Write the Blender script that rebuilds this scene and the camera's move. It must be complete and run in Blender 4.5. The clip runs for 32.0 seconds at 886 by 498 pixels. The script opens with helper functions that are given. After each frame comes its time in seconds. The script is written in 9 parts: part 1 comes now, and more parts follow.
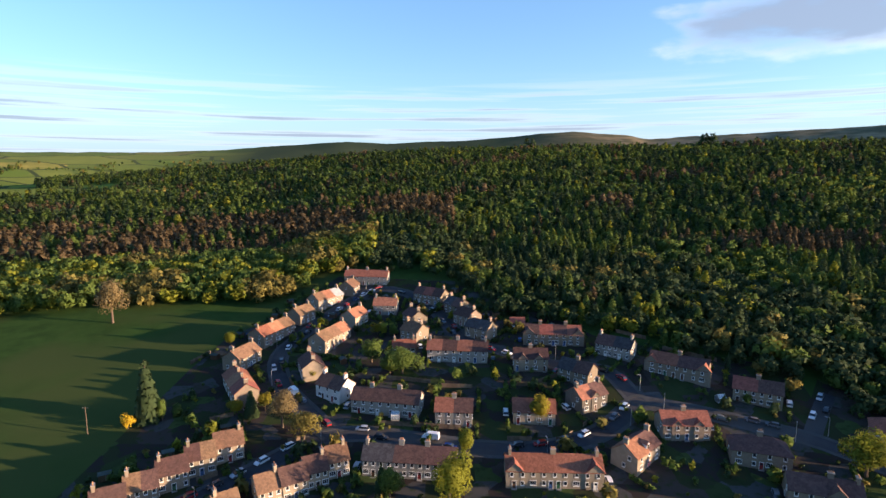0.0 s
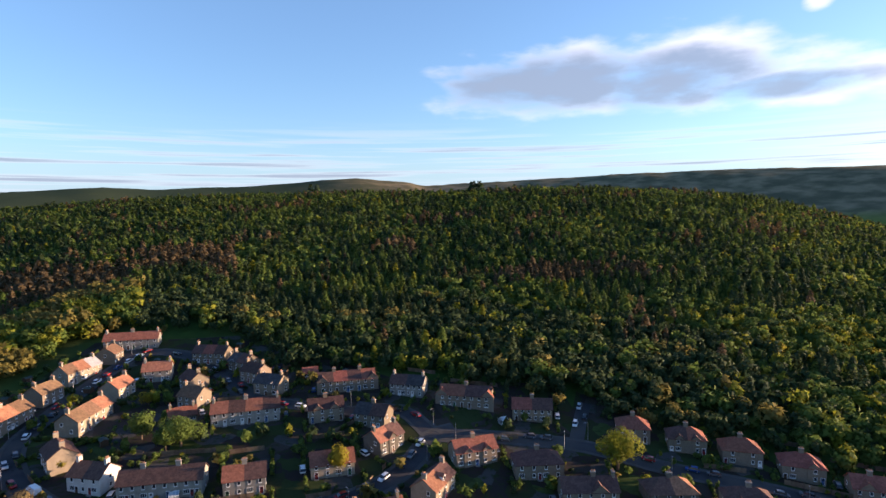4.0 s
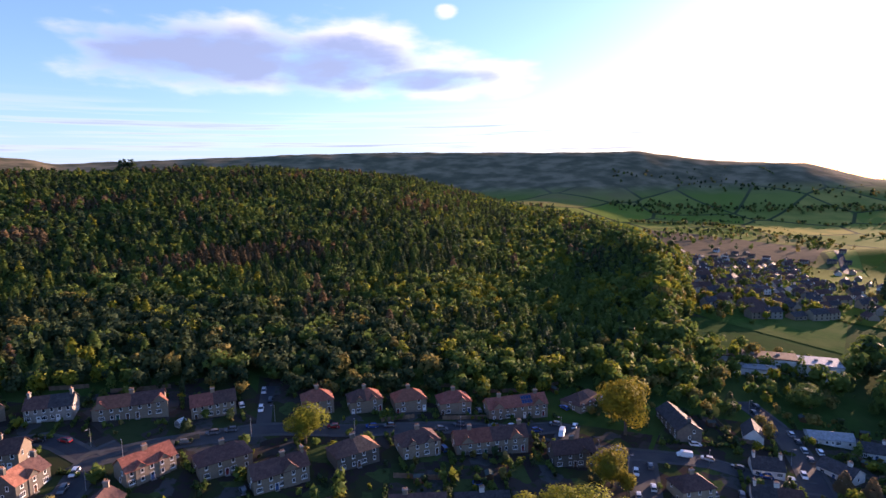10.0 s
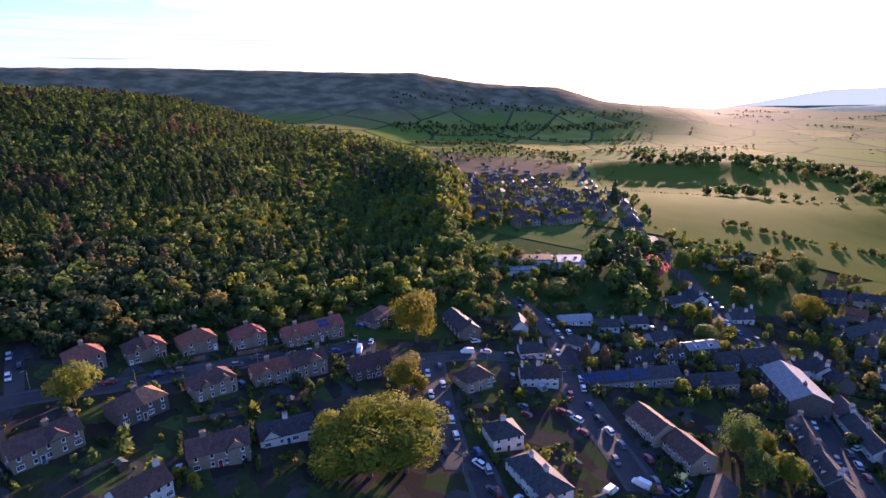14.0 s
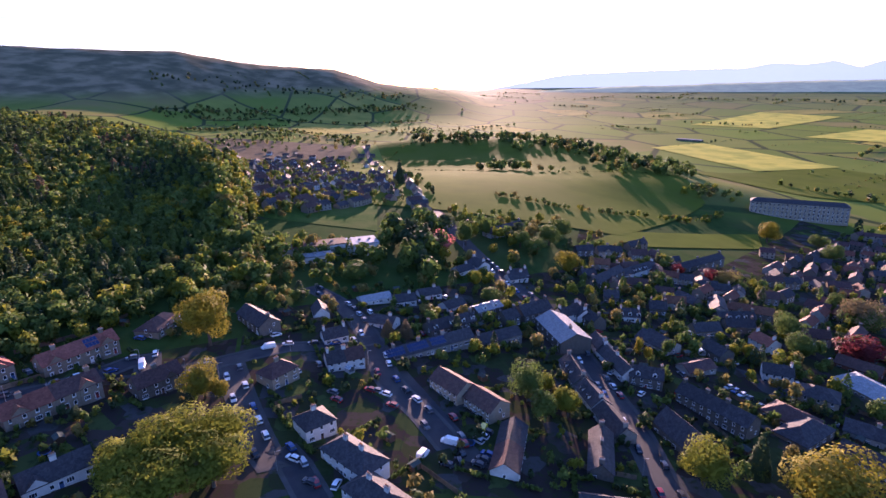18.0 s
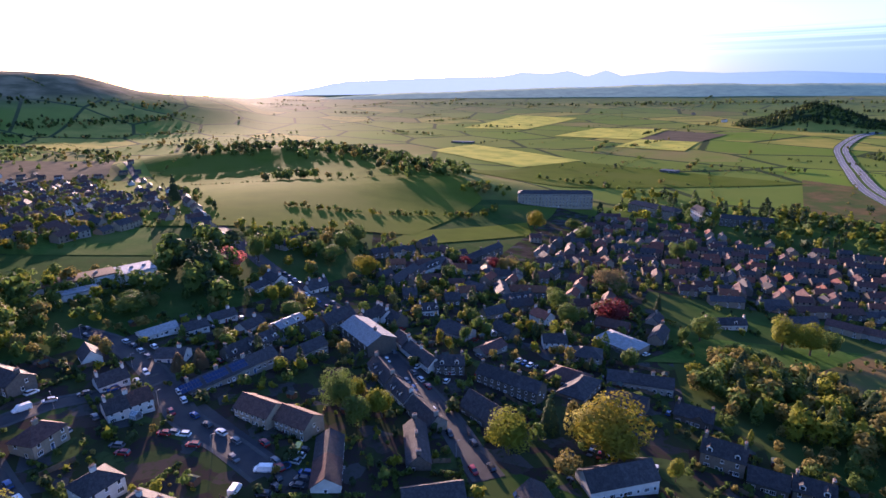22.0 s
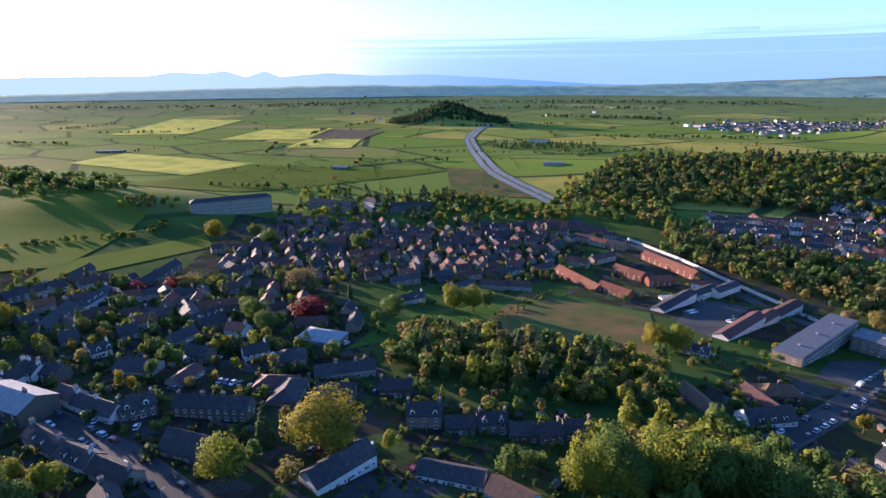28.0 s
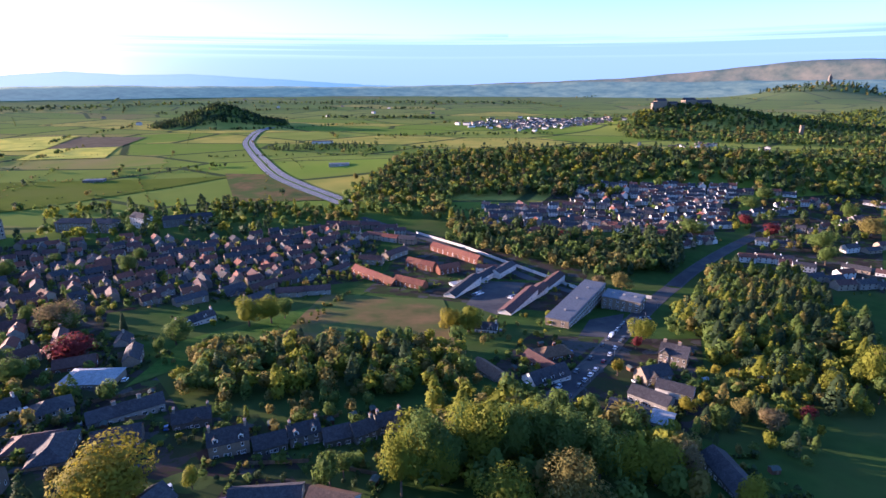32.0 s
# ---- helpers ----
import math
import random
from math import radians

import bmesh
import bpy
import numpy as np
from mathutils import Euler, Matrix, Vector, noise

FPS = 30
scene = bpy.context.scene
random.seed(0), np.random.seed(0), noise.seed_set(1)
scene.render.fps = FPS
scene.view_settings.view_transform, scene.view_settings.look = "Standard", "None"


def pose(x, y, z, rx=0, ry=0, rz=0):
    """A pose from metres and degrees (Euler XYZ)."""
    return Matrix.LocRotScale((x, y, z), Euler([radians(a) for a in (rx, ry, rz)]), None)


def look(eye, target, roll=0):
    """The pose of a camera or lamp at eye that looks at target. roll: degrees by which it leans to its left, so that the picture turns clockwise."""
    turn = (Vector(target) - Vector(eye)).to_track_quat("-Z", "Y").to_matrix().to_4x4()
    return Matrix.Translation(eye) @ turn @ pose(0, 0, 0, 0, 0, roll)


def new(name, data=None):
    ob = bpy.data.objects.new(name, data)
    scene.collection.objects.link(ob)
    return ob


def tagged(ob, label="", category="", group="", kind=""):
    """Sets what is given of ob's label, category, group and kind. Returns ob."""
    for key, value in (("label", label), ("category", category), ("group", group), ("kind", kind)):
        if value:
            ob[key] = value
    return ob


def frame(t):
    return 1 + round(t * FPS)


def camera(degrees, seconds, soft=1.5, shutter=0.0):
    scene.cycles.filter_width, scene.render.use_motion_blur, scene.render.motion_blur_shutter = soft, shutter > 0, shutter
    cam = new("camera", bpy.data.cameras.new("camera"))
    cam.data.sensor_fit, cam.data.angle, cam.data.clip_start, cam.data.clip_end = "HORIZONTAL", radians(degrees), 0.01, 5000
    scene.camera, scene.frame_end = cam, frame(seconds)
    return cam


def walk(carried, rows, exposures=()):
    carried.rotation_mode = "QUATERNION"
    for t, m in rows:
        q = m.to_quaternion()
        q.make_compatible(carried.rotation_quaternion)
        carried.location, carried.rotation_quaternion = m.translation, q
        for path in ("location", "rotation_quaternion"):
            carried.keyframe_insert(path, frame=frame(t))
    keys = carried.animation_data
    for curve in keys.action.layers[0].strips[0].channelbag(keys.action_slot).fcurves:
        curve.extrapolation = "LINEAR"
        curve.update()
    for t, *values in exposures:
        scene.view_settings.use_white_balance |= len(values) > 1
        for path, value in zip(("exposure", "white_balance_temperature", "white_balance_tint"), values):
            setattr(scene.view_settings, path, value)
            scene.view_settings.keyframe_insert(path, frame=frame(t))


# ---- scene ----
EXPOSURES = [(0, 1.38, 6100, 20), (3, 1.28, 6150, 22), (6, 1.27, 6250, 28), (9, 1.35, 6050, 37), (12, 1.53, 5750, 48), (17, 1.75, 5500, 53), (19, 1.75, 5480, 51), (21, 1.68, 5430, 46), (23, 1.58, 5380, 40), (25, 1.54, 5280, 34), (28, 1.66, 5130, 28), (32, 1.88, 5230, 36)]


cam = camera(77.00, 32.0)
walk(cam, [
    (0, pose(0, 0, 0, 81.56, -0.05, 0.01)),
    (0.5, pose(0, 0, 0, 84.62, 0.14, -2.70)),
    (1, pose(0, 0, 0, 85.63, 0.29, -5.37)),
    (1.5, pose(0, 0, 0, 85.95, 0.29, -8.06)),
    (2, pose(0, 0, 0, 86.05, 0.36, -10.78)),
    (2.5, pose(0, 0, 0, 86.12, 0.50, -13.51)),
    (3, pose(0, 0, 0, 86.11, 0.60, -16.21)),
    (3.5, pose(0, 0, 0, 86.09, 0.67, -18.95)),
    (5.5, pose(0, 0, 0, 86.05, 0.90, -29.78)),
    (6, pose(0, 0, 0, 86.04, 0.95, -32.48)),
    (6.5, pose(0, 0, 0, 86.02, 0.99, -35.20)),
    (7, pose(0, 0, 0, 85.97, 1.16, -37.95)),
    (7.5, pose(0, 0, 0, 85.92, 1.23, -40.71)),
    (8, pose(0, 0, 0, 85.87, 1.27, -43.43)),
    (8.5, pose(0, 0, 0, 85.82, 1.34, -46.18)),
    (9, pose(0, 0, 0, 85.73, 1.38, -48.92)),
    (9.5, pose(0, 0, 0, 84.45, 1.36, -51.61)),
    (10, pose(0, 0, 0, 83.50, 1.40, -54.37)),
    (10.5, pose(0, 0, 0, 82.85, 1.42, -57.10)),
    (11, pose(0, 0, 0, 82.12, 1.37, -59.82)),
    (11.5, pose(0, 0, 0, 81.04, 1.41, -62.52)),
    (12, pose(0, 0, 0, 79.69, 1.36, -65.24)),
    (12.5, pose(0, 0, 0, 78.27, 1.29, -67.94)),
    (13, pose(0, 0, 0, 77.04, 1.28, -70.67)),
    (13.5, pose(0, 0, 0, 76.07, 1.26, -73.40)),
    (14, pose(0, 0, 0, 75.20, 1.25, -76.16)),
    (14.5, pose(0, 0, 0, 74.26, 1.16, -78.88)),
    (16.5, pose(0, 0, 0, 72.80, 0.99, -89.68)),
    (17, pose(0, 0, 0, 72.79, 1.02, -92.41)),
    (17.5, pose(0, 0, 0, 73.03, 1.01, -95.12)),
    (18, pose(0, 0, 0, 73.09, 1.01, -97.83)),
    (18.5, pose(0, 0, 0, 73.11, 1.02, -100.55)),
    (19, pose(0, 0, 0, 73.25, 0.96, -103.25)),
    (19.5, pose(0, 0, 0, 73.39, 0.99, -105.99)),
    (20, pose(0, 0, 0, 73.46, 0.96, -108.70)),
    (20.5, pose(0, 0, 0, 73.45, 0.93, -111.41)),
    (21, pose(0, 0, 0, 73.43, 0.94, -114.13)),
    (21.5, pose(0, 0, 0, 73.41, 0.92, -116.81)),
    (22, pose(0, 0, 0, 73.39, 0.93, -119.41)),
    (22.5, pose(0, 0, 0, 73.37, 0.91, -122.12)),
    (23, pose(0, 0, 0, 73.30, 0.88, -124.86)),
    (23.5, pose(0, 0, 0, 73.32, 0.85, -127.60)),
    (24, pose(0, 0, 0, 73.28, 0.86, -130.32)),
    (24.5, pose(0, 0, 0, 73.26, 0.78, -133.03)),
    (25, pose(0, 0, 0, 73.23, 0.68, -135.74)),
    (25.5, pose(0, 0, 0, 73.22, 0.63, -138.46)),
    (27.5, pose(0, 0, 0, 73.13, 0.52, -149.29)),
    (28, pose(0, 0, 0, 73.10, 0.45, -151.99)),
    (28.5, pose(0, 0, 0, 73.09, 0.34, -154.69)),
    (29, pose(0, 0, 0, 73.08, 0.32, -157.42)),
    (29.5, pose(0, 0, 0, 73.09, 0.26, -160.14)),
    (30, pose(0, 0, 0, 73.10, 0.25, -162.85)),
    (30.5, pose(0, 0, 0, 73.10, 0.19, -165.56)),
    (31, pose(0, 0, 0, 73.09, 0.21, -168.26)),
    (31.5, pose(0, 0, 0, 73.11, 0.13, -170.96)),
    (32, pose(0, 0, 0, 73.10, 0.07, -173.72)),
], EXPOSURES)


# ---- the lie of the land ----
def ease(a, b, v):
    s = np.clip((v - a) / (b - a), 0, 1)
    return s * s * (3 - 2 * s)


def bump(x, y, cx, cy, rx, ry, turn, top):
    """A rounded hill of that height, on an ellipse turned by so many degrees."""
    c, s = math.cos(radians(turn)), math.sin(radians(turn))
    u, v = ((x - cx) * c + (y - cy) * s) / rx, ((y - cy) * c - (x - cx) * s) / ry
    return top * np.exp(-(u * u + v * v))


def village_height(x, y):
    """The slope and the plain without the far hills."""
    # the slope on which the village stands
    z = -101 + 0.125 * np.clip(y, -420, 200) + 0.06 * np.clip(y - 200, 0, 300)
    # the flat farmland beyond it
    low = ease(380, 1150, x) * ease(900, 350, y)
    z = z * (1 - low) + (-152 + 26 * ease(0, 400, y)) * low
    # the old brow above the estate
    k = np.clip((x * 405.0 - (y - 670) * 150.0) / (405.0 ** 2 + 150.0 ** 2), 0, 1)
    d = np.hypot(x - k * 405.0, y - 670 + k * 150.0)
    z = z + 64 * np.exp(-(d / 275) ** 3)
    return z


# bearings, distance of the wood's lower edge, and distance and rise of its brow
EDGE_AZ = (-46, -27, -17, -12, -5, 1, 6, 18, 29, 37, 45, 58, 64, 69, 74, 77, 79)
EDGE_R = (345, 305, 285, 322, 318, 296, 250, 240, 218, 212, 212, 216, 226, 246, 268, 300, 470)
BROW_AZ = (-60, -46, -38, -30, -21, -10, 1, 12, 22, 31, 38, 44, 51, 55, 60, 65, 70, 73, 76, 79)
BROW_R = (1150, 1150, 1150, 1150, 1120, 1050, 980, 930, 920, 920, 920, 930, 930, 920, 880, 800, 680, 560, 430, 480)
BROW_EL = (-1.6, -1.5, -1.2, -0.6, 0.2, 1.25, 1.85, 2.1, 2.05, 2.35, 2.2, 1.85, 1.0, -0.1, -1.7, -2.6, -3.9, -4.9, -7.2, -9.0)
# bearings and rise of the far moors
MOOR_AZ = (-90, -60, -38, -26, -20, -17, -10, -6, 1, 5.5, 10, 13, 15, 18.5, 19.5, 25, 33, 40, 50, 61, 73.7, 77, 81, 87, 90, 91.5, 97, 102, 104)
MOOR_EL = (0.6, 1.0, 1.07, 1.24, 1.57, 1.87, 2.37, 2.23, 2.5, 2.75, 3.2, 3.3, 3.15, 2.85, 2.55, 2.75, 3.05, 3.35, 3.4, 3.1, 2.76, 2.15, 1.54, 1.2, 0.3, -0.2, -1.2, -2.2, -2.6)
# the tree-topped pasture ridge
RIDGE = ((1240, -100), (1235, -226), (1195, -323), (1061, -376), (875, -392), (736, -393), (660, -386))


def ridge_height(x, y):
    best = np.full(np.shape(x), 1e9)
    for (ax, ay), (bx, by) in zip(RIDGE, RIDGE[1:]):
        k = np.clip(((x - ax) * (bx - ax) + (y - ay) * (by - ay)) / ((bx - ax) ** 2 + (by - ay) ** 2), 0, 1)
        best = np.minimum(best, np.hypot(x - ax - k * (bx - ax), y - ay - k * (by - ay)))
    return 25 * np.exp(-(best / 120) ** 2)


def height(x, y):
    """The ground's height below or above the hovering camera, in metres."""
    x, y = np.asarray(x, float), np.asarray(y, float)
    r = np.hypot(x, y)
    az = np.degrees(np.arctan2(x, y))
    z = village_height(x, y)
    # the wooded hill: from its edge up to the brow, then gently down
    e, rc = np.interp(az, EDGE_AZ, EDGE_R), np.interp(az, BROW_AZ, BROW_R)
    ex, ey = e * np.sin(np.radians(az)), e * np.cos(np.radians(az))
    foot, brow = village_height(ex, ey), rc * np.tan(np.radians(np.interp(az, BROW_AZ, BROW_EL))) - 9
    s = np.clip((r - e) / (rc - e), 0, 1)
    hill = foot + (brow - foot) * (0.75 * s + 0.25 * (3 * s * s - 2 * s ** 3)) - np.maximum(brow + 62, 10) * ease(0, 600, r - rc)
    side = ease(-75, -50, az) * ease(80, 77, az) * ease(0, 30, r - e) * (1 - ease(80, 620, r - rc) * ease(45, 60, az))
    z = z * (1 - side) + hill * side
    # the pasture knoll and ridge, the wooded hill by the town, the hillock on the plain
    z = z + bump(x, y, 640, -150, 230, 130, -20, 16) + ridge_height(x, y)
    z = z + bump(x, y, -60, -930, 420, 130, -8, 30) + bump(x, y, -420, -900, 300, 160, 0, 22)
    z = z + bump(x, y, 979, -1880, 125, 80, 27, 66)
    # the moors to the west and south, and the plain's slow rise to the far hills
    crest = 3200 * np.tan(np.radians(np.interp(az, MOOR_AZ, MOOR_EL)))
    up = ease(1900, 3200, r) * ease(104, 99, az) * ease(-100, -80, az)
    z = z * (1 - up) + crest * up - 60 * up * ease(3250, 4200, r)
    z = z + 72 * ease(2000, 4990, r) * (ease(92, 100, az) + ease(-100, -120, az))
    z = z + bump(x, y, -571, -1917, 230, 100, 10, 62) + bump(x, y, -760, -1850, 260, 90, 10, 30) + bump(x, y, -1830, -3540, 420, 260, 20, 74)
    return z


# the sky: low evening sun, thin bands of cloud
SUN_AZ, SUN_EL = 101.5, 7.2
world = bpy.data.worlds.new("evening_sky")
scene.world = world
world.use_nodes = True


def build_sky():
    nt = world.node_tree
    nt.nodes.clear()
    N, L = nt.nodes.new, nt.links.new
    sky = N("ShaderNodeTexSky")
    sky.sky_type, sky.sun_disc = "NISHITA", False
    sky.sun_elevation, sky.sun_rotation = radians(SUN_EL), radians(SUN_AZ)
    sky.air_density, sky.dust_density, sky.ozone_density, sky.altitude = 1.0, 0.7, 3.0, 150
    bg = N("ShaderNodeBackground")
    bg.inputs["Strength"].default_value = SKY
    out = N("ShaderNodeOutputWorld")
    coord = N("ShaderNodeTexCoord")
    split = N("ShaderNodeSeparateXYZ")
    L(coord.outputs["Generated"], split.inputs[0])

    def op(kind, a, b=None, c=None):
        m = N("ShaderNodeMath")
        m.operation = kind
        for i, v in enumerate((a, b, c)):
            if v is None:
                continue
            if isinstance(v, (int, float)):
                m.inputs[i].default_value = v
            else:
                L(v, m.inputs[i])
        return m.outputs[0]

    up = split.outputs[2]
    az = op("ARCTAN2", split.outputs[0], split.outputs[1])
    # cloud layers: noise on a flat ceiling, so that the bands draw together towards the horizon
    flat = op("DIVIDE", 1.0, op("MAXIMUM", op("ADD", up, 0.035), 0.02))
    place = N("ShaderNodeCombineXYZ")
    L(op("MULTIPLY", split.outputs[0], flat), place.inputs[0])
    L(op("MULTIPLY", split.outputs[1], flat), place.inputs[1])
    # stretched streaks low in the sky
    streak = N("ShaderNodeCombineXYZ")
    L(op("MULTIPLY", az, 2.2), streak.inputs[0])
    L(op("MULTIPLY", op("POWER", op("MAXIMUM", up, 0.0), 0.75), 62.0), streak.inputs[1])
    n1 = N("ShaderNodeTexNoise")
    n1.inputs["Scale"].default_value, n1.inputs["Detail"].default_value, n1.inputs["Roughness"].default_value = 1.0, 5, 0.55
    L(streak.outputs[0], n1.inputs["Vector"])

    def ramp(v, a, b):
        m = N("ShaderNodeMapRange")
        m.interpolation_type = "SMOOTHSTEP"
        m.inputs["From Min"].default_value, m.inputs["From Max"].default_value = a, b
        L(v, m.inputs["Value"])
        return m.outputs[0]

    band = op("MULTIPLY", ramp(up, 0.0, 0.03), ramp(up, 0.16, 0.09))
    north = N("ShaderNodeVectorMath")
    north.operation = "DOT_PRODUCT"
    north.inputs[1].default_value = (math.sin(radians(195)), math.cos(radians(195)), 0)
    L(coord.outputs["Generated"], north.inputs[0])
    streaks = op("MULTIPLY", op("MULTIPLY", ramp(n1.outputs[0], 0.46, 0.66), band), ramp(north.outputs["Value"], 0.6, 0.0))
    # one ragged bank of cloud, and a few wisps by it
    n2 = N("ShaderNodeTexNoise")
    n2.inputs["Scale"].default_value, n2.inputs["Detail"].default_value = 1.0, 7
    bank = N("ShaderNodeCombineXYZ")
    L(op("MULTIPLY", az, 9.0), bank.inputs[0])
    L(op("MULTIPLY", up, 26.0), bank.inputs[1])
    L(bank.outputs[0], n2.inputs["Vector"])

    def heap(a0, u0, ra, ru):
        da, du = op("DIVIDE", op("SUBTRACT", az, radians(a0)), radians(ra)), op("DIVIDE", op("SUBTRACT", up, u0), ru)
        return op("SUBTRACT", 1.0, op("ADD", op("MULTIPLY", da, da), op("MULTIPLY", du, du)))

    body = op("MAXIMUM", heap(34, 0.214, 12.5, 0.056), heap(45.5, 0.216, 11, 0.062))
    body = op("MAXIMUM", body, heap(55.0, 0.284, 1.2, 0.011))
    body = op("MAXIMUM", body, heap(56, 0.178, 9, 0.03))
    n2c = op("MULTIPLY", op("SUBTRACT", n2.outputs[0], 0.5), 3.6)
    clump = ramp(op("ADD", body, n2c), -0.45, 1.1)
    dark = op("MAXIMUM", heap(33, 0.212, 12, 0.046), heap(43.5, 0.206, 9, 0.046))
    dark = op("MAXIMUM", dark, heap(52.5, 0.18, 8, 0.02))
    core = ramp(op("ADD", dark, op("MULTIPLY", n2c, 0.55)), -0.35, 0.75)
    # colour: white where thin, blue-grey where thick, warmer towards the sun
    tint = N("ShaderNodeMix")
    tint.data_type = "RGBA"
    tint.inputs["A"].default_value, tint.inputs["B"].default_value = CLOUD_THIN, CLOUD_THICK
    L(op("MAXIMUM", core, streaks), tint.inputs["Factor"])
    # a pale veil of far haze along the horizon
    veil = N("ShaderNodeMix")
    veil.data_type = "RGBA"
    veil.inputs["B"].default_value = HAZE
    deep = N("ShaderNodeHueSaturation")
    deep.inputs["Saturation"].default_value = 1.06
    L(sky.outputs[0], deep.inputs["Color"])
    L(deep.outputs[0], veil.inputs["A"])
    lit = N("ShaderNodeVectorMath")
    lit.operation = "DOT_PRODUCT"
    lit.inputs[1].default_value = (math.sin(radians(SUN_AZ)), math.cos(radians(SUN_AZ)), 0)
    L(coord.outputs["Generated"], lit.inputs[0])
    L(op("MULTIPLY", op("MAXIMUM", op("MULTIPLY", ramp(up, 0.17, 0.0), 0.8), op("MULTIPLY", ramp(up, 0.62, 0.38), 0.16)), ramp(lit.outputs["Value"], 0.95, 0.6)), veil.inputs["Factor"])
    mix = N("ShaderNodeMix")
    mix.data_type = "RGBA"
    L(veil.outputs["Result"], mix.inputs["A"])
    L(tint.outputs["Result"], mix.inputs["B"])
    L(op("MULTIPLY", op("MAXIMUM", streaks, clump), 0.8), mix.inputs["Factor"])
    # a low blue shelf of cloud to the north-east, combed into pale streaks
    comb = N("ShaderNodeCombineXYZ")
    L(op("MULTIPLY", north.outputs["Value"], 1.5), comb.inputs[0])
    L(op("MULTIPLY", up, 150.0), comb.inputs[1])
    n3 = N("ShaderNodeTexNoise")
    n3.inputs["Scale"].default_value, n3.inputs["Detail"].default_value = 1.0, 4
    L(comb.outputs[0], n3.inputs["Vector"])
    edge = op("ADD", up, op("MULTIPLY", op("SUBTRACT", n1.outputs[0], 0.5), 0.05))
    shelf = op("MULTIPLY", op("MULTIPLY", ramp(edge, 0.074, 0.058), ramp(north.outputs["Value"], 0.35, 0.85)), op("MAXIMUM", ramp(n3.outputs[0], 0.68, 0.44), ramp(up, 0.055, 0.03)))
    low = N("ShaderNodeMix")
    low.data_type = "RGBA"
    low.inputs["B"].default_value = (0.66, 1.12, 1.85, 1)
    L(mix.outputs["Result"], low.inputs["A"])
    L(op("MULTIPLY", shelf, 0.68), low.inputs["Factor"])
    L(low.outputs["Result"], bg.inputs[0])
    L(bg.outputs[0], out.inputs[0])


SKY = 0.15
CLOUD_THIN, CLOUD_THICK = (3.4, 3.4, 3.4, 1), (1.12, 1.34, 1.58, 1)
HAZE = (1.5, 2.2, 2.65, 1)
build_sky()
sun = new("sun", bpy.data.lights.new("sun", "SUN"))
sun.data.energy, sun.data.angle, sun.data.color = 6.4, radians(0.6), (1.0, 0.70, 0.40)
sun.matrix_world = look((0, 0, 0), (-math.sin(radians(SUN_AZ)) * math.cos(radians(SUN_EL)), -math.cos(radians(SUN_AZ)) * math.cos(radians(SUN_EL)), -math.sin(radians(SUN_EL))))


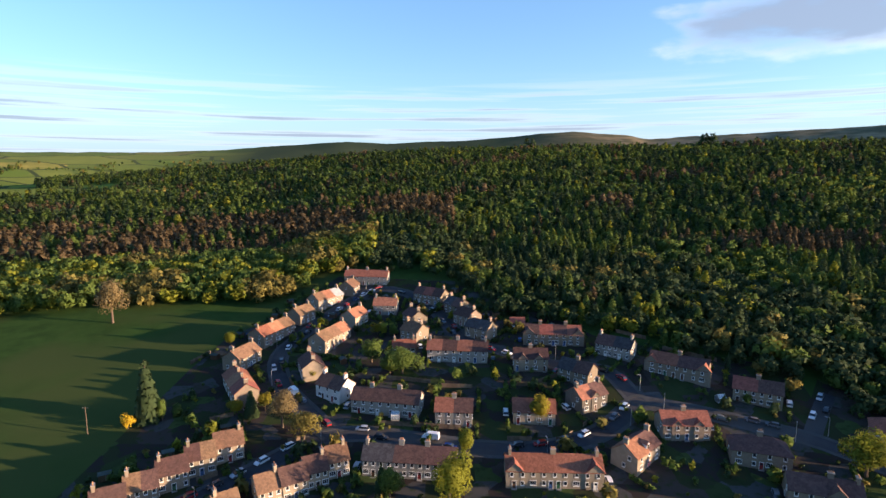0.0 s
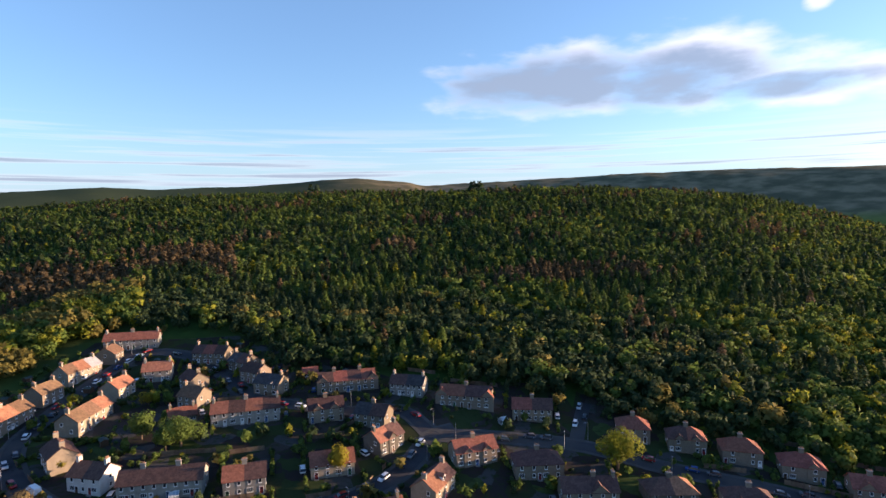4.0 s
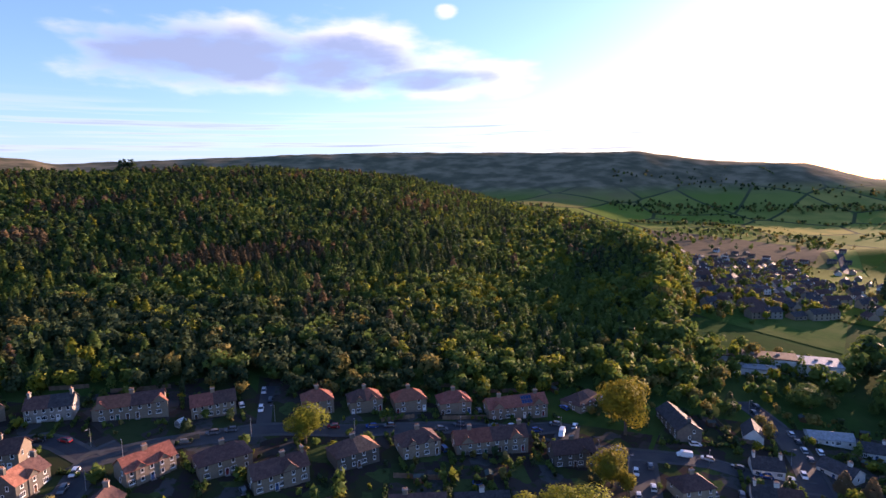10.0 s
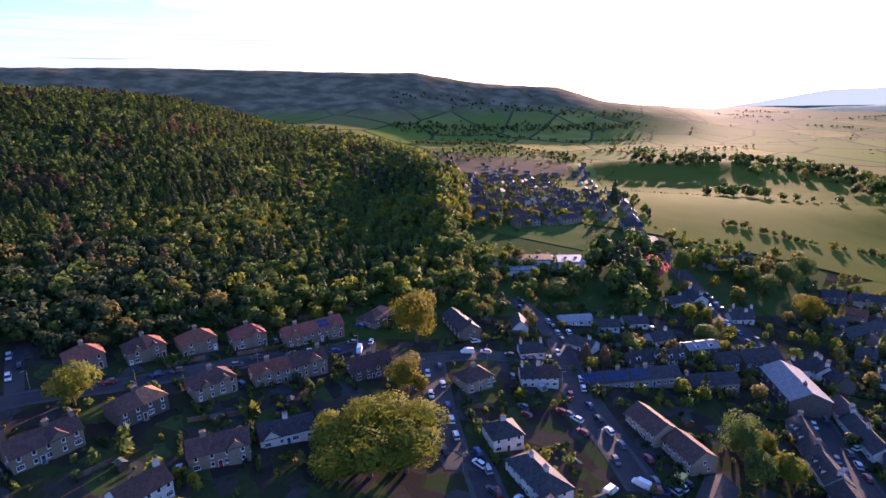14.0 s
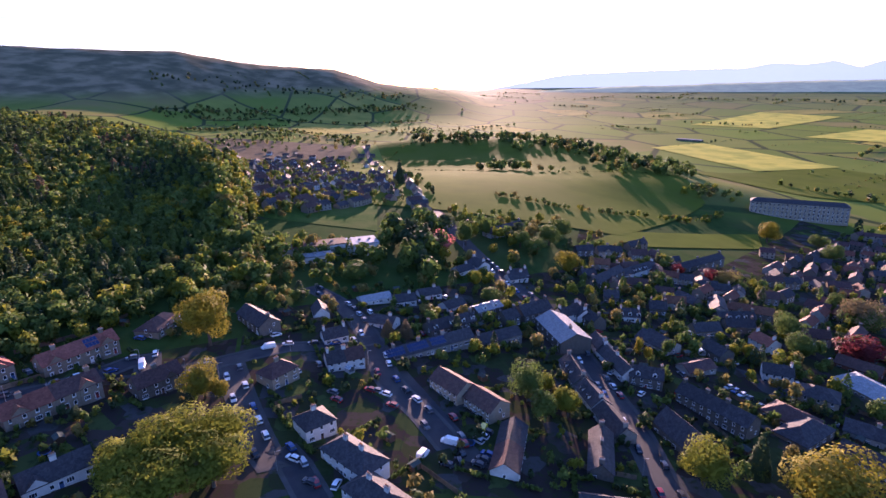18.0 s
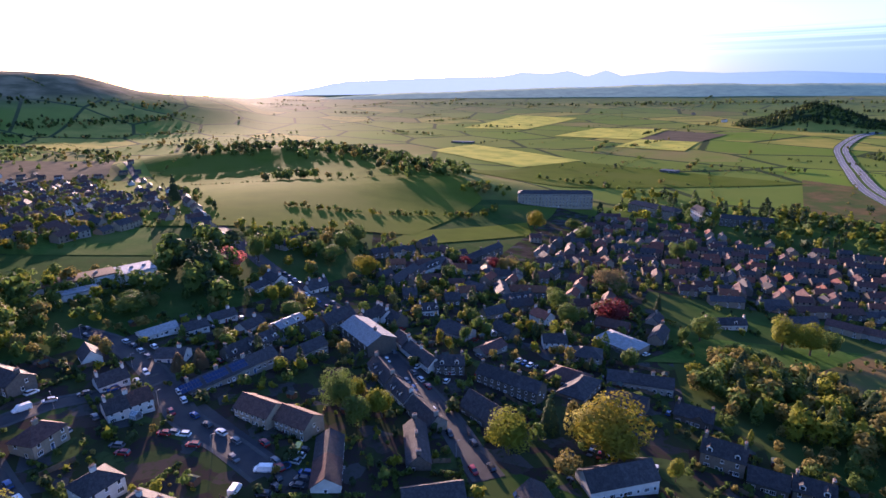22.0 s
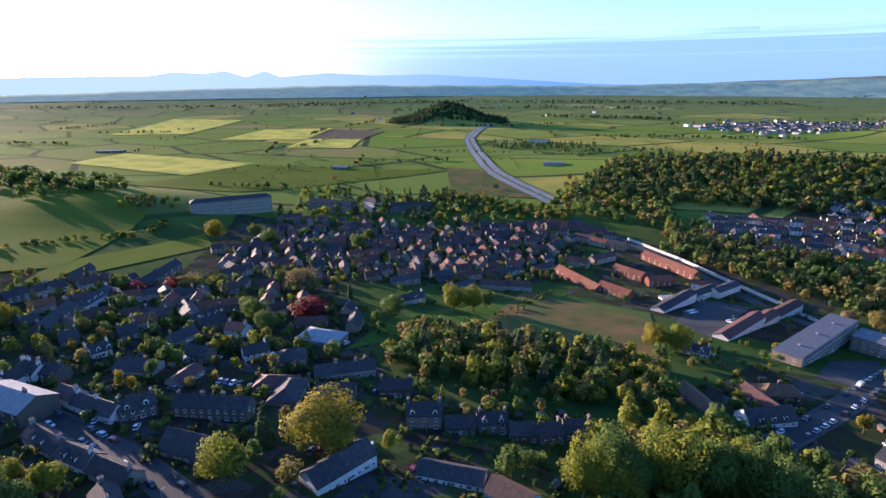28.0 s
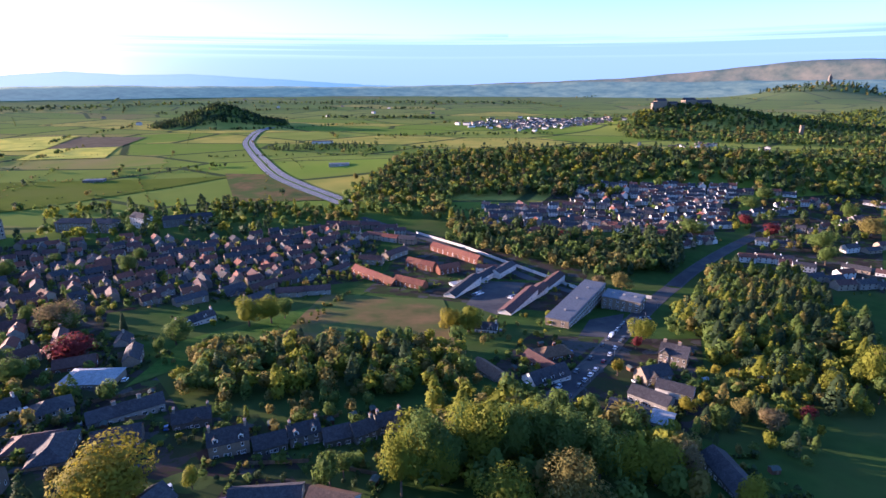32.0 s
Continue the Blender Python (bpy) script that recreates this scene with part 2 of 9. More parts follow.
# ---- materials ----
def material(name, a, b, scale=1.0, rough=0.85, bump_size=0.0, bump_scale=8.0, metal=0.0, rnd=0.0, island=False, detail=4, spec=0.12, stretch=None, third=None, third_scale=0.05, trans=0.0, sheen=0.0):
    """Two colours mixed by noise at two scales, with relief; rnd: spread of brightness from object to object (or island to island)."""
    m = bpy.data.materials.new(name)
    m.use_nodes = True
    nt = m.node_tree
    N, L = nt.nodes.new, nt.links.new
    bsdf = nt.nodes["Principled BSDF"]
    geo = N("ShaderNodeNewGeometry")
    vec = geo.outputs["Position"]
    if stretch:
        mp = N("ShaderNodeMapping")
        mp.inputs["Scale"].default_value = stretch
        L(vec, mp.inputs["Vector"])
        vec = mp.outputs[0]
    n = N("ShaderNodeTexNoise")
    n.inputs["Scale"].default_value, n.inputs["Detail"].default_value, n.inputs["Roughness"].default_value = scale, detail, 0.6
    L(vec, n.inputs["Vector"])
    r = N("ShaderNodeMapRange")
    r.inputs["From Min"].default_value, r.inputs["From Max"].default_value = 0.32, 0.68
    L(n.outputs[0], r.inputs["Value"])
    mx = N("ShaderNodeMix")
    mx.data_type = "RGBA"
    mx.inputs["A"].default_value, mx.inputs["B"].default_value = (*a, 1), (*b, 1)
    L(r.outputs[0], mx.inputs["Factor"])
    col = mx.outputs["Result"]
    if third:
        n3 = N("ShaderNodeTexNoise")
        n3.inputs["Scale"].default_value, n3.inputs["Detail"].default_value = third_scale, 3
        L(geo.outputs["Position"], n3.inputs["Vector"])
        r3 = N("ShaderNodeMapRange")
        r3.inputs["From Min"].default_value, r3.inputs["From Max"].default_value = 0.45, 0.62
        L(n3.outputs[0], r3.inputs["Value"])
        m3 = N("ShaderNodeMix")
        m3.data_type = "RGBA"
        m3.inputs["B"].default_value = (*third, 1)
        L(col, m3.inputs["A"])
        L(r3.outputs[0], m3.inputs["Factor"])
        col = m3.outputs["Result"]
    if rnd:
        if island:
            src = geo.outputs["Random Per Island"]
        else:
            info = N("ShaderNodeObjectInfo")
            src = info.outputs["Random"]
        rr = N("ShaderNodeMapRange")
        rr.inputs["To Min"].default_value, rr.inputs["To Max"].default_value = 1 - rnd, 1 + rnd
        L(src, rr.inputs["Value"])
        hsv = N("ShaderNodeHueSaturation")
        L(rr.outputs[0], hsv.inputs["Value"])
        hh = N("ShaderNodeMapRange")
        hh.inputs["To Min"].default_value, hh.inputs["To Max"].default_value = 0.5 - 0.05 * rnd, 0.5 + 0.05 * rnd
        wn = N("ShaderNodeTexWhiteNoise")
        wn.noise_dimensions = "1D"
        L(src, wn.inputs["W"])
        L(wn.outputs["Value"], hh.inputs["Value"])
        L(hh.outputs[0], hsv.inputs["Hue"])
        L(col, hsv.inputs["Color"])
        col = hsv.outputs[0]
    L(col, bsdf.inputs["Base Color"])
    bsdf.inputs["Roughness"].default_value, bsdf.inputs["Metallic"].default_value = rough, metal
    bsdf.inputs["Specular IOR Level"].default_value = sheen if rough > 0.88 else spec
    if bump_size:
        nb = N("ShaderNodeTexNoise")
        nb.inputs["Scale"].default_value, nb.inputs["Detail"].default_value = bump_scale, 3
        L(vec, nb.inputs["Vector"])
        bp = N("ShaderNodeBump")
        bp.inputs["Strength"].default_value, bp.inputs["Distance"].default_value = 0.8, bump_size
        L(nb.outputs[0], bp.inputs["Height"])
        L(bp.outputs[0], bsdf.inputs["Normal"])
    if trans:
        tr = N("ShaderNodeBsdfTranslucent")
        L(col, tr.inputs["Color"])
        ms = N("ShaderNodeMixShader")
        ms.inputs[0].default_value = trans
        L(bsdf.outputs[0], ms.inputs[1])
        L(tr.outputs[0], ms.inputs[2])
        L(ms.outputs[0], nt.nodes["Material Output"].inputs["Surface"])
    return m


def roof_material(name, a, b, course=0.3, rough=0.7):
    """Tiles or slates in courses: rows across the fall, broken into pieces, some darker than others."""
    m = material(name, a, b, 0.7, rough, rnd=0.16, spec=0.06)
    nt = m.node_tree
    N, L = nt.nodes.new, nt.links.new
    bsdf = nt.nodes["Principled BSDF"]
    geo = N("ShaderNodeNewGeometry")
    sp = N("ShaderNodeSeparateXYZ")
    L(geo.outputs["Position"], sp.inputs[0])
    w = N("ShaderNodeTexWave")
    w.wave_type, w.bands_direction, w.wave_profile = "BANDS", "Z", "SAW"
    w.inputs["Scale"].default_value, w.inputs["Distortion"].default_value = 0.314 / (course * 0.6), 0.4
    L(geo.outputs["Position"], w.inputs["Vector"])
    bp = N("ShaderNodeBump")
    bp.inputs["Strength"].default_value, bp.inputs["Distance"].default_value = 0.7, 0.05
    L(w.outputs["Fac"], bp.inputs["Height"])
    L(bp.outputs[0], bsdf.inputs["Normal"])
    vor = N("ShaderNodeTexVoronoi")
    vor.inputs["Scale"].default_value = 2.2
    L(geo.outputs["Position"], vor.inputs["Vector"])
    base = bsdf.inputs["Base Color"].links[0].from_socket
    hsv = N("ShaderNodeHueSaturation")
    rr = N("ShaderNodeMapRange")
    rr.inputs["To Min"].default_value, rr.inputs["To Max"].default_value = 0.78, 1.15
    sc = N("ShaderNodeSeparateColor")
    L(vor.outputs["Color"], sc.inputs[0])
    L(sc.outputs[0], rr.inputs["Value"])
    L(rr.outputs[0], hsv.inputs["Value"])
    L(base, hsv.inputs["Color"])
    L(hsv.outputs[0], bsdf.inputs["Base Color"])
    return m


ROOF = {
    "rust": roof_material("faded_rust_tile", (0.194, 0.083, 0.054), (0.137, 0.062, 0.043)),
    "sheet": roof_material("grey_sheet_roof", (0.158, 0.166, 0.180), (0.115, 0.122, 0.137), rough=0.6),
    "red": roof_material("red_clay_tile", (0.255, 0.100, 0.070), (0.190, 0.074, 0.054)),
    "orange": roof_material("orange_clay_tile", (0.285, 0.135, 0.085), (0.215, 0.100, 0.066)),
    "brown": roof_material("brown_concrete_tile", (0.110, 0.063, 0.055), (0.077, 0.048, 0.044)),
    "tan": roof_material("weathered_tan_tile", (0.187, 0.115, 0.072), (0.137, 0.086, 0.058)),
    "slate": roof_material("grey_slate", (0.069, 0.066, 0.070), (0.046, 0.044, 0.048), rough=0.7),
    "pale": roof_material("pale_sheet_roof", (0.303, 0.311, 0.325), (0.238, 0.246, 0.260), rough=0.6),
}
WALL = {
    "stone": material("buff_stone_wall", (0.226, 0.184, 0.139), (0.160, 0.131, 0.102), 1.6, 0.9, 0.02, 6, rnd=0.14),
    "harl": material("grey_harled_wall", (0.279, 0.265, 0.237), (0.202, 0.189, 0.167), 0.8, 0.95, 0.015, 20, rnd=0.14),
    "white": material("white_render_wall", (0.544, 0.536, 0.516), (0.432, 0.418, 0.390), 0.5, 0.9, 0.01, 20, rnd=0.06),
    "cream": material("cream_render_wall", (0.295, 0.245, 0.185), (0.230, 0.190, 0.145), 0.6, 0.9, 0.01, 20, rnd=0.1),
    "dark": material("weathered_grey_stone", (0.139, 0.125, 0.108), (0.091, 0.084, 0.073), 1.4, 0.9, 0.02, 6, rnd=0.14),
    "brick": material("brown_brick_wall", (0.174, 0.084, 0.056), (0.119, 0.056, 0.039), 1.2, 0.9, 0.01, 10, rnd=0.1),
}
WHITE = material("white_gloss_paint", (0.75, 0.75, 0.74), (0.64, 0.64, 0.62), 3, 0.4)
POT = material("clay_chimney_pot", (0.40, 0.22, 0.13), (0.30, 0.16, 0.1), 3, 0.8)
ASPHALT = material("worn_asphalt", (0.046, 0.047, 0.053), (0.033, 0.034, 0.039), 0.25, 0.85, 0.01, 30, third=(0.062, 0.06, 0.058), third_scale=0.06)
CONCRETE = material("pale_concrete", (0.30, 0.29, 0.27), (0.22, 0.21, 0.20), 0.6, 0.9)
PAVING = material("dull_paving", (0.090, 0.089, 0.088), (0.066, 0.066, 0.066), 0.5, 0.9, third=(0.07, 0.07, 0.066), third_scale=0.1)
GRASS = material("lawn_grass", (0.060, 0.115, 0.022), (0.040, 0.080, 0.018), 0.35, 0.95, 0.06, 3, third=(0.085, 0.115, 0.03), third_scale=0.03, sheen=0.003)
EARTH = material("turned_earth", (0.13, 0.085, 0.055), (0.085, 0.058, 0.04), 0.3, 0.95, 0.05, 2)
PLOUGH = material("ploughed_field", (0.145, 0.115, 0.072), (0.105, 0.085, 0.052), 0.05, 0.95, 0.1, 0.6, sheen=0.003)
CROP = material("yellow_crop", (0.56, 0.47, 0.08), (0.42, 0.39, 0.075), 0.03, 0.9, third=(0.32, 0.33, 0.06), third_scale=0.02, sheen=0.003)
PASTURE = material("bright_pasture", (0.105, 0.132, 0.018), (0.080, 0.106, 0.015), 0.03, 0.95, 0.12, 1.0, third=(0.105, 0.125, 0.022), third_scale=0.012, sheen=0.003)
ROUGH = material("rough_brown_grass", (0.165, 0.108, 0.050), (0.072, 0.080, 0.028), 0.05, 0.95, 0.1, 1.2, third=(0.075, 0.10, 0.03), third_scale=0.03, sheen=0.003)
LEAF = {
    "green": material("spring_leaves", (0.118, 0.170, 0.034), (0.078, 0.118, 0.028), 0.14, 0.8, rnd=0.04, island=True, trans=0.42),
    "lime": material("young_lime_leaves", (0.205, 0.215, 0.022), (0.150, 0.168, 0.020), 0.14, 0.8, rnd=0.04, island=True, trans=0.42),
    "dark": material("dark_needles_and_shade_leaves", (0.052, 0.080, 0.030), (0.036, 0.058, 0.025), 0.14, 0.8, rnd=0.04, island=True, trans=0.34),
    "olive": material("olive_buds", (0.212, 0.177, 0.047), (0.147, 0.132, 0.038), 0.14, 0.8, rnd=0.07, island=True, trans=0.42),
    "larch": material("brown_larch_twigs", (0.150, 0.108, 0.055), (0.105, 0.078, 0.042), 0.14, 0.85, rnd=0.07, island=True, trans=0.35),
    "copper": material("copper_beech_leaves", (0.153, 0.031, 0.031), (0.100, 0.021, 0.024), 0.14, 0.7, rnd=0.07, island=True, trans=0.42),
    "blossom": material("pink_blossom", (0.614, 0.212, 0.165), (0.448, 0.142, 0.118), 0.14, 0.8, rnd=0.07, island=True, trans=0.42),
    "gold": material("golden_leaves", (0.235, 0.205, 0.020), (0.175, 0.158, 0.018), 0.14, 0.8, rnd=0.04, island=True, trans=0.42),
    "gorse": material("yellow_gorse_flowers", (0.649, 0.448, 0.024), (0.448, 0.319, 0.024), 0.9, 0.7, rnd=0.2, island=True, trans=0.42),
    "bare": material("bare_twigs", (0.230, 0.180, 0.088), (0.165, 0.130, 0.065), 0.14, 0.9, rnd=0.07, island=True, trans=0.42),
}
BARK = material("grey_brown_bark", (0.13, 0.10, 0.075), (0.085, 0.065, 0.05), 2, 0.95, 0.03, 6)
GLASS = material("dark_window_glass", (0.03, 0.035, 0.045), (0.02, 0.024, 0.03), 0.4, 0.08, spec=0.7)


def plots_material():
    """Back gardens in small plots: lawn, soil, gravel and paving, with dark edges."""
    m = material("garden_plots", (0.034, 0.052, 0.018), (0.024, 0.036, 0.014), 0.3, 0.95, 0.05, 2)
    nt = m.node_tree
    N, L = nt.nodes.new, nt.links.new
    bsdf = nt.nodes["Principled BSDF"]
    lawn = bsdf.inputs["Base Color"].links[0].from_socket
    geo = N("ShaderNodeNewGeometry")
    v = N("ShaderNodeTexVoronoi")
    v.voronoi_dimensions, v.distance = "2D", "CHEBYCHEV"
    v.inputs["Scale"].default_value, v.inputs["Randomness"].default_value = 0.16, 1.0
    L(geo.outputs["Position"], v.inputs["Vector"])
    sc = N("ShaderNodeSeparateColor")
    L(v.outputs["Color"], sc.inputs[0])
    cr = N("ShaderNodeValToRGB")
    e = cr.color_ramp.elements
    cr.color_ramp.interpolation = "CONSTANT"
    e[0].position, e[0].color = 0.0, (0.036, 0.029, 0.026, 1)
    e[1].position, e[1].color = 0.25, (0.052, 0.043, 0.037, 1)
    for p, col in ((0.45, (0.036, 0.050, 0.020, 1)), (0.62, (0.062, 0.060, 0.058, 1)), (0.74, (0.035, 0.04, 0.02, 1)), (0.92, (0.05, 0.072, 0.025, 1))):
        e.new(p).color = col
    L(sc.outputs[0], cr.inputs[0])
    n = N("ShaderNodeTexNoise")
    n.inputs["Scale"].default_value, n.inputs["Detail"].default_value = 0.5, 5
    L(geo.outputs["Position"], n.inputs["Vector"])
    r = N("ShaderNodeMapRange")
    r.inputs["From Min"].default_value, r.inputs["From Max"].default_value = 0.52, 0.72
    L(n.outputs[0], r.inputs["Value"])
    mx = N("ShaderNodeMix")
    mx.data_type = "RGBA"
    L(r.outputs[0], mx.inputs["Factor"])
    L(cr.outputs[0], mx.inputs["A"])
    L(lawn, mx.inputs["B"])
    L(mx.outputs["Result"], bsdf.inputs["Base Color"])
    return m


PLOTS = plots_material()


def ground_material():
    """Grass near by; on the plain a patchwork of fields with hedges along their edges; heath and scrub on the moors."""
    m = material("meadow_and_fields", (0.042, 0.080, 0.019), (0.030, 0.058, 0.015), 0.12, 0.95, 0.03, 1.5, third=(0.052, 0.072, 0.022), third_scale=0.02, sheen=0.003)
    nt = m.node_tree
    N, L = nt.nodes.new, nt.links.new
    bsdf = nt.nodes["Principled BSDF"]
    near = bsdf.inputs["Base Color"].links[0].from_socket
    geo = N("ShaderNodeNewGeometry")
    mp = N("ShaderNodeMapping")
    mp.inputs["Rotation"].default_value, mp.inputs["Scale"].default_value = (0, 0, 0.5), (1 / 330, 1 / 190, 0)
    L(geo.outputs["Position"], mp.inputs["Vector"])
    v = N("ShaderNodeTexVoronoi")
    v.voronoi_dimensions, v.distance = "2D", "MANHATTAN"
    v.inputs["Scale"].default_value, v.inputs["Randomness"].default_value = 1.0, 0.8
    L(mp.outputs[0], v.inputs["Vector"])
    sc = N("ShaderNodeSeparateColor")
    L(v.outputs["Color"], sc.inputs[0])
    cr = N("ShaderNodeValToRGB")
    e = cr.color_ramp.elements
    e[0].position, e[0].color = 0.0, (0.122, 0.184, 0.027, 1)
    e[1].position, e[1].color = 0.97, (0.183, 0.138, 0.062, 1)
    for p, c in ((0.25, (0.122, 0.166, 0.031, 1)), (0.5, (0.195, 0.225, 0.044, 1)), (0.68, (0.171, 0.193, 0.044, 1)), (0.80, (0.342, 0.285, 0.062, 1)), (0.9, (0.207, 0.175, 0.062, 1))):
        el = e.new(p)
        el.color = c
    cr.color_ramp.interpolation = "CONSTANT"
    L(sc.outputs[0], cr.inputs[0])
    ve = N("ShaderNodeTexVoronoi")
    ve.voronoi_dimensions, ve.feature = "2D", "DISTANCE_TO_EDGE"
    ve.inputs["Scale"].default_value, ve.inputs["Randomness"].default_value = 1.0, 0.8
    L(mp.outputs[0], ve.inputs["Vector"])
    n = N("ShaderNodeTexNoise")
    n.inputs["Scale"].default_value, n.inputs["Detail"].default_value = 0.012, 6
    L(geo.outputs["Position"], n.inputs["Vector"])

    def ramp(sock, a, b):
        r = N("ShaderNodeMapRange")
        r.inputs["From Min"].default_value, r.inputs["From Max"].default_value = a, b
        L(sock, r.inputs["Value"])
        return r.outputs[0]

    def mix(f, a, b):
        x = N("ShaderNodeMix")
        x.data_type = "RGBA"
        for sock, key in ((f, "Factor"), (a, "A"), (b, "B")):
            if isinstance(sock, tuple):
                x.inputs[key].default_value = sock
            else:
                L(sock, x.inputs[key])
        return x.outputs["Result"]

    fields = mix(ramp(n.outputs[0], 0.35, 0.75), cr.outputs[0], (0.15, 0.185, 0.035, 1))
    fields = mix(ramp(ve.outputs["Distance"], 0.035, 0.02), fields, (0.045, 0.062, 0.026, 1))
    ln = N("ShaderNodeVectorMath")
    ln.operation = "LENGTH"
    L(geo.outputs["Position"], ln.inputs[0])
    # field colours fade with distance to one dull green, to meet the hazed slopes
    out = N("ShaderNodeMath")
    out.operation = "MULTIPLY"
    out.inputs[1].default_value = 0.75
    L(ramp(ln.outputs["Value"], 1900, 4000), out.inputs[0])
    fields = mix(out.outputs[0], fields, (0.105, 0.135, 0.08, 1))
    far = ramp(ln.outputs["Value"], 620, 760)
    col = mix(far, near, fields)
    sp = N("ShaderNodeSeparateXYZ")
    L(geo.outputs["Position"], sp.inputs[0])
    heath = mix(ramp(n.outputs[0], 0.4, 0.6), (0.19, 0.16, 0.095, 1), (0.25, 0.20, 0.12, 1))
    wood = mix(ramp(n.outputs[0], 0.64, 0.36), heath, (0.105, 0.10, 0.06, 1))
    mo = N("ShaderNodeMath")
    mo.operation = "MULTIPLY"
    L(ramp(sp.outputs[2], -62, -15), mo.inputs[0])
    L(ramp(ln.outputs["Value"], 1900, 2300), mo.inputs[1])
    wood = mix(ramp(sp.outputs[0], 1000, 300), wood, (0.045, 0.062, 0.036, 1))
    wood = mix(ramp(sp.outputs[0], -850, -1150), wood, fields)
    col = mix(mo.outputs[0], col, wood)
    L(col, bsdf.inputs["Base Color"])
    return m


GROUND = ground_material()


# ---- mesh helpers ----
def mesh_of(name, verts, faces, mats, index=None, smooth=False):
    me = bpy.data.meshes.new(name)
    me.from_pydata([tuple(v) for v in verts], [], [tuple(q) for q in faces])
    for m in mats if isinstance(mats, (list, tuple)) else [mats]:
        me.materials.append(m)
    if index is not None:
        me.polygons.foreach_set("material_index", np.asarray(index, np.int32))
    if smooth:
        me.polygons.foreach_set("use_smooth", np.ones(len(me.polygons), bool))
    me.update()
    return me


def part(name, data, parent, at=None, label=""):
    ob = new(name, data)
    ob.parent = parent
    if at is not None:
        ob.matrix_local = at
    if label:
        ob["label"] = label
    return ob


def z_at(x, y):
    return float(height(x, y))


class Shape:
    """Collects boxes, prisms and panels into one mesh."""

    def __init__(self):
        self.v, self.f, self.m = [], [], []

    def poly(self, pts, faces, m=0):
        n = len(self.v)
        self.v += [tuple(p) for p in pts]
        self.f += [tuple(n + i for i in q) for q in faces]
        self.m += [m] * len(faces)
        return self

    def box(self, x0, x1, y0, y1, z0, z1, m=0):
        return self.poly([(x0, y0, z0), (x1, y0, z0), (x1, y1, z0), (x0, y1, z0), (x0, y0, z1), (x1, y0, z1), (x1, y1, z1), (x0, y1, z1)],
                         [(0, 3, 2, 1), (4, 5, 6, 7), (0, 1, 5, 4), (1, 2, 6, 5), (2, 3, 7, 6), (3, 0, 4, 7)], m)

    def tube(self, cx, cy, z0, z1, r0, r1, n=8, m=0):
        p = [(cx + r * math.cos(2 * math.pi * i / n), cy + r * math.sin(2 * math.pi * i / n), z) for z, r in ((z0, r0), (z1, r1)) for i in range(n)]
        q = [(i, (i + 1) % n, n + (i + 1) % n, n + i) for i in range(n)]
        return self.poly(p, q + [tuple(range(n))[::-1], tuple(range(n, 2 * n))], m)

    def mesh(self, name, mats, smooth=False):
        return mesh_of(name, self.v, self.f, mats, self.m, smooth)


# ---- the ground: one sheet from under the camera to the horizon ----
def build_ground():
    rings = [0.0, 20, 40, 60]
    while rings[-1] < 4990:
        rings.append(min(rings[-1] + max(5.0, rings[-1] * 0.02), 4990))
    n, r = 450, np.array(rings)
    a = np.linspace(0, 2 * np.pi, n, endpoint=False)
    X, Y = np.outer(r, np.sin(a)), np.outer(r, np.cos(a))
    Z = height(X, Y)
    far = ease(300, 1500, np.hypot(X, Y))
    rough = np.sin(X / 61 + 1.3 * np.sin(Y / 83)) * np.sin(Y / 57 + np.sin(X / 91)) + 0.5 * np.sin(X / 23 + Y / 31) * np.sin(Y / 19 - X / 37)
    Z = Z + far * rough * np.clip((Z + 120) / 60, 0, 3)
    verts = np.stack([X, Y, Z], -1).reshape(-1, 3)
    i, j = np.meshgrid(np.arange(len(r) - 1), np.arange(n), indexing="ij")
    k = (j + 1) % n
    faces = np.stack([i * n + j, (i + 1) * n + j, (i + 1) * n + k, i * n + k], -1).reshape(-1, 4)[:, ::-1]
    me = bpy.data.meshes.new("ground")
    me.vertices.add(len(verts))
    me.vertices.foreach_set("co", verts.ravel())
    me.loops.add(faces.size)
    me.loops.foreach_set("vertex_index", faces.ravel().astype(np.int32))
    me.polygons.add(len(faces))
    me.polygons.foreach_set("loop_start", np.arange(0, faces.size, 4, dtype=np.int32))
    me.polygons.foreach_set("use_smooth", np.ones(len(faces), bool))
    me.update(calc_edges=True)
    me.validate()
    me.materials.append(GROUND)
    tagged(new("ground", me), "green meadows and farmland rising to wooded and heathery hills", "ground", kind="structure")


build_ground()


def ribbon(points, width, lift, mat, name, step=6.0, sag=1.0):
    """A strip draped on the ground along a smooth line through the points."""
    P = [Vector((*p, 0)) for p in points]
    line = []
    for i in range(len(P) - 1):
        p0, p1, p2, p3 = P[max(i - 1, 0)], P[i], P[i + 1], P[min(i + 2, len(P) - 1)]
        n = max(2, int((p2 - p1).length / step))
        for k in range(n):
            s = k / n
            line.append(0.5 * (2 * p1 + (p2 - p0) * s + (2 * p0 - 5 * p1 + 4 * p2 - p3) * s * s + (3 * p1 - p0 - 3 * p2 + p3) * s ** 3))
    line.append(P[-1])
    v, q, cols = [], [], 3
    for i, p in enumerate(line):
        d = (line[min(i + 1, len(line) - 1)] - line[max(i - 1, 0)]).normalized()
        s = Vector((d.y, -d.x, 0))
        for c in range(cols):
            o = p + s * width * (c / (cols - 1) - 0.5)
            v.append((o.x, o.y, z_at(o.x, o.y) + lift))
        if i:
            b = (i - 1) * cols
            q += [(b + c, b + cols + c, b + cols + c + 1, b + c + 1) for c in range(cols - 1)]
    return mesh_of(name, v, [t[::-1] for t in q], mat, smooth=True), line


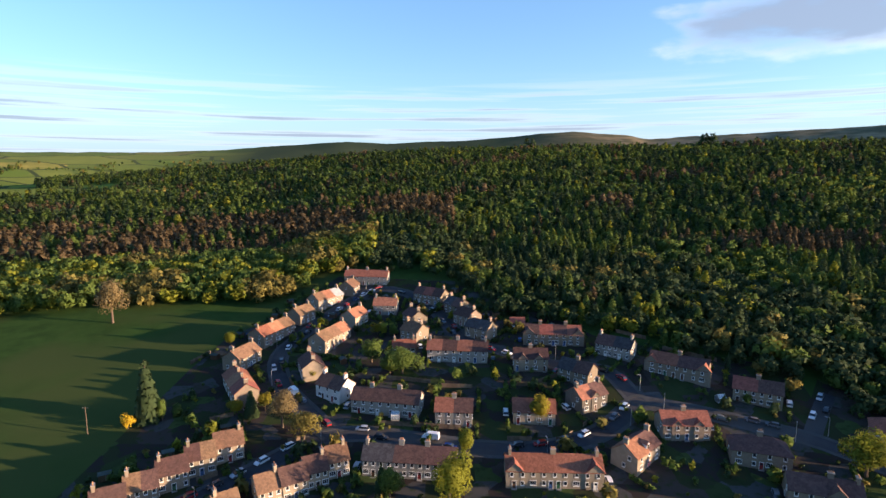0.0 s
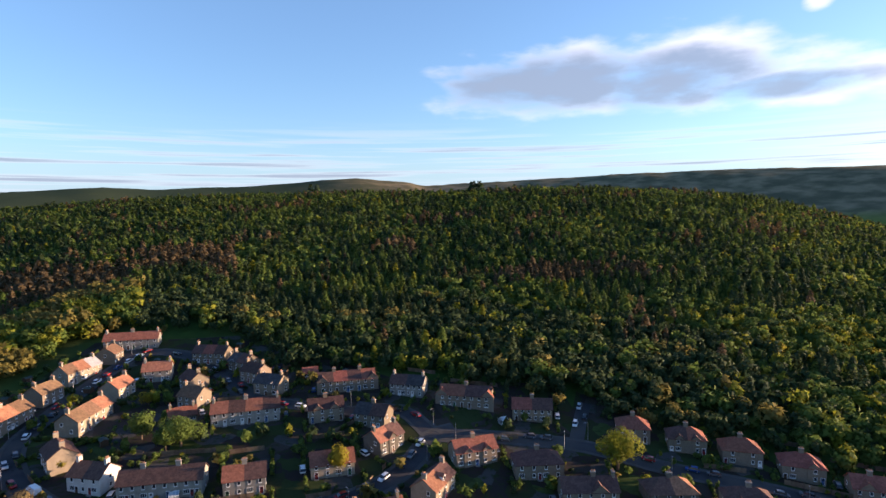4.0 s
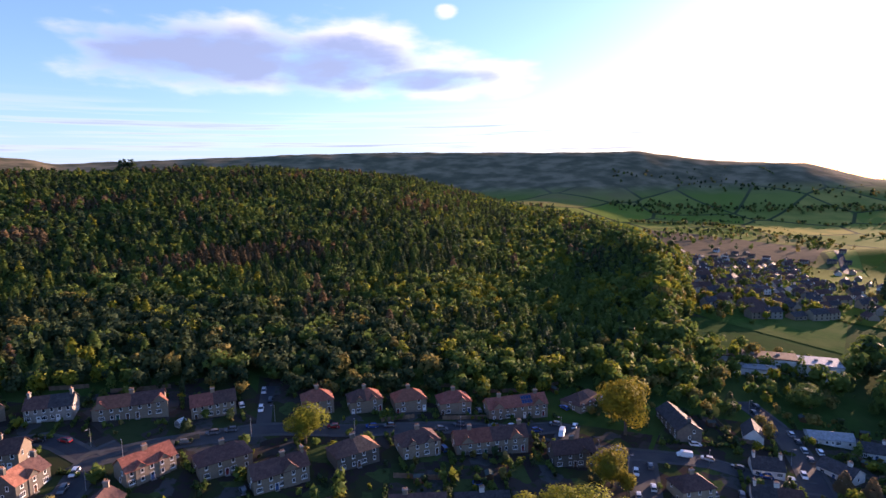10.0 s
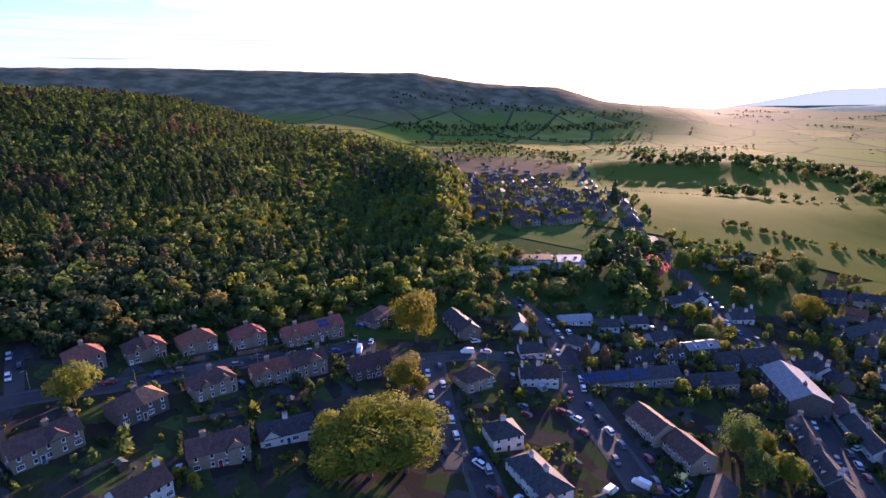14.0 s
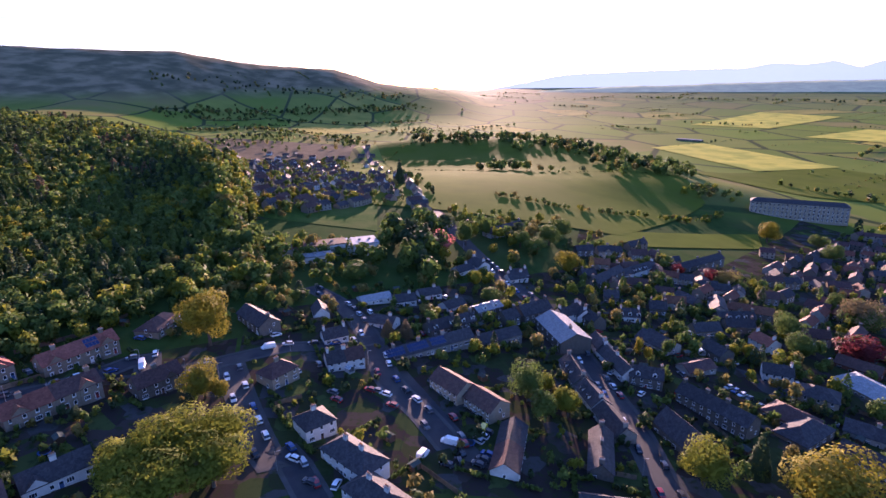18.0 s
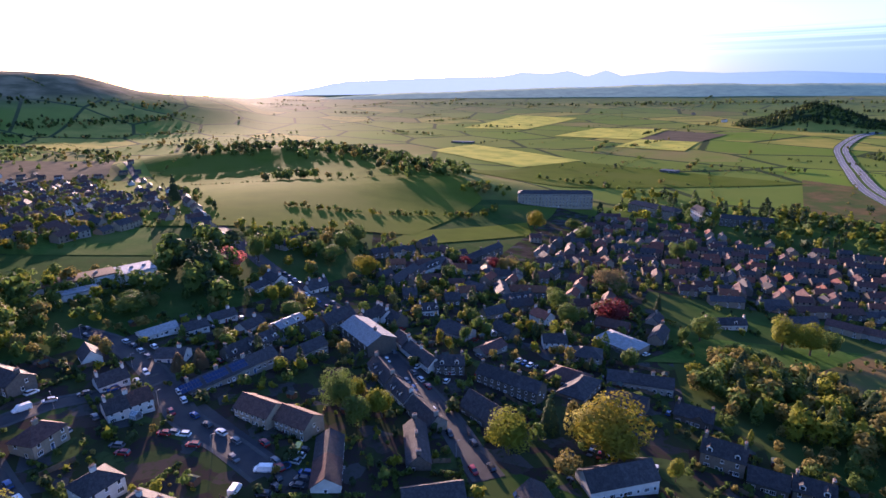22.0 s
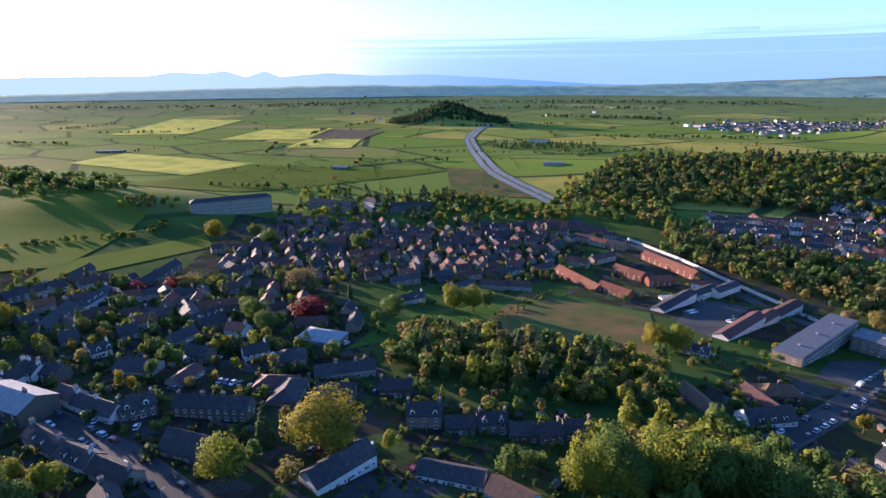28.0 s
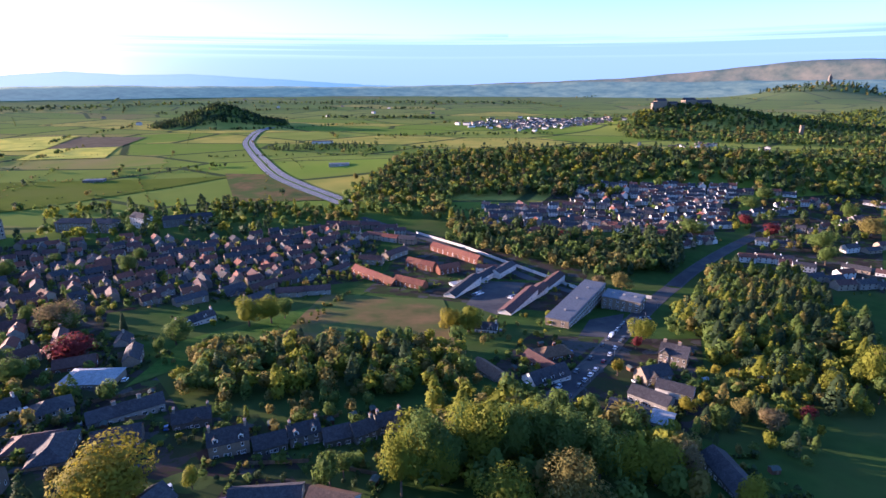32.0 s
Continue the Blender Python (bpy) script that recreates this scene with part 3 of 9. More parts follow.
def side_line(line, off):
    out = []
    for i, p in enumerate(line):
        d = (line[min(i + 1, len(line) - 1)] - line[max(i - 1, 0)]).normalized()
        out.append((p.x + d.y * off, p.y - d.x * off))
    return out


def kerb_mesh(line, off, w=0.5, h=0.16, mat=None):
    v, q = [], []
    for i, (a, b) in enumerate(zip(side_line(line, off - w / 2), side_line(line, off + w / 2))):
        za, zb = z_at(*a), z_at(*b)
        v += [(*a, za - 0.2), (*a, za + h), (*b, zb + h), (*b, zb - 0.2)]
        if i:
            n = 4 * (i - 1)
            q += [(n, n + 4, n + 5, n + 1), (n + 1, n + 5, n + 6, n + 2), (n + 2, n + 6, n + 7, n + 3)]
    return mesh_of("kerb", v, q, mat or CONCRETE)


ROADS = []


def road(points, width=6.0, paved=True, lift=0.08, label="worn grey asphalt street between the houses"):
    me, line = ribbon(points, width, lift, ASPHALT, "road")
    ROADS.append((line, width))
    ob = tagged(new("road", me), label, "road", kind="structure")
    if paved:
        for s in (-1, 1):
            part("pavement", kerb_mesh(line, s * (width / 2 + 0.7), 1.4, 0.14, PAVING), ob, label="pale concrete footway with a kerb")
    return ob, line


def patch(corners, mat, name, label, category, lift=0.3, n=16, kind="structure"):
    """A four-cornered piece of land, draped on the ground."""
    a, b, c, d = (Vector((*p, 0)) for p in corners)
    v = []
    for i in range(n + 1):
        for j in range(n + 1):
            s, t = i / n, j / n
            p = (a * (1 - s) + b * s) * (1 - t) + (d * (1 - s) + c * s) * t
            v.append((p.x, p.y, z_at(p.x, p.y) + lift))
    q = [(i * (n + 1) + j, (i + 1) * (n + 1) + j, (i + 1) * (n + 1) + j + 1, i * (n + 1) + j + 1) for i in range(n) for j in range(n)]
    me = mesh_of(name, v, q, mat, smooth=True)
    if me.polygons[0].normal.z < 0:
        me.flip_normals()
    return tagged(new(name, me), label, category, kind=kind)


# ---- houses ----
def window_mesh(w=1.0, h=1.2, bars=1):
    """A sash in one piece: frame and bars proud, panes set back, a sill below."""
    f = 0.09
    xs = [-w / 2]
    for i in range(bars + 1):
        x0, x1 = -w / 2 + w * i / (bars + 1), -w / 2 + w * (i + 1) / (bars + 1)
        xs += [x0 + (f if i == 0 else f / 3), x1 - (f if i == bars else f / 3)]
    xs.append(w / 2)
    zs = [0, f, h - f, h]
    seen, s = {}, Shape()

    def face(pts, m):
        idx = []
        for p in pts:
            k = tuple(round(c, 4) for c in p)
            if k not in seen:
                seen[k] = len(s.v)
                s.v.append(k)
            idx.append(seen[k])
        s.f.append(tuple(idx))
        s.m.append(m)

    pane = lambda i, j: i % 2 == 1 and j % 2 == 1
    y = lambda i, j: -0.03 if pane(i, j) else -0.08
    for i in range(len(xs) - 1):
        for j in range(len(zs) - 1):
            d = y(i, j)
            face([(xs[i], d, zs[j]), (xs[i + 1], d, zs[j]), (xs[i + 1], d, zs[j + 1]), (xs[i], d, zs[j + 1])], 1 if pane(i, j) else 0)
            if pane(i, j):
                c = [(xs[i], zs[j]), (xs[i + 1], zs[j]), (xs[i + 1], zs[j + 1]), (xs[i], zs[j + 1])]
                for k in range(4):
                    (ax, az), (bx, bz) = c[k], c[(k + 1) % 4]
                    face([(ax, -0.08, az), (bx, -0.08, bz), (bx, d, bz), (ax, d, az)], 0)
    c = [(xs[0], 0), (xs[-1], 0), (xs[-1], h), (xs[0], h)]
    face([(xs[0], -0.08, 0), (xs[0], -0.16, -0.02), (xs[-1], -0.16, -0.02), (xs[-1], -0.08, 0)], 0)
    face([(xs[0], -0.16, -0.02), (xs[0], -0.16, -0.1), (xs[-1], -0.16, -0.1), (xs[-1], -0.16, -0.02)], 0)
    face([(xs[0], -0.16, -0.1), (xs[0], 0.05, -0.1), (xs[-1], 0.05, -0.1), (xs[-1], -0.16, -0.1)], 0)
    for k in range(1, 4):
        (ax, az), (bx, bz) = c[k], c[(k + 1) % 4]
        face([(bx, -0.08, bz), (ax, -0.08, az), (ax, 0.05, az), (bx, 0.05, bz)], 0)
    return s.mesh("window", [WHITE, GLASS])


WINDOWS = {"small": window_mesh(0.95, 1.25, 0), "wide": window_mesh(1.7, 1.35, 2), "tall": window_mesh(0.9, 1.6, 0), "mill": window_mesh(1.7, 2.6, 1)}
DOOR_PAINTS = [material("painted_door_" + n, c, tuple(k * 0.8 for k in c), 2, 0.5) for n, c in (("white", (0.72, 0.72, 0.7)), ("blue", (0.05, 0.10, 0.22)), ("green", (0.04, 0.11, 0.06)), ("brown", (0.12, 0.06, 0.035)), ("crimson", (0.22, 0.03, 0.03)))]


def door_mesh(paint):
    s = Shape().box(-0.48, 0.48, -0.04, 0.03, 0, 2.05)
    s.box(-0.58, -0.48, -0.09, 0.04, 0, 2.15, 1).box(0.48, 0.58, -0.09, 0.04, 0, 2.15, 1).box(-0.58, 0.58, -0.09, 0.04, 2.05, 2.15, 1)
    s.box(-0.3, 0.3, -0.055, 0, 1.25, 1.85, 2).box(-0.7, 0.7, -0.7, 0, -0.25, 0.02, 3)
    return s.mesh("door", [paint, WHITE, GLASS, CONCRETE])


DOORS = [door_mesh(p) for p in DOOR_PAINTS]


def chimney_mesh(wall, key):
    s = Shape().box(-0.7, 0.7, -0.38, 0.38, -1.6, 1.25).box(-0.8, 0.8, -0.48, 0.48, 1.1, 1.3, 2)
    for x in (-0.42, 0, 0.42):
        s.tube(x, 0, 1.3, 1.85, 0.15, 0.12, 7, 1)
    return s.mesh("chimney", [WALL[wall], POT, CONCRETE])


CHIMNEYS = {k: chimney_mesh(k, k) for k in WALL}
BUILT = []
SOLAR_PANEL = Shape().box(-0.5, 0.5, -0.8, 0.8, -0.02, 0.03).box(-0.47, 0.47, -0.77, 0.77, 0.03, 0.04, 1).mesh("solar_panel", [material("anodised_frame", (0.2, 0.2, 0.22), (0.15, 0.15, 0.16), 3, 0.5), material("blue_solar_cells", (0.015, 0.03, 0.09), (0.02, 0.04, 0.12), 3, 0.35, spec=0.3)])


def slab(s, quad, thick, m=0):
    """A roof plane with thickness, its four (or three) corners in order."""
    p = [Vector(c) for c in quad]
    nrm = (p[1] - p[0]).cross(p[2] - p[0]).normalized()
    if nrm.z < 0:
        nrm.negate()
        p.reverse()
    n = len(p)
    lo = [c - nrm * thick for c in p]
    s.poly(p + lo, [tuple(range(n)), tuple(range(2 * n - 1, n - 1, -1))] + [(i, n + i, n + (i + 1) % n, (i + 1) % n) for i in range(n)], m)


def house(x, y, turn, length, depth=8.0, eave=5.0, rise=2.9, wall="stone", roofs=("red",), bays=4, floors=2, chimneys=(-1, 1), hip=False, gablets=(), dormers=(), sunk=0.0,
          detail=2, group="houses of the estate", label="", category="house", doors=(0.5,), backs=False, name="house", both=False, solar=()):
    """A house with its ridge along its own x. detail 2: windows, doors, pipes; 1: windows on the long sides; 0: plain."""
    z = min(z_at(x + dx, y + dy) for dx, dy in ((0, 0), (4, 0), (-4, 0), (0, 4), (0, -4))) - sunk
    root = new(name)
    root.matrix_world = pose(x, y, z, 0, 0, turn)
    BUILT.append((x, y, max(length, depth) * 0.62, turn, length, depth))
    hl, hd, foot = length / 2, depth / 2, -1.6
    over, th = 0.35, 0.16
    top = eave + rise
    if not label:
        label = {"stone": "buff stone", "harl": "grey harled", "white": "white rendered", "cream": "cream rendered", "dark": "dark weathered stone", "brick": "brown brick"}[wall] + (" terrace" if length > 15 else " house") + \
            " under a " + {"red": "red tiled", "orange": "orange tiled", "brown": "brown tiled", "tan": "weathered tan tiled", "slate": "grey slate", "pale": "pale sheet", "rust": "faded rust-red tiled", "sheet": "grey sheet"}[roofs[0]] + (" hipped" if hip else " gabled") + " roof"
    tagged(root, label, category, group)
    s = Shape()
    c = [(-hl, -hd), (hl, -hd), (hl, hd), (-hl, hd)]
    s.poly([(a, b, foot) for a, b in c] + [(a, b, eave) for a, b in c], [(0, 1, 5, 4), (1, 2, 6, 5), (2, 3, 7, 6), (3, 0, 4, 7), (4, 5, 6, 7)])
    if not hip:
        for e in (-1, 1):
            g = [(e * hl, -hd, eave), (e * hl, hd, eave), (e * hl, 0, top - 0.05)]
            i = [(e * (hl - 0.3), b, cz) for _, b, cz in g]
            s.poly(g + i, [(0, 1, 2)[::e], (3, 5, 4)[::e], (0, 2, 5, 3)[::e], (1, 4, 5, 2)[::e]])
    for gx, gw in gablets:
        gt = min(eave + gw * 0.45, top - 0.3)
        s.poly([(gx - gw / 2, -hd - 0.25, foot), (gx + gw / 2, -hd - 0.25, foot), (gx + gw / 2, -hd - 0.25, eave), (gx, -hd - 0.25, gt), (gx - gw / 2, -hd - 0.25, eave),
                (gx - gw / 2, -hd + 0.1, foot), (gx + gw / 2, -hd + 0.1, foot), (gx + gw / 2, -hd + 0.1, eave), (gx, -hd + 0.1, gt), (gx - gw / 2, -hd + 0.1, eave)],
               [(0, 1, 2, 3, 4), (1, 6, 7, 2), (5, 0, 4, 9), (2, 7, 8, 3), (3, 8, 9, 4)])
    part("wall", s.mesh("wall", [WALL[wall]]), root)
    # the roof, one part for each stretch of its own tile
    n = len(roofs)
    ez = eave - over * rise / hd
    for k, key in enumerate(roofs):
        s = Shape()
        x0, x1 = -hl + length * k / n - (over if k == 0 else 0), -hl + length * (k + 1) / n + (over if k == n - 1 else 0)
        hx0 = -hl + hd * 0.95 if hip and k == 0 else x0
        hx1 = max(hl - hd * 0.95 if hip and k == n - 1 else x1, hx0 + 0.05)
        ye, v = hd + over, []
        for dz in (0, -th):
            v += [(x0, -ye, ez + dz), (x1, -ye, ez + dz), (x1, ye, ez + dz), (x0, ye, ez + dz), (hx0, 0, top + dz), (hx1, 0, top + dz)]
        f = [(0, 1, 5, 4), (2, 3, 4, 5), (6, 10, 11, 7), (8, 11, 10, 9), (0, 6, 7, 1), (2, 8, 9, 3)]
        if hip:
            f += [(3, 0, 4), (1, 2, 5), (9, 10, 6), (7, 11, 8), (3, 9, 6, 0), (1, 7, 8, 2)]
        else:
            f += [(0, 4, 10, 6), (4, 3, 9, 10), (1, 7, 11, 5), (5, 11, 8, 2)]
        s.poly(v, f)
        part("roof", s.mesh("roof", [ROOF[key]]), root)
    for gx, gw in gablets:
        gt = min(eave + gw * 0.45, top - 0.3) + 0.15
        back, w = -hd + (gt - eave) * hd / rise + 0.3, gw / 2 + 0.25
        v = [p for dz in (0, -0.12) for p in ((gx - w, -hd - 0.5, eave - 0.1 + dz), (gx, -hd - 0.5, gt + dz), (gx + w, -hd - 0.5, eave - 0.1 + dz), (gx + w, -hd + 0.2, eave - 0.1 + dz), (gx, back, gt + dz), (gx - w, -hd + 0.2, eave - 0.1 + dz))]
        part("gablet_roof", Shape().poly(v, [(0, 1, 4, 5), (1, 2, 3, 4), (6, 11, 10, 7), (7, 10, 9, 8), (0, 6, 7, 1), (1, 7, 8, 2), (2, 8, 9, 3), (5, 11, 6, 0), (3, 9, 10, 4), (4, 10, 11, 5)]).mesh("gablet_roof", [ROOF[roofs[0]]]), root)
    for sx, count in solar:
        for i in range(count):
            for up in (0.3, 0.68):
                part("solar_panel", SOLAR_PANEL, root, pose(sx + i * 1.08, -hd * (1 - up), eave + rise * up + 0.1, math.degrees(math.atan2(rise, hd)), 0, 0), "dark blue solar panel")
    for cx in chimneys:
        px = cx * (hl - 0.75) if not hip or abs(cx) < 0.5 else cx * max(hl - hd * 0.95, 0.2)
        part("chimney", CHIMNEYS[wall], root, pose(px, 0, top, 0, 0, 90 if abs(cx) > 0.9 and not hip else 0))
    for dx in dormers:
        s = Shape().box(dx - 0.8, dx + 0.8, -hd + 0.5, -hd + 2.4, eave + 0.1, eave + 1.7, 0).box(dx - 0.55, dx + 0.55, -hd + 0.44, -hd + 0.52, eave + 0.45, eave + 1.5, 2)
        slab(s, [(dx - 1.05, -hd + 0.25, eave + 1.65), (dx, -hd + 0.25, eave + 2.5), (dx, 0, eave + 2.5), (dx - 1.05, 0, eave + 1.65)], 0.1, 1)
        slab(s, [(dx + 1.05, -hd + 0.25, eave + 1.65), (dx, -hd + 0.25, eave + 2.5), (dx, 0, eave + 2.5), (dx + 1.05, 0, eave + 1.65)], 0.1, 1)
        s.poly([(dx - 0.8, -hd + 0.5, eave + 1.7), (dx + 0.8, -hd + 0.5, eave + 1.7), (dx, -hd + 0.5, eave + 2.4)], [(0, 1, 2)], 0)
        part("dormer", s.mesh("dormer", [WHITE, ROOF[roofs[0]], GLASS]), root)
    if detail == 0:
        return root
    rng = random.Random(int(abs(x * 13 + y * 7)))
    storey = (eave - 0.2) / floors
    dxs = [-hl + length * d for d in doors] if detail == 2 else []
    sides = [(-1, 0)] + ([(1, 180)] if backs else [])
    for e, rz in sides:
        for f in range(floors):
            for b in range(bays):
                wx = -hl + length * (b + 0.5) / bays
                if e < 0 and f == 0 and any(abs(wx - d) < 1.2 for d in dxs):
                    continue
                if e > 0 and rng.random() < 0.15:
                    continue
                front = -0.25 if any(abs(wx - g) < w / 2 for g, w in gablets) and e < 0 else 0
                kind = "wide" if f == 0 and b % 2 == 0 else "small"
                part("window", WINDOWS[kind], root, pose(wx, e * hd + (front if e < 0 else 0), f * storey + 0.95, 0, 0, rz))
    if detail == 2:
        if depth > 6 and not length > 40:
            for e, rz in ((-1, -90), (1, 90)):
                if rng.random() < 0.7:
                    for f in range(floors):
                        part("window", WINDOWS["small"], root, pose(e * hl, rng.choice((-1.6, 0, 1.6)), f * storey + 1.0, 0, 0, rz))
        for d in dxs:
            front = -0.25 if any(abs(d - g) < w / 2 for g, w in gablets) else 0
            part("door", rng.choice(DOORS), root, pose(d, -hd + front, 0.1))
    return root


# ---- trees ----
def unit(v):
    return v / (np.linalg.norm(v, axis=1)[:, None] + 1e-9)


def leaf_cloud(rng, n, size, shape):
    """Small leaf sprays on and inside a crown; shape(rng, n) gives points on it and their outward ways."""
    p, out = shape(rng, n)
    a = unit(out + rng.normal(0, 0.38, (n, 3)))
    u = unit(np.cross(a, rng.normal(0, 1, (n, 3))))
    w = np.cross(a, u)
    s = size * rng.uniform(0.65, 1.35, (n, 1))
    k = rng.uniform(0.75, 1.2, (n, 3, 1)) * s[:, None]
    V = np.stack([p + u * k[:, 0], p + (w * 0.87 - u * 0.5) * k[:, 1], p - (w * 0.87 + u * 0.5) * k[:, 2]], 1)
    return np.concatenate([V.reshape(-1, 3), np.repeat(unit(a * 0.15 + out), 3, 0)], 1)


def lobes(rng, count, rx, rz, base):
    """A broad crown out of several overlapping round masses, uneven at the edge."""
    mid = np.array([[rng.normal(0, 0.31) * rx, rng.normal(0, 0.31) * rx, base + rz * (1 + rng.uniform(-0.5, 0.5))] for _ in range(count)])
    rad = rng.uniform(0.46, 0.70, count) * rx
    mid[0], rad[0] = (0, 0, base + rz), 0.80 * rx

    def shape(r, n):
        i = r.integers(count, size=n)
        d = unit(r.normal(0, 1, (n, 3)))
        d[:, 2] = d[:, 2] * 0.9 + 0.12
        return mid[i] + d * (rad[i] * r.uniform(0.72, 1.05, n))[:, None] * np.array((1, 1, rz / rx * 1.15)), d
    return shape


def cone(rx, h, base):
    """A conifer: whorls of drooping branches that shorten to the tip."""
    def shape(r, n):
        t = 1 - np.sqrt(r.uniform(0, 1, n))
        t = (np.floor(t * 9) + r.uniform(0, 0.55, n)) / 9
        a = r.uniform(0, 2 * np.pi, n)
        q = rx * (1 - t) ** 0.85 * r.uniform(0.6, 1.08, n) + 0.12
        c, s = np.cos(a), np.sin(a)
        return np.stack([c * q, s * q, base + (h - base) * t - q * 0.18], 1), np.stack([c, s, np.full(n, 0.75)], 1)
    return shape


def pine(rx, h, base):
    """A plump plantation conifer: widest a third of the way up, drawn in to a blunt tip."""
    def shape(r, n):
        t = r.uniform(0, 1, n) ** 0.85
        a = r.uniform(0, 2 * np.pi, n)
        q = rx * np.clip(0.62 + t * 1.5, 0, 1) * (1 - t ** 1.7) ** 0.8 * r.uniform(0.68, 1.1, n) + 0.1
        c, s = np.cos(a), np.sin(a)
        return np.stack([c * q, s * q, base + (h - base) * t], 1), np.stack([c * (1 - 0.5 * t), s * (1 - 0.5 * t), 0.35 + 0.9 * t], 1)
    return shape


def soften(me, way):
    """Shade the leaf sprays as the round mass that they make up."""
    me.polygons.foreach_set("use_smooth", np.ones(len(me.polygons), bool))
    me.attributes.new("custom_normal", "FLOAT_VECTOR", "POINT").data.foreach_set("vector", np.ascontiguousarray(way, np.float32).ravel())


def crown_mesh(name, V, mat):
    n = len(V) // 3
    me = mesh_of(name, V[:, :3], np.arange(3 * n).reshape(n, 3).tolist(), mat)
    soften(me, V[:, 3:])
    return me


def limb(s, p, q, r0, r1, n=6):
    p, q = Vector(p), Vector(q)
    d = (q - p).normalized()
    u = d.orthogonal().normalized()
    w = d.cross(u)
    ring = [c + (u * math.cos(2 * math.pi * i / n) + w * math.sin(2 * math.pi * i / n)) * r for c, r in ((p, r0), (q, r1)) for i in range(n)]
    s.poly(ring, [(i, (i + 1) % n, n + (i + 1) % n, n + i) for i in range(n)] + [tuple(range(n, 2 * n))])


def trunk_mesh(rng, h, spread, girth, conifer=False):
    s = Shape()
    if conifer:
        limb(s, (0, 0, -0.6), (0, 0, h), girth, 0.05)
        return s.mesh("trunk", [BARK])
    fork = h * 0.38
    limb(s, (0, 0, -0.6), (0, 0, fork), girth, girth * 0.7, 8)
    for i in range(7):
        a = i * 0.9 + rng.uniform(-0.3, 0.3)
        k = rng.uniform(0.5, 0.85)
        m = (math.cos(a) * spread * 0.35 * k, math.sin(a) * spread * 0.35 * k, fork + (h - fork) * 0.4)
        e = (math.cos(a) * spread * 0.8 * k, math.sin(a) * spread * 0.8 * k, fork + (h - fork) * rng.uniform(0.6, 0.95))
        limb(s, (0, 0, fork * rng.uniform(0.8, 1)), m, girth * 0.4, girth * 0.25)
        limb(s, m, e, girth * 0.25, girth * 0.06)
        limb(s, m, (m[0] * 1.5 + rng.uniform(-1, 1), m[1] * 1.5 + rng.uniform(-1, 1), e[2] * 0.9), girth * 0.2, girth * 0.05)
    return s.mesh("trunk", [BARK])


TREE_RNG = np.random.default_rng(7)
TREES = {}


def tree_kind(key, leaf, kind, n, size, variants=3):
    """Trees of unit height, in a few shapes: trunk with limbs, and crown."""
    TREES[key] = []
    for _ in range(variants):
        if kind == "cone":
            V = leaf_cloud(TREE_RNG, n, size, cone(2.6, 11, 0.8))
            t = trunk_mesh(TREE_RNG, 10.6, 2, 0.22, True)
        elif kind == "bare":
            V = leaf_cloud(TREE_RNG, n, size, lobes(TREE_RNG, 9, 4.2, 4.2, 2.4))
            t = trunk_mesh(TREE_RNG, 10, 5, 0.36)
        elif kind == "bush":
            V = leaf_cloud(TREE_RNG, n, size, lobes(TREE_RNG, 6, 5.0, 4.4, -0.6))
            t = trunk_mesh(TREE_RNG, 6, 4, 0.3)
        else:
            V = leaf_cloud(TREE_RNG, n, size, lobes(TREE_RNG, 10, 4.4, 4.0, 1.7))
            t = trunk_mesh(TREE_RNG, 8.5, 4.2, 0.34)
        TREES[key].append((t, crown_mesh("crown", V, LEAF[leaf])))


tree_kind("green", "green", "round", 1500, 0.42, 4)
tree_kind("lime", "lime", "round", 1700, 0.40, 3)
tree_kind("gold", "gold", "round", 1680, 0.40, 2)
tree_kind("olive", "olive", "round", 1680, 0.40, 2)
tree_kind("copper", "copper", "round", 1260, 0.43, 2)
tree_kind("blossom", "blossom", "round", 1260, 0.43, 1)
tree_kind("fir", "dark", "cone", 882, 0.58, 3)
tree_kind("larch", "larch", "cone", 798, 0.50, 2)
tree_kind("bare", "bare", "bare", 3000, 0.24, 2)
for big, leaf in (("green", "green"), ("lime", "lime"), ("gold", "gold"), ("olive", "olive")):
    tree_kind("large " + big, leaf, "round", 5600, 0.23, 3)
tree_kind("bush", "green", "bush", 546, 0.72, 3)
tree_kind("limebush", "lime", "bush", 546, 0.72, 2)
tree_kind("gorse", "gorse", "bush", 546, 0.65, 1)
TREE_WORDS = {"green": "broad green leafy tree", "lime": "bright lime-green leafy tree", "gold": "golden-leaved rounded tree", "olive": "olive-brown budding tree", "copper": "dark red copper beech", "blossom": "pink blossoming tree",
              "fir": "dark green pointed fir", "larch": "brown feathery larch", "bare": "bare-twigged pale tree", "bush": "dense green garden shrub", "limebush": "bright green garden shrub", "gorse": "yellow flowering gorse bush"}
TREE_PICK = random.Random(5)
PLANTED = []


def tree(kind, x, y, h=11.0, w=1.0, where="among the houses"):
    """One tree with its trunk and crown, h metres high, w times as wide as usual."""
    t, c = TREE_PICK.choice(TREES["large " + kind if h * w > 13 and "large " + kind in TREES else kind])
    root = new("shrub" if "bush" in kind or kind == "gorse" else "tree")
    s = h / 11.0
    root.matrix_world = pose(x, y, z_at(x, y), 0, 0, TREE_PICK.uniform(0, 360)) @ Matrix.Diagonal((s * w, s * w, s, 1))
    tagged(root, TREE_WORDS[kind] + " " + where, "shrub" if "bush" in kind or kind == "gorse" else "tree")
    part("trunk", t, root)
    part("crown", c, root)
    PLANTED.append((x, y, 4 * s * w))
    return root


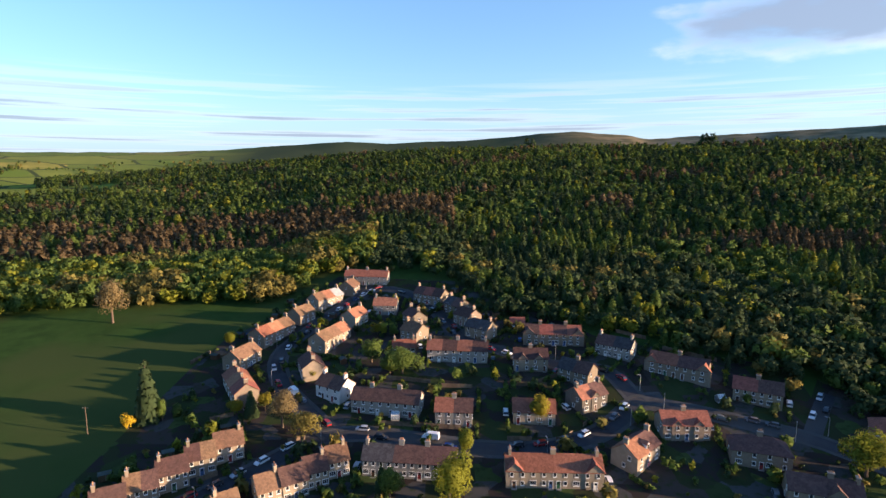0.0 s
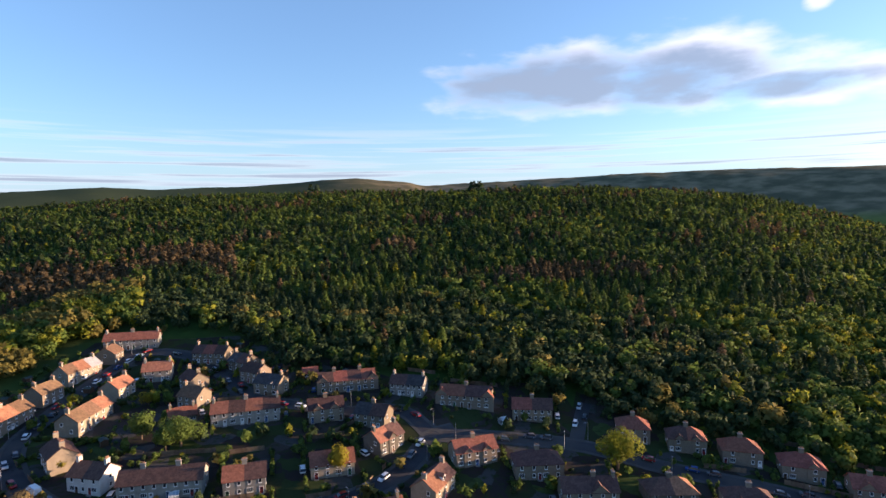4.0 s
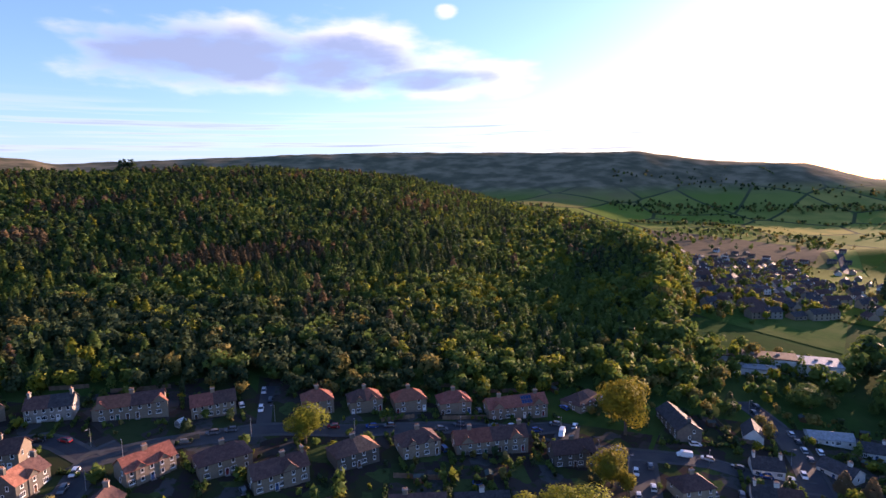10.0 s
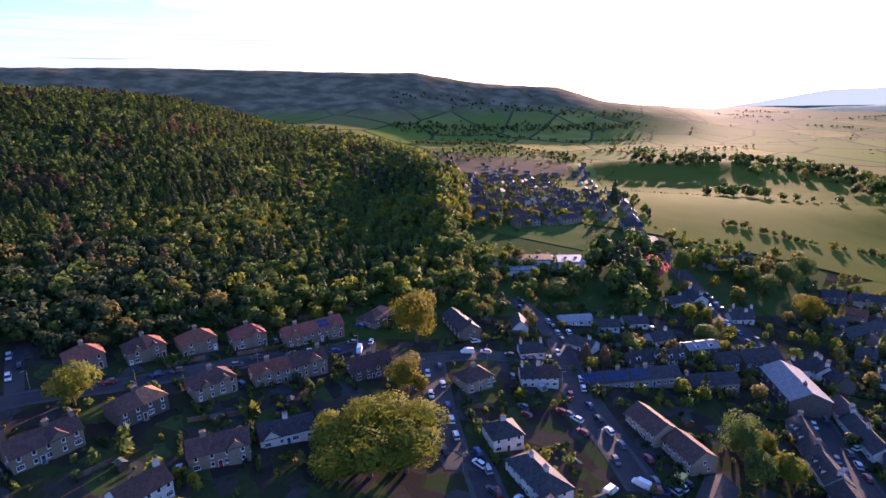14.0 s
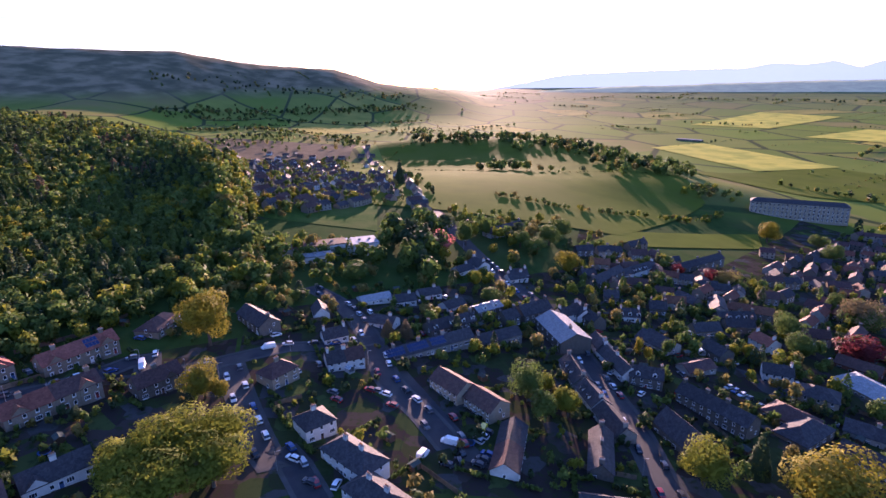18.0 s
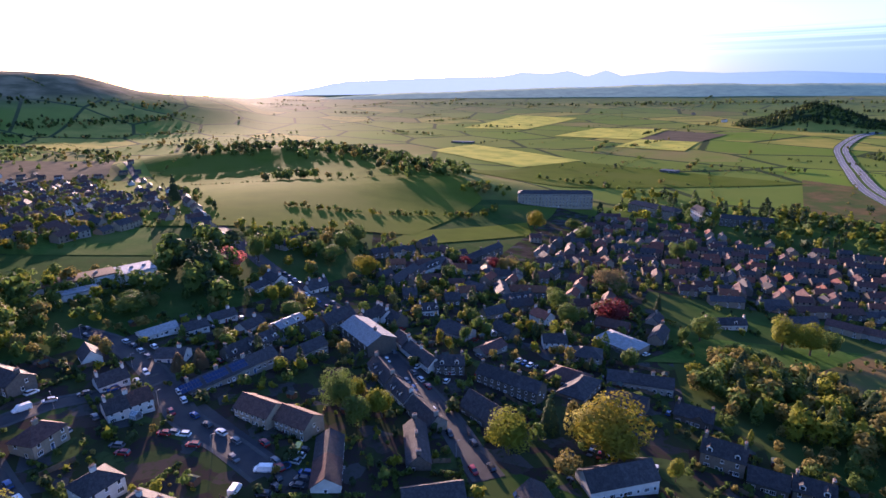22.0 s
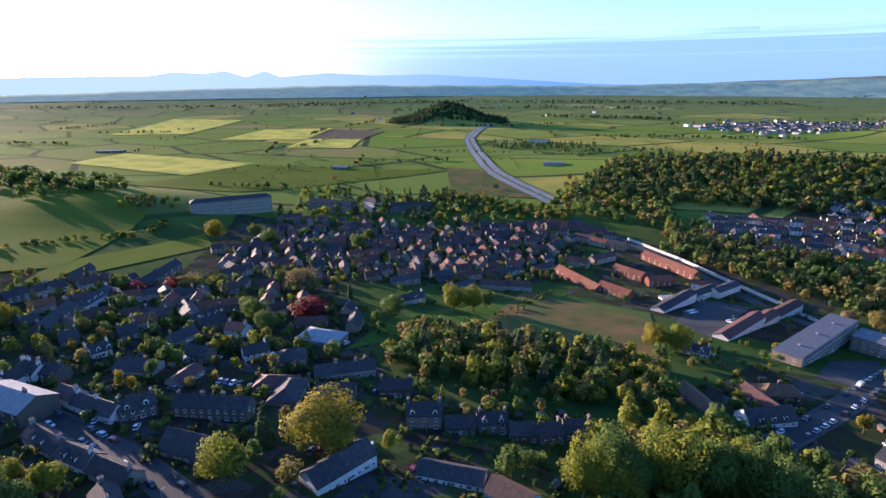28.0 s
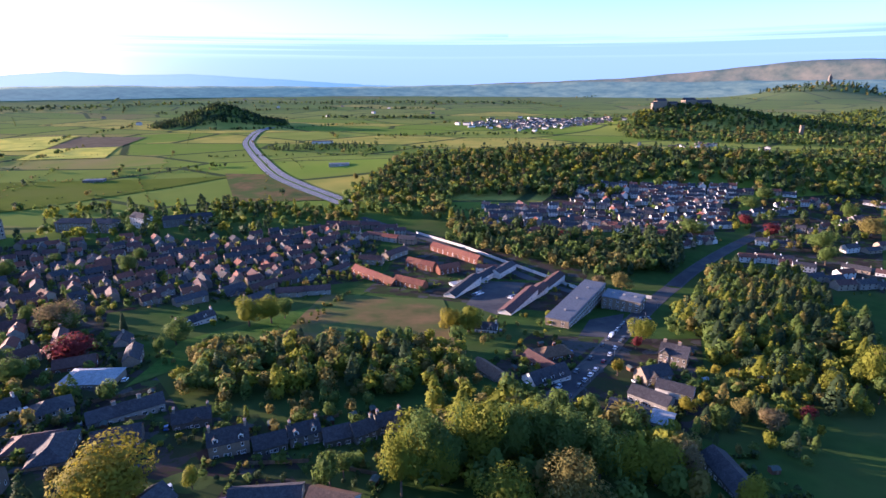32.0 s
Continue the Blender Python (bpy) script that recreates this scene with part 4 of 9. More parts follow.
def low_tree(rng, kind, n):
    """A cheap tree for the woods, about 11 m high."""
    if kind == "cone":
        return leaf_cloud(rng, n, 10.8 / math.sqrt(n), pine(rng.uniform(2.5, 3.1), 12.2, 0.8))
    return leaf_cloud(rng, n, 13.2 / math.sqrt(n), lobes(rng, 7, 4.1, 4.3, 1.2))


def wood(name, label, spots, rng, tones, n=46):
    """Many trees as one mass. spots: rows of x, y, height, kind (0 round, 1 cone), tone."""
    stock = {k: [low_tree(rng, "cone" if k else "round", n) for _ in range(6)] for k in (0, 1)}
    V, M = [], []
    ground = height([p[0] for p in spots], [p[1] for p in spots])
    for (x, y, h, k, tone), z in zip(spots, ground):
        b = stock[int(k)][rng.integers(6)]
        a = rng.uniform(0, 2 * math.pi)
        c, s = math.cos(a), math.sin(a)
        f = h / 11.0
        g = f * rng.uniform(0.85, 1.15)
        p = np.empty_like(b)
        p[:, 3], p[:, 4], p[:, 5] = b[:, 3] * c - b[:, 4] * s, b[:, 3] * s + b[:, 4] * c, b[:, 5]
        p[:, 0], p[:, 1], p[:, 2] = (b[:, 0] * c - b[:, 1] * s) * g + x, (b[:, 0] * s + b[:, 1] * c) * g + y, b[:, 2] * f + z
        V.append(p)
        M.append(np.full(len(b) // 3, int(tone), np.int32))
    V, M = np.concatenate(V), np.concatenate(M)
    me = bpy.data.meshes.new(name)
    me.vertices.add(len(V))
    me.vertices.foreach_set("co", np.ascontiguousarray(V[:, :3]).ravel())
    me.loops.add(len(V))
    me.loops.foreach_set("vertex_index", np.arange(len(V), dtype=np.int32))
    me.polygons.add(len(V) // 3)
    me.polygons.foreach_set("loop_start", np.arange(0, len(V), 3, dtype=np.int32))
    for t in tones:
        me.materials.append(LEAF[t])
    me.polygons.foreach_set("material_index", M)
    me.update(calc_edges=True)
    soften(me, V[:, 3:])
    return tagged(new(name, me), label, "trees", kind="stuff")


def field_noise(x, y, s, seed=0.0):
    return noise.noise(Vector((x / s + seed, y / s - seed, seed)))


WOOD_TONES = ("green", "lime", "dark", "olive", "larch", "gold")


def plant_hill():
    """The wood on the hill: conifers in stands, broadleaves along its foot and on its western shoulder."""
    rng = np.random.default_rng(3)
    near, far = [], []
    r = 205.0
    while r < 1250:
        step = 5.3 + r * 0.0036
        na = int(2 * math.pi * r * (125 / 360) / step)
        for i in range(na):
            az = -46 + 125 * (i + rng.uniform(-0.42, 0.42)) / na
            rr = r + rng.uniform(-0.45, 0.45) * step
            if rr < hill_edge(az) or rr > hill_back(az) or in_field(az, rr):
                continue
            x, y = rr * math.sin(radians(az)), rr * math.cos(radians(az))
            if rr < 360 and not clear_of(x, y, 3.5):
                continue
            a, b, c = field_noise(x, y, 110, 3.1), field_noise(x, y, 38, 9.7), field_noise(x, y, 55, 33.0)
            edge = rr - hill_edge(az)
            west = max(0.0, (az - 40) / 25)
            belt = az < -7 and edge < 95
            con = a + 0.6 * b + (0.28 if edge > 70 else -0.18) - 0.34 * west + (0.5 if -40 < az < 1 and 110 < edge < 260 else 0)
            if belt:
                con = -1
            # leaf tones carry painted light: darker for the shaded foot, yellower on the sunward west
            if con > rng.uniform(-0.22, 0.22):
                brown = field_noise(x, y, 62, 21.0) + (0.52 if -40 < az < 1 and 100 < edge < 240 else -0.06) + rng.uniform(-0.22, 0.22)
                k, tone, h = 1, (4 if brown > 0.36 else 2 if rng.random() < (0.75 if edge < 110 and az < 50 else 0.42) - 0.5 * c else 1 if rng.random() < 0.02 + 0.10 * (c > 0.2) else 0), rng.uniform(6.4, 9.6) + 4.5 * rng.random() ** 3
            else:
                u = rng.random() + (0.12 if edge > 90 else 0) + 0.16 * west + (0.42 if belt else 0.02) + 0.25 * c
                k, tone, h = 0, (5 if u > 1.28 and not belt else 1 if u > 1.02 else 3 if u < 0.16 else 2 if u < (0.82 if edge < 110 and not belt and az < 55 else 0.34) else 0), rng.uniform(9.5, 14) if belt else rng.uniform(8.0, 12.0) if edge < 70 else rng.uniform(6.8, 10.5)
                if belt and field_noise(x, y, 34, 5.0) > 0.24:
                    tone = 3
            if edge < 14:
                h *= 0.8
            (near if rr < 430 else far).append((x, y, h, k, tone))
        r += step * 0.92
    # a few tall pines break the skyline
    for az in (24.6, 24.9, 25.3, 25.5, 8.4, 9.0):
        rr = hill_back(az) - 135
        far.append((rr * math.sin(radians(az)), rr * math.cos(radians(az)), 20.0, 1, 2))
    wood("woodland", "dense mixed wood of firs and spring-green broadleaves on a hillside", near, rng, WOOD_TONES, 165)
    wood("hill_forest", "forest of mixed conifers and broadleaves over the hilltop", far, rng, WOOD_TONES, 44)


def hill_edge(az):
    """How far off the wood begins, by bearing."""
    return float(np.interp(az, EDGE_AZ, EDGE_R))


def hill_back(az):
    return float(np.interp(az, BROW_AZ, BROW_R)) + (130 if az > -15 else 90)


def in_field(az, rr):
    return az < -30 and rr > 900 and (rr < 1020 or az < -36)


# ---- rows of homes, thickets, the carriageway ----
CELLS, COUNTED = {}, [0, 0]


def cells_near(x, y):
    """What has been built or paved near a spot."""
    for hx, hy, r, a, ln, dp in BUILT[COUNTED[0]:]:
        CELLS.setdefault((int(hx // 60), int(hy // 60)), ([], []))[0].append((hx, hy, r, math.cos(radians(-a)), math.sin(radians(-a)), ln, dp))
    for line, width in ROADS[COUNTED[1]:]:
        for p in line[::2]:
            CELLS.setdefault((int(p.x // 60), int(p.y // 60)), ([], []))[1].append((p.x, p.y, width))
    COUNTED[:] = len(BUILT), len(ROADS)
    i, j = int(x // 60), int(y // 60)
    return [CELLS[c] for c in ((i + u, j + v) for u in (-1, 0, 1) for v in (-1, 0, 1)) if c in CELLS]


def clear_of(x, y, gap=1.5, roads=True):
    """Whether a spot is free of houses and streets."""
    for homes, ways in cells_near(x, y):
        for hx, hy, r, c, s, ln, dp in homes:
            if abs(x - hx) < r + gap and abs(y - hy) < r + gap:
                u, v = (x - hx) * c - (y - hy) * s, (x - hx) * s + (y - hy) * c
                if abs(u) < ln / 2 + gap and abs(v) < dp / 2 + gap:
                    return False
        if roads:
            for px, py, width in ways:
                if (px - x) ** 2 + (py - y) ** 2 < (width / 2 + gap + 2) ** 2:
                    return False
    return True


ESTATES = {
    1: (("brown", "rust", "slate", "brown", "slate"), ("harl", "stone", "dark", "cream"), "homes of the north estate"),
    2: (("slate", "brown", "slate", "rust"), ("white", "cream", "harl", "white"), "homes of the garden suburb"),
    3: (("slate", "brown", "slate", "rust"), ("harl", "cream", "white", "stone"), "homes by the park wood"),
    4: (("slate", "brown", "brown", "slate"), ("harl", "cream", "stone", "white"), "homes of the west estate"),
}


FAR_HOMES = {}


def far_home(estate, x, y, turn, ln, dp, eave, rise, w, t):
    """A home too far off to be taken apart, added to its estate's mass."""
    s = FAR_HOMES.setdefault(estate, Shape())
    m = pose(x, y, z_at(x, y), 0, 0, turn)
    BUILT.append((x, y, max(ln, dp) * 0.62, turn, ln, dp))
    hl, hd, n0 = ln / 2, dp / 2, len(s.v)
    p = [(-hl, -hd, -2), (hl, -hd, -2), (hl, hd, -2), (-hl, hd, -2), (-hl, -hd, eave), (hl, -hd, eave), (hl, hd, eave), (-hl, hd, eave), (-hl, 0, eave + rise), (hl, 0, eave + rise)]
    q = [(-hl - 0.3, -hd - 0.4, eave - 0.2), (hl + 0.3, -hd - 0.4, eave - 0.2), (hl + 0.3, hd + 0.4, eave - 0.2), (-hl - 0.3, hd + 0.4, eave - 0.2), (-hl - 0.3, 0, eave + rise + 0.15), (hl + 0.3, 0, eave + rise + 0.15)]
    s.poly([m @ Vector(c) for c in p], [(0, 1, 5, 4), (1, 2, 6, 9, 5), (2, 3, 7, 6), (3, 0, 4, 8, 7)], w)
    s.poly([m @ Vector(c) for c in q], [(0, 1, 5, 4), (2, 3, 4, 5)], 4 + t)
    for f in range(2 if eave > 4 else 1):
        for b in range(3):
            wx, wz = -hl + ln * (b + 0.5) / 3, 0.9 + 2.4 * f
            s.poly([m @ Vector((wx + dx, -hd - 0.06, wz + dz)) for dx, dz in ((-0.6, 0), (0.6, 0), (0.6, 1.2), (-0.6, 1.2))], [(0, 1, 2, 3)], 8)
    cx = hl * (0.9 if w % 2 else -0.4)
    s.poly([m @ Vector((cx + dx, dy, eave + rise + dz)) for dz in (-0.8, 1.1) for dx, dy in ((-0.35, -0.6), (0.35, -0.6), (0.35, 0.6), (-0.35, 0.6))], [(0, 1, 5, 4), (1, 2, 6, 5), (2, 3, 7, 6), (3, 0, 4, 7), (4, 5, 6, 7)], w)


def settle_homes():
    for estate, s in FAR_HOMES.items():
        tiles, walls, group = ESTATES[estate]
        mats = [WALL[walls[i % len(walls)]] for i in range(4)] + [ROOF[tiles[i % len(tiles)]] for i in range(4)] + [GLASS]
        tagged(new("estate_houses", s.mesh("estate_houses", mats)), "many small tiled and rendered " + group, "houses", kind="stuff")


def row(a, b, n, estate=1, long=1.0):
    """Homes standing along a line, not quite in step."""
    tiles, walls, group = ESTATES[estate]
    rng = random.Random(int(abs(a[0] * 7 + a[1] * 3 + n)))
    way = math.degrees(math.atan2(b[1] - a[1], b[0] - a[0]))
    step = math.hypot(b[0] - a[0], b[1] - a[1]) / max(n - 1, 1)
    for i in range(n):
        s = i / max(n - 1, 1)
        x, y = a[0] + (b[0] - a[0]) * s + rng.uniform(-2, 2), a[1] + (b[1] - a[1]) * s + rng.uniform(-3.5, 3.5)
        turn = way + rng.choice((0, 0, 0, 180, 90)) + rng.uniform(-8, 8)
        if long > 1.3:
            turn = way + rng.uniform(-4, 4)
        ln = min(rng.uniform(9.5, 13) * long, max(step * 0.95, 9))
        fx, fy = math.sin(radians(turn)), -math.cos(radians(turn))
        if fx * -x + fy * -y < 0:
            turn += 180
        low = rng.random() < (0.45 if estate == 2 else 0.15)
        if estate > 1 or math.hypot(x, y) > 455:
            far_home(estate, x, y, turn, ln, rng.uniform(7, 8.5), 2.9 if low else 4.9, rng.uniform(2.3, 3.0), rng.randrange(4), rng.randrange(4))
            continue
        house(x, y, turn, ln, rng.uniform(7, 8.5), 2.9 if low else 4.9, rng.uniform(2.3, 3.0), rng.choice(walls), (rng.choice(tiles),), bays=3, floors=1 if low else 2,
              chimneys=rng.choice(((), (0.5,), (-1,), (1,))), detail=1, backs=False, group=group, gablets=((rng.uniform(-2, 2), 3.4),) if rng.random() < 0.25 else ())


def thicket(corners, name, label, gap, tall, tones, cones=0.12):
    """Trees or scrub over a four-cornered piece of land."""
    rng = np.random.default_rng(int(abs(corners[0][0] * 5 + corners[0][1])))
    a, b, c, d = (np.array(p) for p in corners)
    w, h = np.linalg.norm(b - a) + np.linalg.norm(c - d), np.linalg.norm(d - a) + np.linalg.norm(c - b)
    nu, nv = max(2, int(w / 2 / gap)), max(2, int(h / 2 / gap))
    spots = []
    for i in range(nu):
        for j in range(nv):
            u, v = (i + rng.uniform(0, 1)) / nu, (j + rng.uniform(0, 1)) / nv
            p = (a * (1 - u) + b * u) * (1 - v) + (d * (1 - u) + c * u) * v
            p = p + rng.normal(0, gap * 0.5, 2)
            if rng.random() < 0.12 or not clear_of(p[0], p[1], 2.0):
                continue
            tone = tones[rng.integers(len(tones))]
            k = 1 if tone in (2, 4) and rng.random() < 0.75 or rng.random() < cones * 0.5 else 0
            spots.append((p[0], p[1], rng.uniform(*tall) * (1.15 if k else 1), k, tone))
    if spots:
        near = math.hypot(*a) < 330
        wood(name, label, spots, rng, WOOD_TONES, 220 if near else 100 if math.hypot(*a) < 560 else 64 if math.hypot(*a) < 900 else 36)


LINE_PAINT = material("white_road_paint", (0.55, 0.55, 0.53), (0.42, 0.42, 0.40), 0.5, 0.8)


def carriageway(points):
    me, line = ribbon(points, 30, 0.9, material("verge_grass", (0.09, 0.13, 0.04), (0.07, 0.10, 0.03), 0.2, 0.95), "verge", 20)
    verge = tagged(new("road_verge", me), "grassy verge of the dual carriageway", "verge", kind="structure")
    for s in (-1, 1):
        pts = side_line(line, s * 7.5)
        me, own = ribbon(pts[::3] + [pts[-1]], 11, 1.15, material("pale_worn_asphalt", (0.17, 0.17, 0.175), (0.13, 0.13, 0.135), 0.1, 0.8), "road", 20)
        ob = tagged(new("road", me), "pale grey carriageway curving over the plain", "road", kind="structure")
        for off in (-4.6, 0, 4.6):
            me, _ = ribbon(side_line(own, off)[::3] + [side_line(own, off)[-1]], 0.35, 1.2, LINE_PAINT, "road_line", 20)
            part("road_line", me, ob, label="white painted road line")


# ---- streets ----
road([(-68.1, 127.6), (-59.0, 135.1), (-49.6, 145.1), (-38.0, 157.1), (-24.8, 159.9), (-4.0, 155.6), (14.2, 152.1), (29.1, 152.3), (43.5, 157.0), (55.6, 166.2), (65.4, 176.6), (74.6, 178.4)], 5.6)
road([(65.4, 176.6), (59.9, 197.6), (42.0, 202.5), (26.1, 213.0), (8.6, 227.4), (-1.0, 252.8), (-14.2, 278.5), (-34.3, 290.4), (-48.9, 270.1), (-60.4, 236.0), (-64.8, 212.6), (-57.2, 189.5), (-43.9, 171.6), (-33.2, 158.8)], 5.0)
road([(65.4, 176.6), (81.8, 171.1), (96.2, 163.6), (112.1, 154.2), (131.1, 134.1), (154.0, 113.8), (170.3, 94.4), (187.9, 78.7), (173.7, 75.6), (186.8, 53.5), (198.9, 33.8), (200.9, 16.3), (207.6, 1.3)], 5.6)
road([(109.1, 155.1), (118.5, 166.3), (130.5, 179.9)], 5.0, False)
road([(184.7, 51.8), (156.4, 41.5), (131.0, 30.3), (135.3, 27.0), (116.0, 17.3)], 7.0)
road([(263.4, 31.8), (242.1, 14.8), (207.2, 2.4), (175.3, -3.2), (156.1, -12.6), (138.1, -19.9)], 7.5)
road([(1335.7, 9.1), (599.1, -37.1), (404.1, -56.7), (326.7, -66.3), (261.8, -79.9), (229.5, -84.1), (187.6, -83.6), (151.2, -82.6), (124.6, -78.4), (112.7, -76.8)], 8.0)
road([(-21.6, -191.8), (-17.9, -194.2), (-45.8, -248.6), (-80.7, -322.6), (-139.3, -431.5), (-214.0, -531.9), (-301.8, -628.8)], 9.0)
road([(163.6, -618.0), (72.3, -531.6), (-6.2, -447.7), (-84.1, -354.6)], 9.0, False)
# ---- the estate on the slope ----
house(-41.6, 300.9, -7, 23.5, roofs=('red',), wall='harl', bays=8, chimneys=(-1, 0, 1), doors=(0.2, 0.45, 0.55, 0.8))
house(-49.2, 286.6, 76, 9.0, roofs=('tan',), wall='stone')
house(-58.6, 271.3, 56, 16.9, roofs=('tan', 'orange', 'pale'), wall='cream', bays=6, doors=(0.2, 0.5, 0.8))
house(-65.5, 250.6, 61, 10.0, roofs=('tan',), bays=3)
house(-73.0, 230.2, 69, 20.5, roofs=('red', 'orange', 'tan'), bays=6, chimneys=(-1, 0, 1), doors=(0.2, 0.5, 0.8))
house(-76.7, 204.5, 71, 12.5, roofs=('tan',), bays=4)
house(-69.8, 183.1, -59, 20.6, roofs=('red', 'orange', 'red'), bays=5, chimneys=(-1, -0.3, 0.3, 1), doors=(0.2, 0.8))
house(-47.0, 224.3, 68, 19.5, roofs=('tan', 'tan', 'orange'), wall='cream', bays=5, doors=(0.3, 0.7))
house(-40.3, 246.8, 63, 10.0, roofs=('orange',), wall='cream', bays=3)
house(-48.5, 196.9, -68, 11.0, roofs=('brown',), wall='cream', bays=3)
house(-36.8, 182.1, -33, 10.8, roofs=('red', 'brown'), wall='white', bays=3, doors=(0.3, 0.7))
house(-27.2, 259.6, -4, 10.9, roofs=('orange',), wall='harl', bays=4, doors=(0.3, 0.7))
house(-12.7, 244.3, -65, 10.0, roofs=('brown',), bays=3)
house(-12.0, 228.0, -39, 9.0, roofs=('tan',), bays=3)
house(-15.7, 216.7, 9, 9.1, 7, eave=2.8, rise=2.4, roofs=('red',), bays=3, floors=1)
house(-5.8, 271.3, -31, 15.7, roofs=('brown', 'red', 'brown'), bays=6, doors=(0.2, 0.5, 0.8))
house(6.8, 256.8, -53, 11.0, roofs=('slate', 'brown'), bays=3)
house(11.0, 244.2, -50, 10.0, roofs=('brown',), bays=3)
house(16.2, 230.1, -38, 11.0, roofs=('slate',), bays=3)
house(5.8, 209.0, -6, 23.1, roofs=('orange', 'brown', 'orange', 'brown'), wall='harl', bays=8, chimneys=(-1, 0, 1), doors=(0.2, 0.45, 0.55, 0.8))
house(33.0, 240.4, -4, 6.2, 6, eave=2.6, rise=1.8, roofs=('red',), bays=2, chimneys=(), floors=1)
house(45.4, 223.1, -6, 22.3, roofs=('brown', 'red', 'brown', 'red'), bays=8, chimneys=(-0.5, 0.5), gablets=((-10, 4.5), (10, 4.5)), doors=(0.3, 0.5, 0.7))
house(32.8, 201.2, -4, 12.4, roofs=('brown',), bays=4, chimneys=(0,), gablets=((-3, 3.2), (3, 3.2)), doors=(0.1, 0.9))
house(48.4, 191.6, -40, 11.7, roofs=('slate', 'brown'), bays=4, chimneys=(0,), doors=(0.2, 0.8))
house(47.6, 175.5, 29, 11.0, roofs=('orange', 'brown'), bays=3, gablets=((0, 3.4),), wall='dark')
house(67.8, 210.3, -36, 13.6, roofs=('brown', 'slate'), bays=6, wall='harl', doors=(0.3, 0.7))
house(86.0, 194.3, -35, 19.8, roofs=('red', 'brown'), bays=7, chimneys=(0,), gablets=((-9, 4.6), (9, 4.6)), doors=(0.3, 0.45, 0.6))
house(105.3, 177.4, -29, 14.4, roofs=('red', 'brown'), bays=6, chimneys=(0,), doors=(0.1, 0.9))
house(72.8, 159.9, -2, 13.9, roofs=('red',), bays=5, chimneys=(0,), gablets=((-3, 3.0), (3.4, 3.0)), doors=(0.5,))
house(54.5, 147.3, 43, 13.0, roofs=('orange', 'brown'), bays=3, dormers=(0,), wall='cream')
house(89.0, 147.1, -18, 15.0, 9.0, roofs=('brown',), hip=True, chimneys=(0,), bays=4, doors=(0.5,))
house(95.8, 130.2, -21, 16.0, roofs=('brown', 'brown'), bays=5, chimneys=(0.2, 1), gablets=((2.5, 4.5),), doors=(0.4,))
house(29.5, 139.6, -2, 25.3, roofs=('red', 'red'), wall='cream', bays=9, chimneys=(-0.97, 0, 0.97), gablets=((-10.5, 4.6), (10.5, 4.6)), doors=(0.08, 0.46, 0.54, 0.92))
house(-18.1, 173.3, -11, 22.4, roofs=('brown',), wall='harl', bays=8, chimneys=(-0.5, 0.4), doors=(0.12, 0.4, 0.6, 0.88))
house(3.6, 167.5, -5, 11.5, roofs=('red', 'brown'), wall='harl', bays=4, chimneys=(0,), doors=(0.1, 0.9))
house(28.9, 168.3, -5, 13.0, eave=4.2, roofs=('red',), wall='cream', bays=4, chimneys=(), doors=(0.12, 0.88))
house(-8.9, 143.4, -6, 25.4, roofs=('slate', 'brown', 'brown'), wall='harl', bays=12, chimneys=(-1, -0.2, 0.4), doors=(0.12, 0.37, 0.62, 0.87))
house(-61.7, 150.3, 26, 7.6, roofs=('tan',), bays=3, chimneys=(1,), wall='cream')
house(-67.3, 144.5, 27, 7.4, roofs=('brown', 'tan'), bays=3, chimneys=(-1,), wall='stone')
house(-72.2, 138.4, 29, 7.5, roofs=('brown',), bays=4, chimneys=(-1,), wall='stone')
house(-77.2, 132.3, 27, 7.6, roofs=('tan', 'brown'), bays=4, chimneys=(-1,), wall='stone')
house(-82.4, 126.7, 28, 7.4, roofs=('brown',), bays=4, chimneys=(-1,), wall='stone')
house(-45.1, 132.1, 31, 5.9, roofs=('tan',), wall='cream', bays=3, chimneys=(1,))
house(-39.5, 135.1, 31, 6.6, roofs=('brown',), wall='cream', bays=3, chimneys=())
house(-34.6, 139.3, 27, 5.9, roofs=('brown',), wall='cream', bays=3, chimneys=(1,))
house(-29.6, 143.7, 24, 5.6, roofs=('tan',), wall='cream', bays=3, chimneys=(1,))
house(-53.2, 125.1, 35, 5.8, roofs=('tan',), wall='cream', bays=3, chimneys=(-1,))
# ---- the street under the wood ----
house(132.8, 154.8, -35, 11.0, 9.0, roofs=('red',), hip=True, bays=3, chimneys=(0,), doors=(0.85,))
house(145.6, 143.2, -35, 12.0, 9.0, roofs=('brown', 'red'), hip=True, bays=2, chimneys=(0,), gablets=((-2.6, 3), (2.6, 3)), doors=(0.08, 0.92))
house(157.7, 131.8, -37, 12.0, 9.0, roofs=('red',), hip=True, bays=2, chimneys=(0,), doors=(0.08, 0.92))
house(168.9, 118.7, -42, 12.0, 9.0, roofs=('red',), hip=True, bays=2, chimneys=(0,), gablets=((2.6, 3.4),), doors=(0.08, 0.92))
house(183.0, 99.5, -41, 23.4, roofs=('red',), bays=8, chimneys=(-0.6, 0.75), solar=((2.2, 4),), gablets=((-8, 4.5), (8, 4.5)), doors=(0.08, 0.4, 0.6, 0.92))
house(154.9, 94.2, -43, 24.8, roofs=('red', 'brown'), wall='stone', bays=8, chimneys=(-0.6, 0.9), gablets=((-8.5, 4.5), (8.5, 4.5)), doors=(0.1, 0.4, 0.6, 0.92))
house(210.0, 82.9, -16, 16.0, 10.0, eave=3.4, roofs=('brown', 'orange'), hip=True, wall='stone', bays=4, chimneys=())
